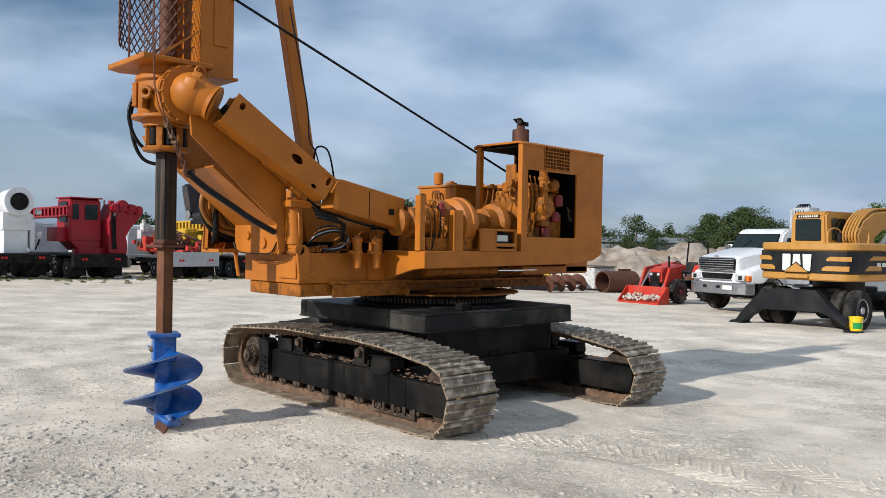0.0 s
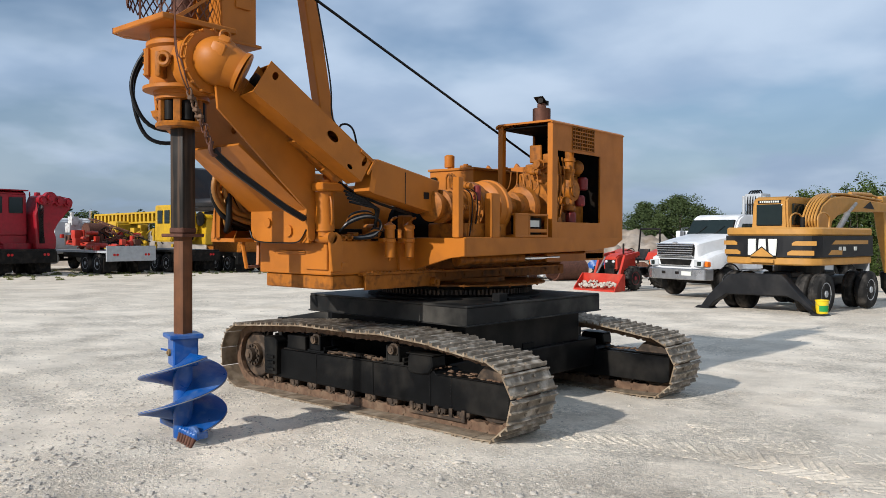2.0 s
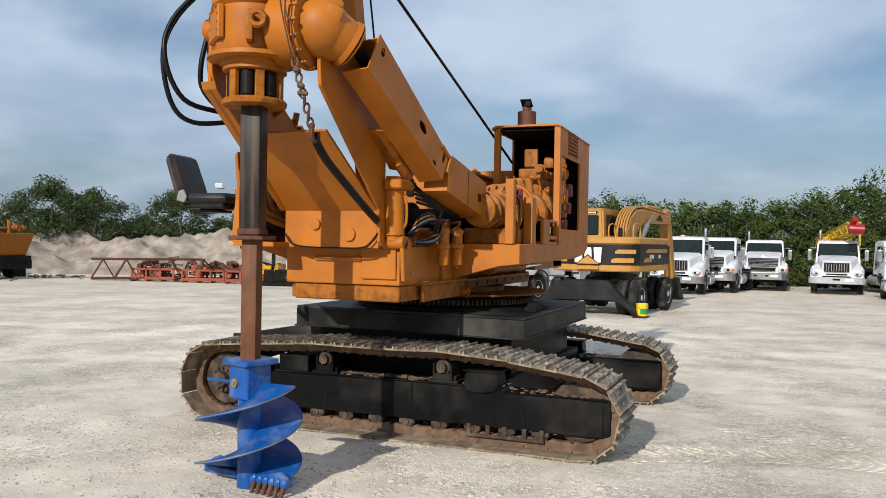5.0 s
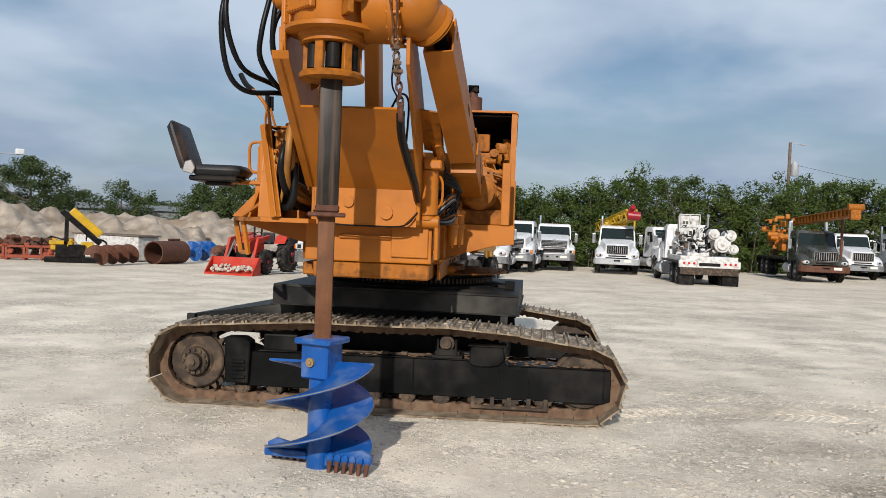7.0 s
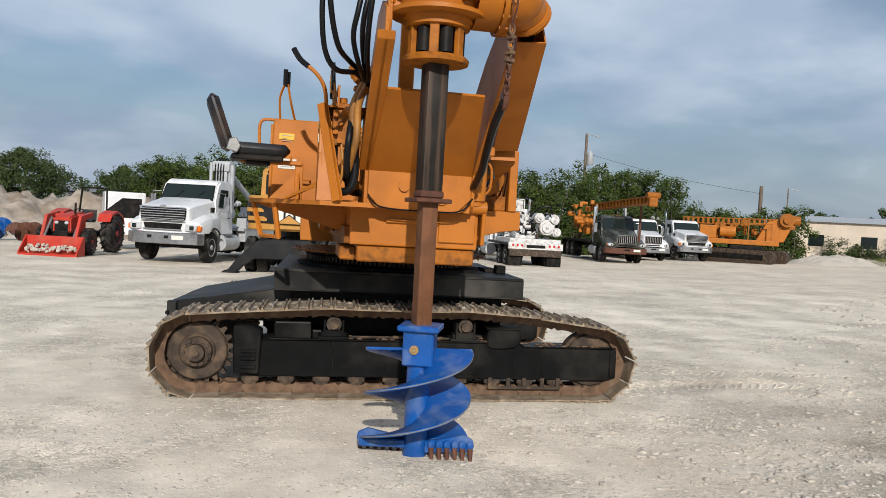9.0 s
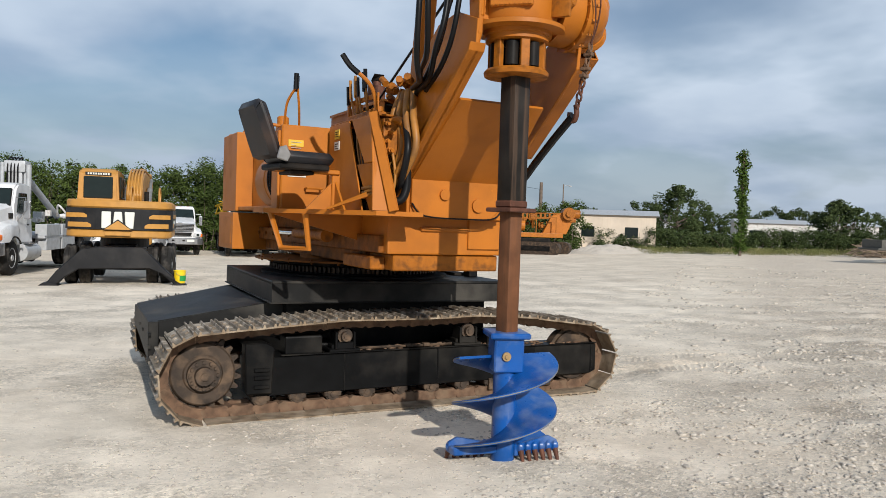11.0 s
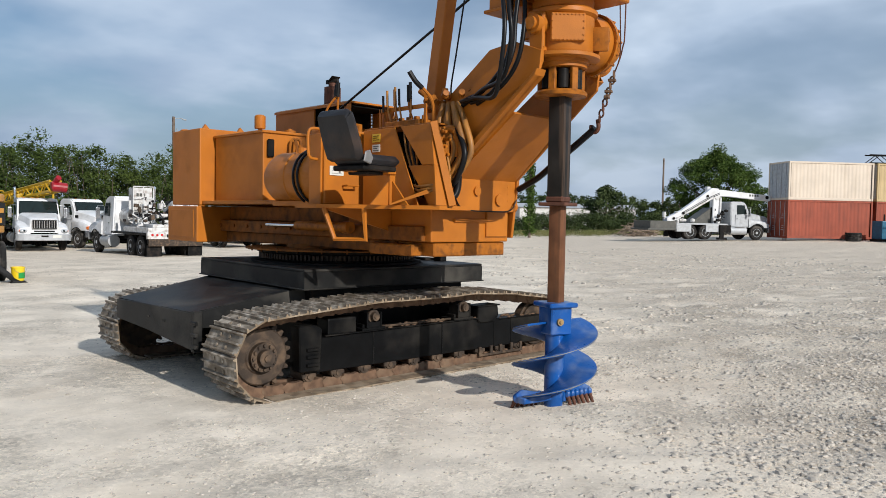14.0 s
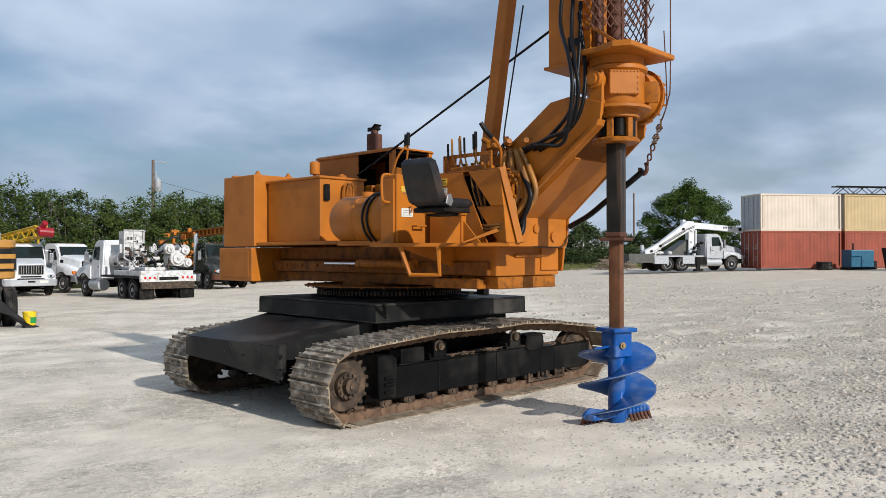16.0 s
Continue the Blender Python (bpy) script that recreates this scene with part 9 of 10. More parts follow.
def plants():
    hedge("tree_line", "dense green tree line behind the parked lorries", [(7, 47.8, 0), (14, 47, 0), (22, 48, 0), (28.2, 48.5, 0)], 6.9, 3.6, 0.017, 3, "leaf_hedge", per=120, size=0.075, low=0.02)
    hedge("tree_line", "green tree line behind the excavator and lorries", [(-13, 55, 0), (-4, 50, 0), (4, 48.2, 0), (7.5, 47.8, 0)], 5.9, 3.6, 0.017, 8, "leaf_hedge", per=120, size=0.075, low=0.02)
    hedge("tree_line", "lower green shrubs at the end of the row", [(28.0, 48.5, 0), (35, 47.5, 0), (38.5, 48, 0)], 4.1, 4.0, 0.03, 4, "leaf_hedge", per=110, size=0.075)
    hedge("shrub_line", "low scrub along the far edge of the yard", [(44, 52, 0), (52, 47, 0), (58, 42, 0), (64, 36, 0), (68, 28, 0)], 2.1, 4.0, 0.045, 5, "leaf_far", per=90, size=0.10)
    hedge("far_trees", "distant dull green trees", [(70, 92, 0), (84, 76, 0), (96, 58, 0), (104, 40, 0)], 5.6, 8.0, 0.08, 6, "leaf_far", per=90, size=0.17)
    hedge("far_trees", "distant trees behind the earth bank", [(-66, 22, 0), (-58, 40, 0), (-46, 54, 0), (-30, 66, 0), (-12, 72, 0)], 4.4, 7.0, 0.08, 7, "leaf_far", per=90, size=0.15)
    tree("broad green tree behind the earth bank", -34.6, 47.7, 6.3, 4.6, 11, "leaf_far", 150, 150, 0.10, 0.14)
    tree("spreading green tree behind the earth bank", -40.0, 44.0, 6.2, 4.8, 31, "leaf_far", 150, 150, 0.10, 0.12)
    tree("dark green tree beyond the earth bank", -44.5, 39.5, 5.8, 4.6, 32, "leaf_far", 150, 150, 0.10, 0.12)
    tree("slim tree behind the earth bank", -31.8, 56.0, 5.2, 3.0, 12, "leaf_far", 70, 110, 0.10, 0.2)
    tree("small tree behind the earth bank", -20.9, 54.6, 5.7, 4.3, 13, "leaf_far", 170, 150, 0.10, 0.12)
    tree("wide green tree behind the earth bank", -25.0, 56.5, 5.2, 3.2, 19, "leaf_far", 120, 130, 0.10, 0.12)
    tree("round tree behind the earth bank", -14.5, 57.0, 4.8, 3.8, 18, "leaf_far", 120, 120, 0.10, 0.12)
    tree("broad dark tree behind the parked trucks", -38.0, 29.5, 5.6, 4.2, 14, "leaf_far", 150, 150, 0.09, 0.14)
    tree("large round green tree beside the containers", 68.9, 31.4, 8.3, 5.8, 15, "leaf", 330, 190, 0.11, 0.10)
    tree("green tree at the yard edge", 62.0, 60.0, 7.0, 4.4, 16, "leaf_far", 130, 80, 0.17, 0.1)
    tree("leafy shrub tree beside a pole", 62.5, 40.0, 4.8, 3.0, 17, "leaf_far", 90, 80, 0.15, 0.05)
    # pole overgrown with vine
    v = thing("vine_pole", "tall pole overgrown with green vine", "pole", at(43.75, 34.5, 0))
    bm = B()
    cyl(bm, (0, 0, 0), (0, 0, 7.8), 0.12, 0.09, seg=10)
    part("post", bm, "wood", v)
    rng = random.Random(8)
    leaf_cloud("vine", [(rng.uniform(-0.2, 0.2), rng.uniform(-0.2, 0.2), 0.4 + 7.4 * k / 60, rng.uniform(0.32, 0.5)) for k in range(60)], 60, 0.13, "leaf", v, 9)
    # grass tufts at the edge
    rng = np.random.default_rng(5)
    cl = []
    for _ in range(420):
        t = rng.random()
        x, y = 40 + 22 * t + rng.normal() * 1.2, 43 - 13 * t + rng.normal() * 1.6
        cl.append((x, y, gz(x, y) + 0.22, 0.45))
    for _ in range(420):
        x, y = -31 + rng.normal() * 2.0, rng.uniform(-2, 24)
        cl.append((x, y, gz(x, y) - 0.03, 0.12))
    o = leaf_cloud("grass", cl, 80, 0.045, "grass", None, 21, 2.0)
    tagged(o, "tufts of dry grass along the yard edge", "grass", kind="stuff")


plants()


# ---- earth banks, walls, poles, containers and yard clutter ----
def bank(name, label, line, height, width, seed, mat="dirt"):
    pts = [Vector((*p, 0)) for p in line]
    rows = []
    dense = spline(pts, 30)
    for i, p in enumerate(dense):
        d = (dense[min(i + 1, len(dense) - 1)] - dense[max(i - 1, 0)]).normalized()
        nv = Vector((-d.y, d.x, 0))
        row = []
        end = min(1.0, i / 9, (len(dense) - 1 - i) / 9)
        for k in range(49):
            t = -1 + 2 * k / 48
            q = p + nv * t * width / 2
            f = max(0.0, 1 - abs(t) ** 1.6) ** 0.8
            hh = height * end * f * (0.75 + 0.45 * noise.noise(Vector((q.x * 0.25, q.y * 0.25, seed))) + 0.26 * noise.noise(Vector((q.x * 0.9, q.y * 0.9, seed))) + 0.13 * noise.noise(Vector((q.x * 1.7, q.y * 1.7, seed))) + 0.09 * noise.noise(Vector((q.x * 3.6, q.y * 3.6, seed))))
            row.append((q.x, q.y, gz(q.x, q.y) - 0.12 + max(hh, 0)))
        rows.append(row)
    verts = [v for r in rows for v in r]
    faces = [(i * 49 + k, (i + 1) * 49 + k, (i + 1) * 49 + k + 1, i * 49 + k + 1) for i in range(len(rows) - 1) for k in range(48)]
    o = mesh_object(name, verts, faces, mat)
    o.data.shade_smooth()
    return tagged(o, label, "earth bank", kind="structure")


def pole(label, x, y, h, r=0.13, cross=False, transformer=False, lamp=False):
    v = thing("utility_pole", label, "pole", at(x, y, 25))
    bm = B()
    cyl(bm, (0, 0, 0), (0, 0, h), r, r * 0.7, seg=10)
    part("post", bm, "wood", v, smooth=40)
    if cross:
        bm = B()
        box(bm, -0.9, 0.9, -0.05, 0.05, h - 0.35, h - 0.22)
        for x1 in (-0.8, 0.0, 0.8):
            cyl(bm, (x1, 0, h - 0.22), (x1, 0, h - 0.05), 0.04, seg=8)
        part("cross_arm", bm, "wood", v)
    if transformer:
        bm = B()
        lathe(bm, [(0.27, h - 2.6), (0.30, h - 2.55), (0.30, h - 1.7), (0.2, h - 1.6), (0.05, h - 1.4)], (0.45, -0.1), 16)
        part("transformer", bm, "light_grey", v, smooth=35)
        bm = B()
        cyl(bm, (0.40, 0, h - 1.6), (0.40, 0, h - 0.9), 0.035, seg=8)
        part("fuse", bm, "light_grey", v)
    if lamp:
        bm = B()
        tube(bm, [(0, 0, h - 0.2), (0.6, 0, h - 0.05), (1.2, 0, h - 0.05)], 0.03, 6)
        box(bm, 1.1, 1.5, -0.08, 0.08, h - 0.14, h - 0.04, 0.02)
        part("lamp_arm", bm, "light_grey", v)
    return v


def container(label, x, y, yaw, z, mat, length=6.06, end_mat=None):
    v = thing("shipping_container", label, "container", pose(x, y, z, 0, 0, yaw), "stacked shipping containers")
    L, W, H = length, 2.44, 2.59
    # corrugated side walls; local x along, y across from the near face
    for y0, s in ((0.0, -1), (W, 1)):
        verts, faces = [], []
        n = int(L / 0.14)
        for k in range(n * 2 + 1):
            xx = 0.12 + (L - 0.24) * k / (n * 2)
            d = 0.006 if (k // 2) % 2 else -0.006
            verts += [(xx, y0 + s * d, 0.15), (xx, y0 + s * d, H - 0.12)]
        for k in range(n * 2):
            faces.append((2 * k, 2 * k + 2, 2 * k + 3, 2 * k + 1))
        mesh_object("side_wall", verts, faces, mat, v)
    bm = B()
    for yy in (0.0, W):
        box(bm, 0, L, yy - 0.04, yy + 0.04, 0.0, 0.16, 0.008)
        box(bm, 0, L, yy - 0.04, yy + 0.04, H - 0.12, H, 0.008)
    for xx in (0.0, L):
        for yy in (0.0, W):
            box(bm, xx - 0.06, xx + 0.06, yy - 0.06, yy + 0.06, 0.0, H, 0.008)
        box(bm, xx - 0.05, xx + 0.05, 0, W, 0.0, 0.14)
        box(bm, xx - 0.05, xx + 0.05, 0, W, H - 0.11, H)
    part("frame", bm, mat, v)
    bm = B()
    box(bm, 0.02, L - 0.02, 0.02, W - 0.02, H - 0.04, H - 0.015)
    part("roof", bm, mat, v)
    for y0 in (0.08, W / 2 + 0.01):
        bm = B()
        box(bm, -0.045, -0.015, y0, y0 + W / 2 - 0.09, 0.15, H - 0.12, 0.006)
        d = part("door", bm, end_mat or mat, v)
        for k in (0.25, 0.8):
            bm = B()
            cyl(bm, (-0.065, y0 + k, 0.12), (-0.065, y0 + k, H - 0.1), 0.018, seg=8)
            part("lock_rod", bm, "light_grey", d)
        for z0 in (0.55, 1.35):
            bm = B()
            for q in range(3):
                box(bm, -0.052, -0.047, y0 + 0.40, y0 + 0.70 - 0.06 * q, z0 + 0.13 * q, z0 + 0.035 + 0.13 * q)
            part("print", bm, "light_grey", d)
    bm = B()
    box(bm, L - 0.02, L + 0.0, 0.06, W - 0.06, 0.14, H - 0.11)
    part("end_wall", bm, mat, v)
    return v


def far_right():
    x0, y0, yaw = 47.9, 15.3, -36.0
    g = gz(x0, y0) + 0.18
    d = Vector((math.cos(radians(yaw)), math.sin(radians(yaw)), 0))
    for k, (low, up, end) in enumerate((("container_red", "cream", "light_grey"), ("container_red", "cream_dark", "light_grey"))):
        q = Vector((x0, y0, 0)) + d * 6.45 * k
        container("rust-red shipping container on the ground", q.x, q.y, yaw, g, low)
        container("cream shipping container stacked on a red one" if k == 0 else "ochre shipping container stacked on a red one", q.x, q.y, yaw, g + 2.60, up, end_mat=end)
    # truss laid on top
    v = thing("steel_truss", "black steel truss lying across the containers", "truss", pose(x0 + d.x * 5.9, y0 + d.y * 5.9, g + 5.20, 0, 0, yaw))
    lattice(v, (0, 0.4, 0.30), (9.0, 0.4, 0.30), 0.5, 0.55, "steel_dark", 12, 0.05, "lattice_frame")
    # blue generator and dark skip
    q = Vector((x0, y0, 0)) + d * 5.0 + Vector((-0.6, -0.8, 0)) * 1.6
    v = thing("generator", "blue engine-driven generator on the gravel", "generator", at(q.x, q.y, yaw))
    bm = B()
    box(bm, 0, 1.7, -1.0, 0, 0.15, 1.35, 0.05)
    part("housing", bm, "teal", v)
    bm = B()
    box(bm, -0.1, 1.8, -1.05, 0.05, 0.0, 0.16, 0.02)
    part("skid", bm, "steel_dark", v)
    bm = B()
    cyl(bm, (0.5, -0.5, 1.35), (0.5, -0.5, 1.8), 0.05, seg=10)
    part("exhaust", bm, "steel_dark", v)
    for k, r in ((-1.3, 0.45), (2.1, 0.5)):
        v = thing("tyre_stack", "old black tyres beside a generator", "tyres", at(q.x + d.x * k, q.y + d.y * k, yaw))
        for j in range(2):
            share("tyre", TYRE, v, Matrix.Translation((0, 0, 0.15 + 0.28 * j)) @ Matrix.Rotation(1.5708, 4, "X"))
    q = Vector((x0, y0, 0)) + d * 5.6 + Vector((-0.6, -0.8, 0)) * 5.0
    v = thing("skip", "black steel skip bucket on the gravel", "skip", at(q.x, q.y, yaw))
    bm = B()
    prism(bm, [(0.3, 0.0), (2.6, 0.0), (3.0, 1.45), (0.0, 1.45)], "y", -1.3, 0.3, 0.02)
    part("body", bm, "steel_dark", v)
    bm = B()
    tube(bm, [(0.8, -0.5, 1.4), (0.8, -0.5, 2.6), (1.9, -0.5, 2.6), (1.9, -0.5, 1.4)], 0.04, 6, 0)
    part("frame", bm, "steel_dark", v)
    # crane truck broadside
    tail, front = Vector((42.0, 21.6, 0)), Vector((49.0, 17.5, 0))
    yw = math.degrees(math.atan2((front - tail).y, (front - tail).x))
    v, L, back = hood_truck("white cab lorry with folded white crane", at(front.x, front.y, yw), "light_grey", 7.4, sleek=False, stack=False, chassis="steel_dark")
    deck(v, -L, back - 0.3, "light_grey")
    for s in (-1, 1):
        for x0, x1, mt in ((-L, -L + 1.1, "light_grey"), (back - 2.0, back - 1.0, "light_grey"), (back - 0.9, back - 0.1, "steel_dark")):
            bm = B()
            box(bm, x0 + 0.02, x1, s * 0.96, s * 1.22, 0.52, 1.0, 0.02)
            part("tool_box", bm, mt, v)
    bm = B()
    box(bm, -L - 1.9, -L - 0.02, -1.2, 1.2, 0.72, 1.22, 0.02)
    box(bm, -L - 2.1, -L - 0.02, -1.24, 1.24, 0.60, 0.72, 0.02)
    part("tail_bed", bm, "grey", v)
    bm = B()
    box(bm, back - 0.95, back - 0.35, -0.40, 0.40, 1.1, 1.5, 0.03)
    box(bm, back - 0.85, back - 0.45, -0.28, 0.28, 1.5, 3.15, 0.04)
    cyl(bm, (back - 0.65, -0.36, 3.0), (back - 0.65, 0.36, 3.0), 0.22, seg=18)
    box(bm, back - 1.4, back - 1.15, -0.28, 0.05, 2.9, 3.62, 0.03)
    post = part("crane_post", bm, "white", v)
    for x in (-0.95, -0.42):
        bm = B()
        cyl(bm, (back + x, -0.34, 1.3), (back + x + 0.05, -0.30, 2.9), 0.075, seg=12)
        part("slew_cylinder", bm, "white", post, smooth=30)
    bm = B()
    prism(bm, [(back - 1.2, 2.95), (back - 1.2, 3.45), (back - 0.2, 3.42), (0.5, 3.10), (0.62, 2.92), (0.62, 2.25), (0.42, 2.25), (0.36, 2.72), (back + 0.2, 2.98)], "y", -0.26, 0.20, 0.02)
    cb = part("crane_boom", bm, "white", v)
    bm = B()
    cyl(bm, (0.05, -0.29, 2.98), (0.05, 0.23, 2.98), 0.13, seg=16)
    part("pin", bm, "steel_dark", cb)
    for k in range(4):
        bm = B()
        box(bm, -1.35 + 0.2 * k, -1.22 + 0.2 * k, -0.268, -0.262, 3.02, 3.16)
        part("print_bar", bm, "grey", cb)
    bm = B()
    prism(bm, [(back - 0.85, 3.48), (back - 1.35, 3.50), (-L + 0.6, 1.95), (-L - 0.5, 1.42), (-L - 0.45, 1.12), (-L + 0.3, 1.30), (back - 1.6, 2.78), (back - 0.9, 3.05)], "y", -0.82, -0.48, 0.02)
    jib = part("folding_jib", bm, "white", v)
    bm = B()
    cyl(bm, (back - 1.3, -0.86, 2.85), (-L + 0.9, -0.86, 1.75), 0.07, seg=12)
    cyl(bm, (-L + 0.9, -0.86, 1.75), (-L + 0.2, -0.86, 1.42), 0.04, seg=10)
    part("jib_cylinder", bm, "white_dirty", jib, smooth=30)
    for z in (0.0, 0.09):
        bm = B()
        tube(bm, [(back - 0.8, -0.86, 3.1 + z), (back - 1.9, -0.88, 2.62 + z), (-L + 1.0, -0.87, 1.92 + z), (-L + 0.1, -0.7, 1.5)], 0.022, 6)
        part("hose", bm, "hose", jib)
    for x, z in ((back - 1.7, 2.95), (-L + 0.7, 1.75), (-L + 0.0, 1.40)):
        bm = B()
        cyl(bm, (x, -0.90, z), (x, -0.44, z), 0.085, seg=14)
        part("pin", bm, "steel_dark", jib)
    bm = B()
    prism(bm, [(-L + 1.6, 1.1), (back - 1.0, 1.1), (back - 1.0, 2.2), (-L + 3.2, 2.2)], "y", -0.2, 0.9, 0.02)
    part("load_box", bm, "grey", v)
    for s in (-1, 1):
        bm = B()
        box(bm, back - 1.0, back - 0.7, s * 1.23, s * 1.36, 0.15, 1.0, 0.02)
        box(bm, back - 1.15, back - 0.55, s * 1.12, s * 1.50, 0.02, 0.15, 0.01)
        part("outrigger", bm, "steel_dark", v)
    clutter(v, "winch_gear", "white_dirty", -L - 0.4, -L + 1.6, -0.8, 0.8, 1.2, 1.9, 16, 61, size=0.8)
    clutter(v, "hydraulic_valve", "steel_dark", back - 1.0, back - 0.2, -0.9, -0.4, 1.2, 2.0, 10, 62, size=0.5)
    p = thing("white_pail", "small white pail on the gravel", "bucket", at(front.x - 0.4, front.y - 1.7, 0))
    bm = B()
    lathe(bm, [(0.14, 0.0), (0.16, 0.36), (0.17, 0.37), (0.15, 0.36), (0.13, 0.05)], (0, 0), 18)
    part("pail_body", bm, "white", p, smooth=30)
    # brush pile
    v = thing("brush_pile", "heap of dry cut branches", "branches", at(54.0, 30.6, 30) @ Matrix.Scale(0.75, 4))
    rng = random.Random(6)
    bm = B()
    for k in range(170):
        a = rng.uniform(0, 6.283)
        c = Vector((rng.gauss(0, 1.2), rng.gauss(0, 1.0), 0))
        hgt = max(0.1, 1.9 - 0.55 * c.length)
        c.z = rng.uniform(0.05, hgt)
        e = Vector((math.cos(a), math.sin(a), rng.uniform(-0.45, 0.5))) * rng.uniform(0.5, 1.3)
        tube(bm, [c - e, c + Vector((rng.uniform(-0.1, 0.1), rng.uniform(-0.1, 0.1), 0.1)), c + e], rng.uniform(0.02, 0.05), 5, 3)
    o = part("branch", bm, "brush", v)
    o["kind"] = "stuff"
    # white and grey low buildings behind the scrub
    for label, x, y, yw, L, H, mat, roof in (("long low white building behind the scrub", 74.0, 62.0, -38, 16.0, 3.1, "white_dirty", "light_grey"),
                                            ("low grey building beyond the yard", 60.0, 76.0, -38, 12.0, 3.3, "light_grey", "grey"),
                                            ("cream metal building behind the shrubs", 41.5, 53.0, -40, 8.0, 3.3, "cream", "light_grey"),
                                            ("long grey wall of a shed beyond the earth bank", -60.0, 45.0, 26, 56.0, 2.9, "fence_grey", "fence_grey"),
                                            ("orange-roofed shed beyond the earth bank", -19.0, 60.0, 10, 4.0, 2.2, "dirt", "rust")):
        b = thing("building", label, "building", at(x, y, yw))
        bm = B()
        box(bm, 0, L, 0, 6, 0, H, 0.02)
        part("wall", bm, mat, b)
        bm = B()
        prism(bm, [(-0.3, H), (6.3, H), (3.0, H + 0.55)], "x", -0.3, L + 0.3)
        rf = part("roof", bm, roof, b)
        for k in range(int(L / 4) if mat != "fence_grey" else 0):
            bm = B()
            box(bm, 1.2 + 4 * k, 2.4 + 4 * k, -0.04, 0.02, 1.2, 2.2)
            wd = part("window", bm, "glass", b)
            bm = B()
            box(bm, 1.1 + 4 * k, 2.5 + 4 * k, -0.06, 0.0, 1.1, 1.2)
            part("sill", bm, mat, wd)
    pole("tall wooden utility pole with cross arm", 118.0, 67.0, 12.6, 0.20, cross=True)
    pole("wooden pole with transformer and lamp arm", 22.8, 55.0, 9.9, 0.16, transformer=True, lamp=True)
    pole("short wooden pole beyond the shrubs", 36.5, 50.5, 6.0, 0.2)
    pole("slim lamp pole beyond the shrubs", 40.0, 52.0, 6.0, 0.07, lamp=True)
    pole("slim mast beyond the earth bank", -34.0, 43.1, 6.3, 0.10)
    v = thing("yard_lamp", "pair of white floodlights on top of a pole", "floodlight", at(-34.0, 43.1, 40))
    bm = B()
    tube(bm, [(-1.3, 0, 6.30), (1.3, 0, 6.30)], 0.04, 6, 0)
    part("cross_bar", bm, "light_grey", v)
    for s in (-1, 1):
        bm = B()
        box(bm, s * 1.0, s * 1.55, -0.25, 0.25, 6.30, 6.70, 0.08)
        part("lamp_head", bm, "white", v)
    v = thing("power_line", "thin power lines between the poles", "cable")
    bm = B()
    tube(bm, [(22.8, 55, 7.7), (30, 53, 6.0), (36.5, 50.5, 5.0)], 0.012, 4)
    part("wire", bm, "hose", v)


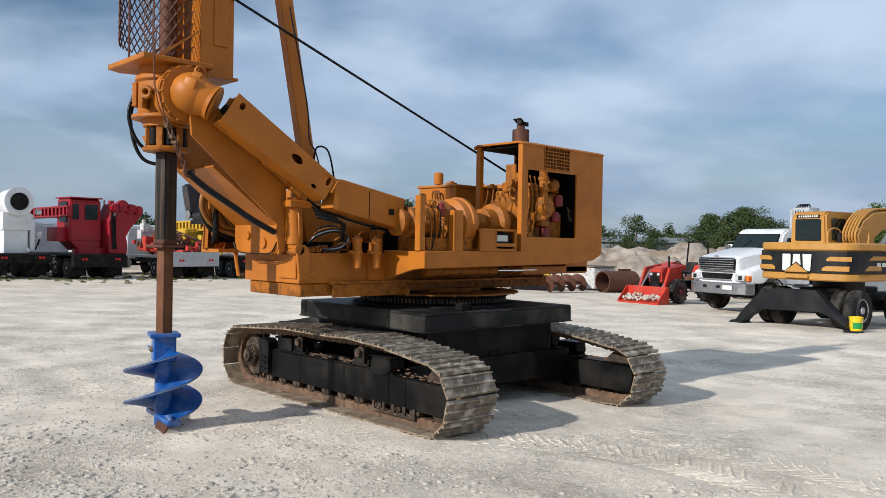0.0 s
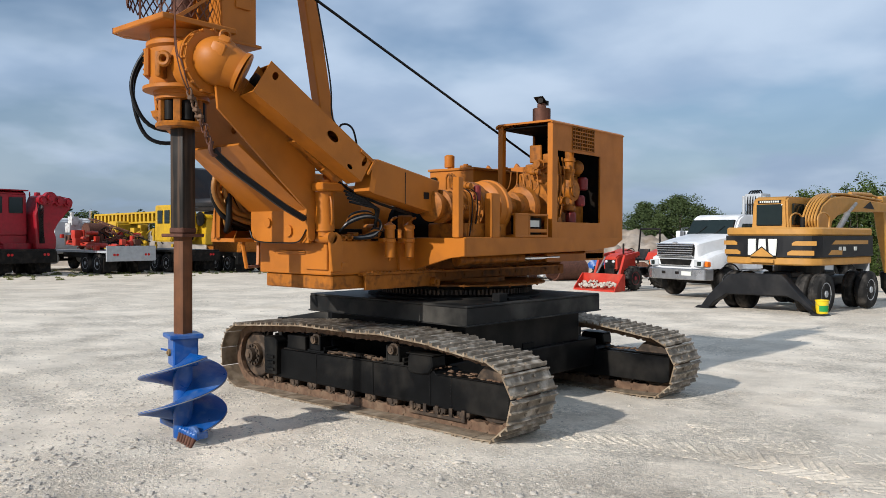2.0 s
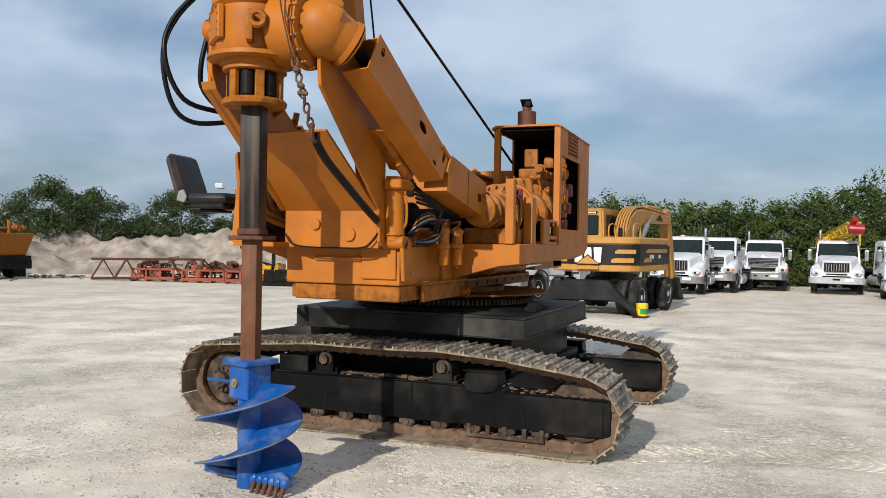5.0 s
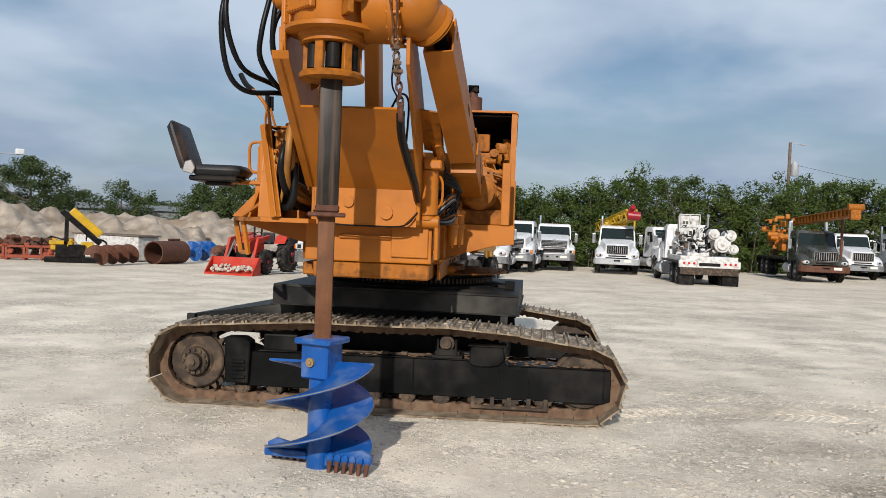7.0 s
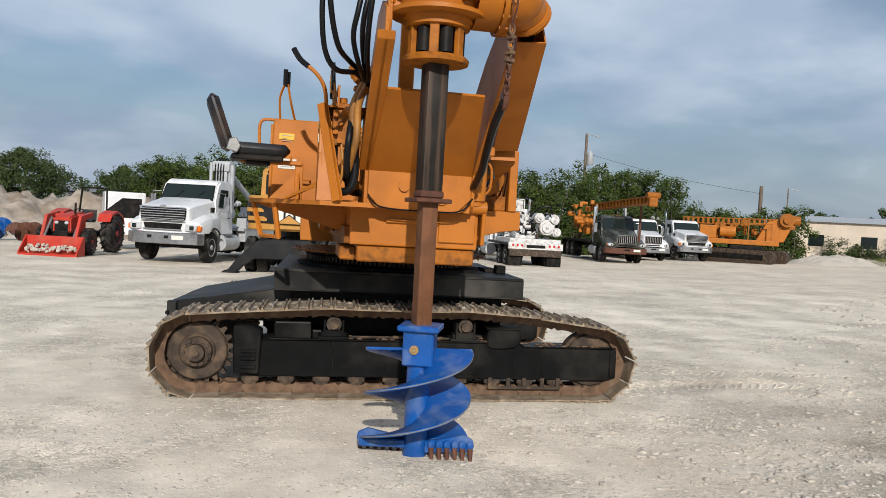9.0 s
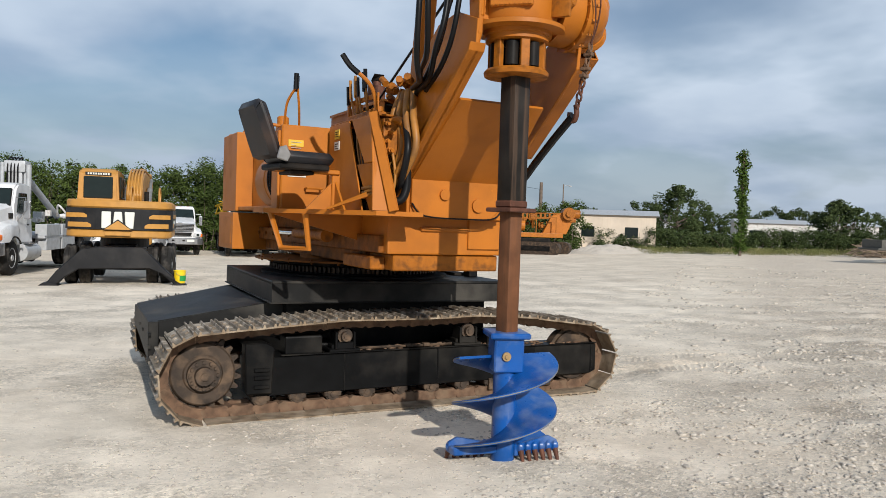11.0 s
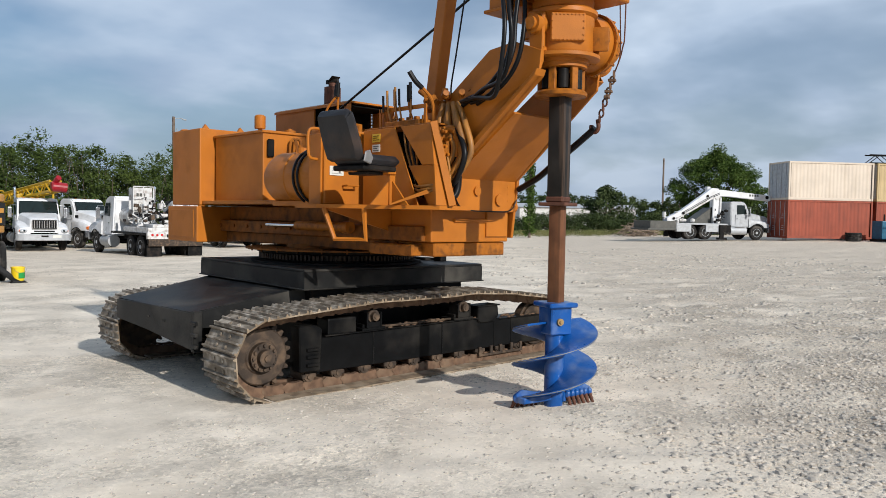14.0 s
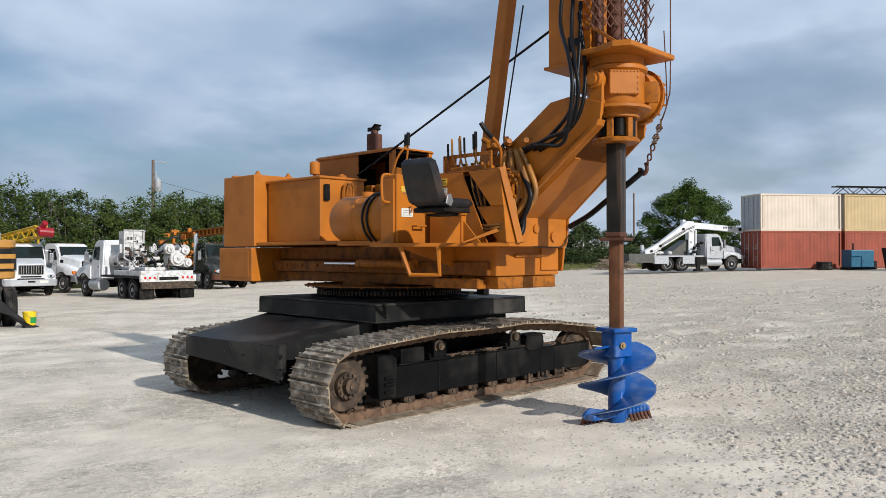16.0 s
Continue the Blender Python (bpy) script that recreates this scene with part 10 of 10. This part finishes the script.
def orange_crawler():
    """The second drill rig at the end of the row."""
    v = thing("crawler_drill", "orange crawler drill rig at the end of the row", "drill rig", at(28.1, 41.2, -28) @ Matrix.Scale(1.1, 4))
    turn = Matrix.Translation((1.1, 0, 0)) @ Matrix.Rotation(radians(66), 4, "Z")
    for y in (-1.2, 1.2):
        bm = B()
        pts = [(-1.9 + 0.42 * math.cos(radians(a)), 0.45 + 0.42 * math.sin(radians(a))) for a in range(90, 271, 20)] + [(1.9 + 0.42 * math.cos(radians(a)), 0.45 + 0.42 * math.sin(radians(a))) for a in range(-90, 91, 20)]
        prism(bm, pts, "x", y - 0.3, y + 0.3, 0.0, turn)
        tr = part("crawler_track", bm, "grease", v)
        bm = B()
        box(bm, y - 0.34, y + 0.34, -1.7, 1.7, 0.28, 0.6, 0.02, turn)
        for k in range(26):
            box(bm, y - 0.31, y + 0.31, -1.85 + 0.145 * k, -1.77 + 0.145 * k, 0.868, 0.892, 0.0, turn)
        part("track_frame", bm, "steel_dark", tr)
    bm = B()
    box(bm, 0.2, 2.2, -1.0, 1.0, 0.5, 1.1, 0.03)
    part("carbody", bm, "steel_dark", v)
    bm = B()
    box(bm, -1.8, 3.0, -1.1, 1.1, 1.15, 1.45, 0.03)
    part("main_frame", bm, "orange", v)
    bm = B()
    box(bm, -1.6, -0.6, -1.0, 0.9, 1.45, 2.25, 0.05)
    cyl(bm, (-0.4, -0.9, 1.9), (0.5, -0.9, 1.9), 0.33, seg=18)
    part("engine_house", bm, "orange", v)
    bm = B()
    prism(bm, [(1.7, 1.4), (3.3, 1.4), (3.8, 2.5), (3.3, 2.95), (2.3, 2.6)], "y", -0.45, 0.35, 0.04)
    part("boom", bm, "orange", v)
    bm = B()
    cyl(bm, (3.4, -0.75, 2.75), (3.4, 0.6, 2.75), 0.42, seg=22)
    cyl(bm, (3.2, -0.1, 2.75), (4.2, -0.1, 2.75), 0.36, 0.28, seg=20)
    cyl(bm, (3.4, -0.9, 2.75), (3.4, -0.75, 2.75), 0.2, seg=14)
    box(bm, 3.0, 3.9, -0.5, 0.4, 2.2, 2.45, 0.04)
    part("rotary_head", bm, "orange_dirty", v, smooth=30)
    punched_mast(v, (-2.6, 0.1, 2.5), (2.8, 0.1, 2.6), 0.5, 0.42, "orange_dirty", 18)
    bm = B()
    box(bm, 1.2, 1.26, -1.1, -1.04, 1.45, 2.5)
    box(bm, 2.5, 2.56, -1.1, -1.04, 1.45, 2.5)
    box(bm, 1.2, 2.56, -1.1, -1.04, 2.44, 2.5)
    part("guard_rail", bm, "orange_dirty", v)
    clutter(v, "drill_gear", "orange_dirty", -0.8, 2.2, -0.9, 0.9, 1.6, 2.6, 26, 71)


def rust_auger(label, x, y, yaw, length, r, mat="rust"):
    v = thing("spare_auger", label, "auger", at(x, y, yaw))
    bm = B()
    cyl(bm, (0, 0, r), (length, 0, r), 0.09, seg=10)
    rows, n = [], int(length * 26)
    for k in range(n + 1):
        a, xx = 6.2832 * k / 20, 0.05 + (length - 0.1) * k / n
        rows.append([bm.verts.new((xx + dx, rr * math.cos(a), r + rr * math.sin(a))) for rr, dx in ((0.08, 0), (r, 0), (r, 0.03), (0.08, 0.03))])
    for p, q in zip(rows, rows[1:]):
        for k in range(4):
            bm.faces.new((p[k], q[k], q[(k + 1) % 4], p[(k + 1) % 4]))
    part("flighting", bm, mat, v, smooth=35)
    return v


def yard_left():
    bank("earth_bank", "long pale earth bank at the edge of the yard", [(-48, 12), (-40, 24), (-31, 33), (-22, 39), (-13, 43), (-6, 46)], 2.9, 9.0, 2.0)
    bank("spoil_heap", "heap of pale spoil", [(-26, 31), (-21, 35), (-16, 37)], 2.2, 7.0, 7.0)
    bank("gravel_heap", "low gravel heap at the end of the row", [(33, 40), (38, 42), (43, 43)], 0.9, 3.5, 5.0, "stone")
    # rusty augers laid in a row
    k = 0
    for i in range(7):
        rust_auger("rusty spare auger lying on the ground", -22.6 + 0.62 * i, 24.6 + 0.5 * i, 62 + 6 * (i % 3), 2.2, 0.42 + 0.04 * (i % 2))
    for x, y in ((-21.6, 22.0), (-19.6, 22.6), (-24.0, 21.4)):
        v = thing("tool_frame", "red painted steel frame with drill tools", "steel frame", at(x, y, 25))
        bm = B()
        for yy in (0.0, 0.9):
            box(bm, 0, 2.0, yy - 0.05, yy + 0.05, 0.08, 0.22, 0.01)
            box(bm, 0, 2.0, yy - 0.04, yy + 0.04, 0.52, 0.62, 0.01)
        for xx in (0.05, 0.7, 1.35, 1.95):
            box(bm, xx - 0.05, xx + 0.05, -0.05, 0.95, 0.0, 0.12, 0.01)
            for yy in (0.0, 0.9):
                box(bm, xx - 0.04, xx + 0.04, yy - 0.04, yy + 0.04, 0.1, 0.6)
        part("frame", bm, "container_red", v)
        clutter(v, "drill_tool", "rust", 0.1, 1.9, 0.1, 0.8, 0.25, 0.95, 26, int(x * 7), size=0.75)
        clutter(v, "red_tool", "container_red", 0.1, 1.9, 0.0, 0.7, 0.2, 0.7, 12, int(y * 7), size=0.8)
    # yellow drill attachment on a dark base
    v = thing("drill_attachment", "yellow and black drill attachment on a stand", "drill attachment", at(-16.6, 22.6, 30) @ Matrix.Scale(0.78, 4))
    bm = B()
    box(bm, -1.4, 1.4, -0.6, 0.6, 0.05, 0.28, 0.02)
    box(bm, -0.9, 0.5, -0.5, 0.5, 0.28, 0.95, 0.03)
    part("base", bm, "steel_dark", v)
    bm = B()
    box(bm, -0.5, -0.3, -0.2, 0.2, 0.9, 2.6, 0.02)
    part("post", bm, "steel_dark", v)
    bm = B()
    R = Matrix.Translation((0.4, 0, 1.9)) @ Matrix.Rotation(radians(42), 4, "Y")
    box(bm, -1.0, 0.9, -0.32, 0.32, 0.05, 0.45, 0.05, R)
    part("cover", bm, "yellow", v)
    bm = B()
    box(bm, -1.3, 1.2, -0.25, 0.25, -0.25, 0.04, 0.03, R)
    tube(bm, [(1.0, 0.2, 1.3), (1.5, 0.2, 1.1), (1.5, 0.2, 0.7), (1.1, 0.2, 0.6)], 0.05, 7)
    part("mast", bm, "steel_dark", v)
    bm = B()
    box(bm, -1.2, -0.5, -0.4, 0.4, 0.95, 1.15, 0.03)
    box(bm, 0.3, 0.9, -0.35, 0.35, 0.6, 1.1, 0.05)
    part("hydraulic_unit", bm, "yellow", v)
    clutter(v, "hydraulic_part", "yellow", -1.2, 1.0, -0.5, 0.5, 0.5, 1.2, 9, 75)
    # rusty core barrel and tools
    v = thing("core_barrel", "rusty steel casing tube lying on the ground", "casing", at(-13.95, 25.3, 77) @ Matrix.Scale(0.84, 4))
    bm = B()
    seg = 28
    rings = [[bm.verts.new((x, r * math.cos(6.2832 * k / seg), 0.6 + r * math.sin(6.2832 * k / seg))) for k in range(seg)] for x, r in ((-1.0, 0.54), (-1.0, 0.60), (1.3, 0.60), (1.3, 0.54))]
    for a, b in zip(rings, rings[1:] + rings[:1]):
        for k in range(seg):
            bm.faces.new((a[k], a[(k + 1) % seg], b[(k + 1) % seg], b[k]))
    part("tube", bm, "rust", v, smooth=35)
    for k in range(5):
        bm = B()
        box(bm, 0.2 + 0.2 * k, 0.32 + 0.2 * k, -0.05, 0.05, 1.19, 1.32, 0.01)
        part("lug", bm, "rust", v)
    rust_auger("squat rusty drilling bucket on its side", -14.8, 20.7, 86, 3.0, 0.40)
    rust_auger("blue painted drill tool lying on the ground", -14.35, 28.7, 80, 2.0, 0.50, "blue")
    rust_auger("dark rusty auger behind the tractor", -13.3, 29.6, 78, 2.4, 0.42)
    v = thing("white_tank", "low white steel tank behind the drill tools", "tank", at(-17.2, 27.0, -22))
    bm = B()
    box(bm, -2.0, 2.2, -0.6, 0.6, 0.1, 1.15, 0.05)
    part("body", bm, "white_dirty", v)
    bm = B()
    box(bm, -2.1, 2.3, -0.65, 0.65, 1.15, 1.22, 0.01)
    part("lid", bm, "wood", v)
    # white van body with raised lid behind the tractor
    v = thing("box_trailer", "white trailer with a dark open hatch", "trailer", at(-8.3, 25.6, -75))
    bm = B()
    box(bm, -2.6, 0, -0.30, 1.25, 0.6, 2.35, 0.06)
    bd = part("body", bm, "white", v)
    bm = B()
    prism(bm, [(-0.12, 1.30), (1.10, 1.30), (1.10, 2.10), (0.35, 2.10), (-0.2, 1.62)], "x", -0.02, 0.012)
    part("hatch", bm, "steel_dark", bd)
    for s in (-1, 1):
        wheel(v, -1.3, 0.475 + s * 0.66, 0.42, s, (SMALL_TYRE, SMALL_RIM))
        bm = B()
        box(bm, -0.01, 0.02, 0.475 + s * 0.6 - 0.08, 0.475 + s * 0.6 + 0.08, 0.8, 1.1, 0.01)
        part("tail_light", bm, "red_lens", v)
    # rusty trusses by the bank
    v = thing("steel_truss", "rusty lattice boom sections lying by the bank", "truss", at(-25.4, 20.4, 42))
    lattice(v, (0, 0, 0.55), (5.0, 0.3, 0.55), 0.9, 0.9, "rust", 10, 0.05, "lattice_frame")
    # shed on the bank
    v = thing("bank_shed", "small open shed frame on the earth bank", "shed", at(-20.0, 46.5, 15))
    bm = B()
    box(bm, -1.2, 0.0, 0, 2.0, 0.9, 2.2, 0.02)
    part("wall", bm, "concrete", v)
    bm = B()
    box(bm, 0.1, 1.0, 0.0, 2.0, 0.9, 2.2, 0.02)
    part("open_bay", bm, "steel_dark", v)
    bm = B()
    box(bm, -1.3, 1.1, -0.2, 2.2, 2.2, 2.3, 0.02)
    part("roof", bm, "light_grey", v)


far_right()
orange_crawler()
yard_left()


# ---- loose stones and ruts on the yard ----
def pebbles():
    rng = np.random.default_rng(12)
    verts, faces = [], []
    oct_v = np.array([(1, 0, 0), (-1, 0, 0), (0, 1, 0), (0, -1, 0), (0, 0, 0.7), (0, 0, -0.6)], float)
    oct_f = [(0, 2, 4), (2, 1, 4), (1, 3, 4), (3, 0, 4)]
    g = 0.5257, 0.8507
    ico_v = np.array([(-g[0], g[1], 0), (g[0], g[1], 0), (-g[0], -g[1], 0), (g[0], -g[1], 0), (0, -g[0], g[1]), (0, g[0], g[1]), (0, -g[0], -g[1]), (0, g[0], -g[1]),
                      (g[1], 0, -g[0]), (g[1], 0, g[0]), (-g[1], 0, -g[0]), (-g[1], 0, g[0])], float)
    ico_f = [(0, 11, 5), (0, 5, 1), (0, 1, 7), (0, 7, 10), (0, 10, 11), (1, 5, 9), (5, 11, 4), (11, 10, 2), (10, 7, 6), (7, 1, 8),
             (3, 9, 4), (3, 4, 2), (3, 2, 6), (3, 6, 8), (3, 8, 9), (4, 9, 5), (2, 4, 11), (6, 2, 10), (8, 6, 7), (9, 8, 1)]

    def add(x, y, s):
        i = len(verts)
        base, tri = (ico_v, ico_f) if s > 0.008 else (oct_v, oct_f)
        p = base * s * (0.78 + 0.4 * rng.random((len(base), 1))) * np.array((1.15, rng.uniform(0.7, 1.1), rng.uniform(0.38, 0.62)))
        a = rng.random() * 6.283
        c, sn = math.cos(a), math.sin(a)
        z = top(x, y) + s * 0.06
        for q in p:
            verts.append((x + q[0] * c - q[1] * sn, y + q[0] * sn + q[1] * c, z + q[2]))
        faces.extend([(i + a0, i + b0, i + c0) for a0, b0, c0 in tri])
    for _ in range(14000):
        add(rng.uniform(-10, 10), rng.uniform(-7.8, 3.5), 0.003 + 0.010 * rng.random() ** 3)
    for _ in range(16000):       # fine gravel round the auger and along the walk
        x = rng.uniform(-4.5, 6.5)
        add(x, rng.uniform(-7.4, -1.8), 0.004 + 0.011 * rng.random() ** 2.5)
    for _ in range(11000):       # coarse belt on the idler side
        x = rng.uniform(-2.8, 9.5)
        add(x, -5.0 + 0.30 * x + rng.normal() * (0.42 + 0.07 * max(x, 0)), 0.004 + 0.028 * rng.random() ** 5)
    for _ in range(320):         # drifts of gravel left between the wheel lanes
        cx, cy = (rng.uniform(-14, 22), rng.uniform(-8, 22)) if rng.random() < 0.7 else (rng.uniform(-7, 5), rng.uniform(-7.5, -2.5))
        a, long, wide = rng.normal() * 0.5 + 0.3, rng.uniform(0.3, 1.6), rng.uniform(0.06, 0.25)
        for _ in range(int(rng.uniform(25, 110))):
            u, w = rng.normal() * long, rng.normal() * wide
            add(cx + u * math.cos(a) - w * math.sin(a), cy + u * math.sin(a) + w * math.cos(a), 0.004 + 0.016 * rng.random() ** 4)
    made = 0                     # rubble field beyond the belt, in clumps
    while made < 15000:
        d = 26.0 * rng.random() ** 1.9
        x, y = -0.5 + d, rng.uniform(-7.0, 2.5 + 0.55 * d)
        v = Vector((x, y, 0))
        if noise.noise(v * 0.55) + 0.7 * noise.noise(v * 1.9) + 0.25 < rng.random() * 0.9 or 0.55 * x - 0.8 * y < 2.4 + rng.random():
            continue
        s = (0.005 + 0.030 * rng.random() ** 4) * (1 + d * 0.05)
        for _ in range(3):
            add(x + rng.normal() * 0.10, y + rng.normal() * 0.07, s * rng.uniform(0.4, 1.0))
            made += 1
    made = 0                     # half-buried clods, single or in short windrows
    while made < 4200:
        d = 28.0 * rng.random() ** 1.25
        x, y = -0.5 + d, rng.uniform(-6.5, 2.5 + 0.75 * d)
        if 0.55 * x - 0.55 * y < 1.8 or noise.noise(Vector((x, y, 3.0)) * 0.8) < rng.uniform(-0.35, 0.30):
            continue
        a = rng.normal() * 0.5 + 0.25
        for _ in range(rng.integers(2, 12)):
            u = rng.normal() * 0.30
            add(x + u * math.cos(a) + rng.normal() * 0.05, y + u * math.sin(a) + rng.normal() * 0.05, (0.007 + (0.022 if d < 5 else 0.045) * rng.random() ** 4) * (1 + 0.03 * d))
            made += 1
    o = mesh_object("gravel", verts, faces, "stone")
    tagged(o, "loose pale gravel and stones on the yard", "gravel", kind="stuff")


pebbles()


def tread(label, line, width, lift=1.0, pitch=0.075, seed=1):
    """Pressed chevron tread marks of a tyre along a line."""
    rng = random.Random(seed)
    dense = spline([Vector((*q, 0)) for q in line], 60)
    bm = B()
    gone = 0.0
    for a, b in zip(dense, dense[1:]):
        gone += (b - a).length
        if gone < pitch:
            continue
        gone = 0.0
        d = (b - a).normalized()
        nv = Vector((-d.y, d.x, 0))
        for s in (-1, 1):
            p0 = a + nv * s * 0.02
            p1 = a + nv * s * width / 2 - d * 0.13 * (1 + rng.uniform(-0.2, 0.2))
            h = rng.uniform(0.006, 0.013) * lift
            if rng.random() < 0.06:
                continue
            w = d * pitch * 0.50
            q = []
            for p, ww in ((p0, w), (p1, w * rng.uniform(0.7, 1.3))):
                z = top(p.x, p.y) - 0.002
                q.append([bm.verts.new((p.x - ww.x, p.y - ww.y, z - 0.004)), bm.verts.new((p.x, p.y, z + h)), bm.verts.new((p.x + ww.x, p.y + ww.y, z - 0.004))])
            bm.faces.new((q[0][0], q[0][1], q[1][1], q[1][0]))
            bm.faces.new((q[0][1], q[0][2], q[1][2], q[1][1]))
            bm.faces.new(q[0])
            bm.faces.new(q[1])
    bmesh.ops.recalc_face_normals(bm, faces=bm.faces[:])
    o = part("tread_marks", bm, "ground")
    tagged(o, label, "tyre marks", kind="stuff")


tread("chevron tyre tread marks pressed into the gravel", [(1.9, -1.3), (2.12, -1.1), (3.02, -0.75), (3.94, -0.75), (4.6, -0.9)], 0.46, seed=3, pitch=0.085)
tread("faint chevron tyre tread marks in the gravel", [(2.75, 0.25), (3.1, 0.0), (3.6, -0.12), (4.4, -0.15), (5.2, -0.3)], 0.44, lift=0.8, pitch=0.085, seed=5)

# greasy fittings on the rig's engine and gearbox
clutter(RIG, "engine_fitting", "orange_dirty", 0.72, 0.95, 0.40, 0.72, 1.80, 2.52, 16, 81, size=0.26, kinds="bcc")
clutter(RIG, "gearbox_fitting", "orange_dirty", 0.72, 0.96, -0.98, -0.42, 1.70, 2.16, 12, 82, size=0.26, kinds="bcc")
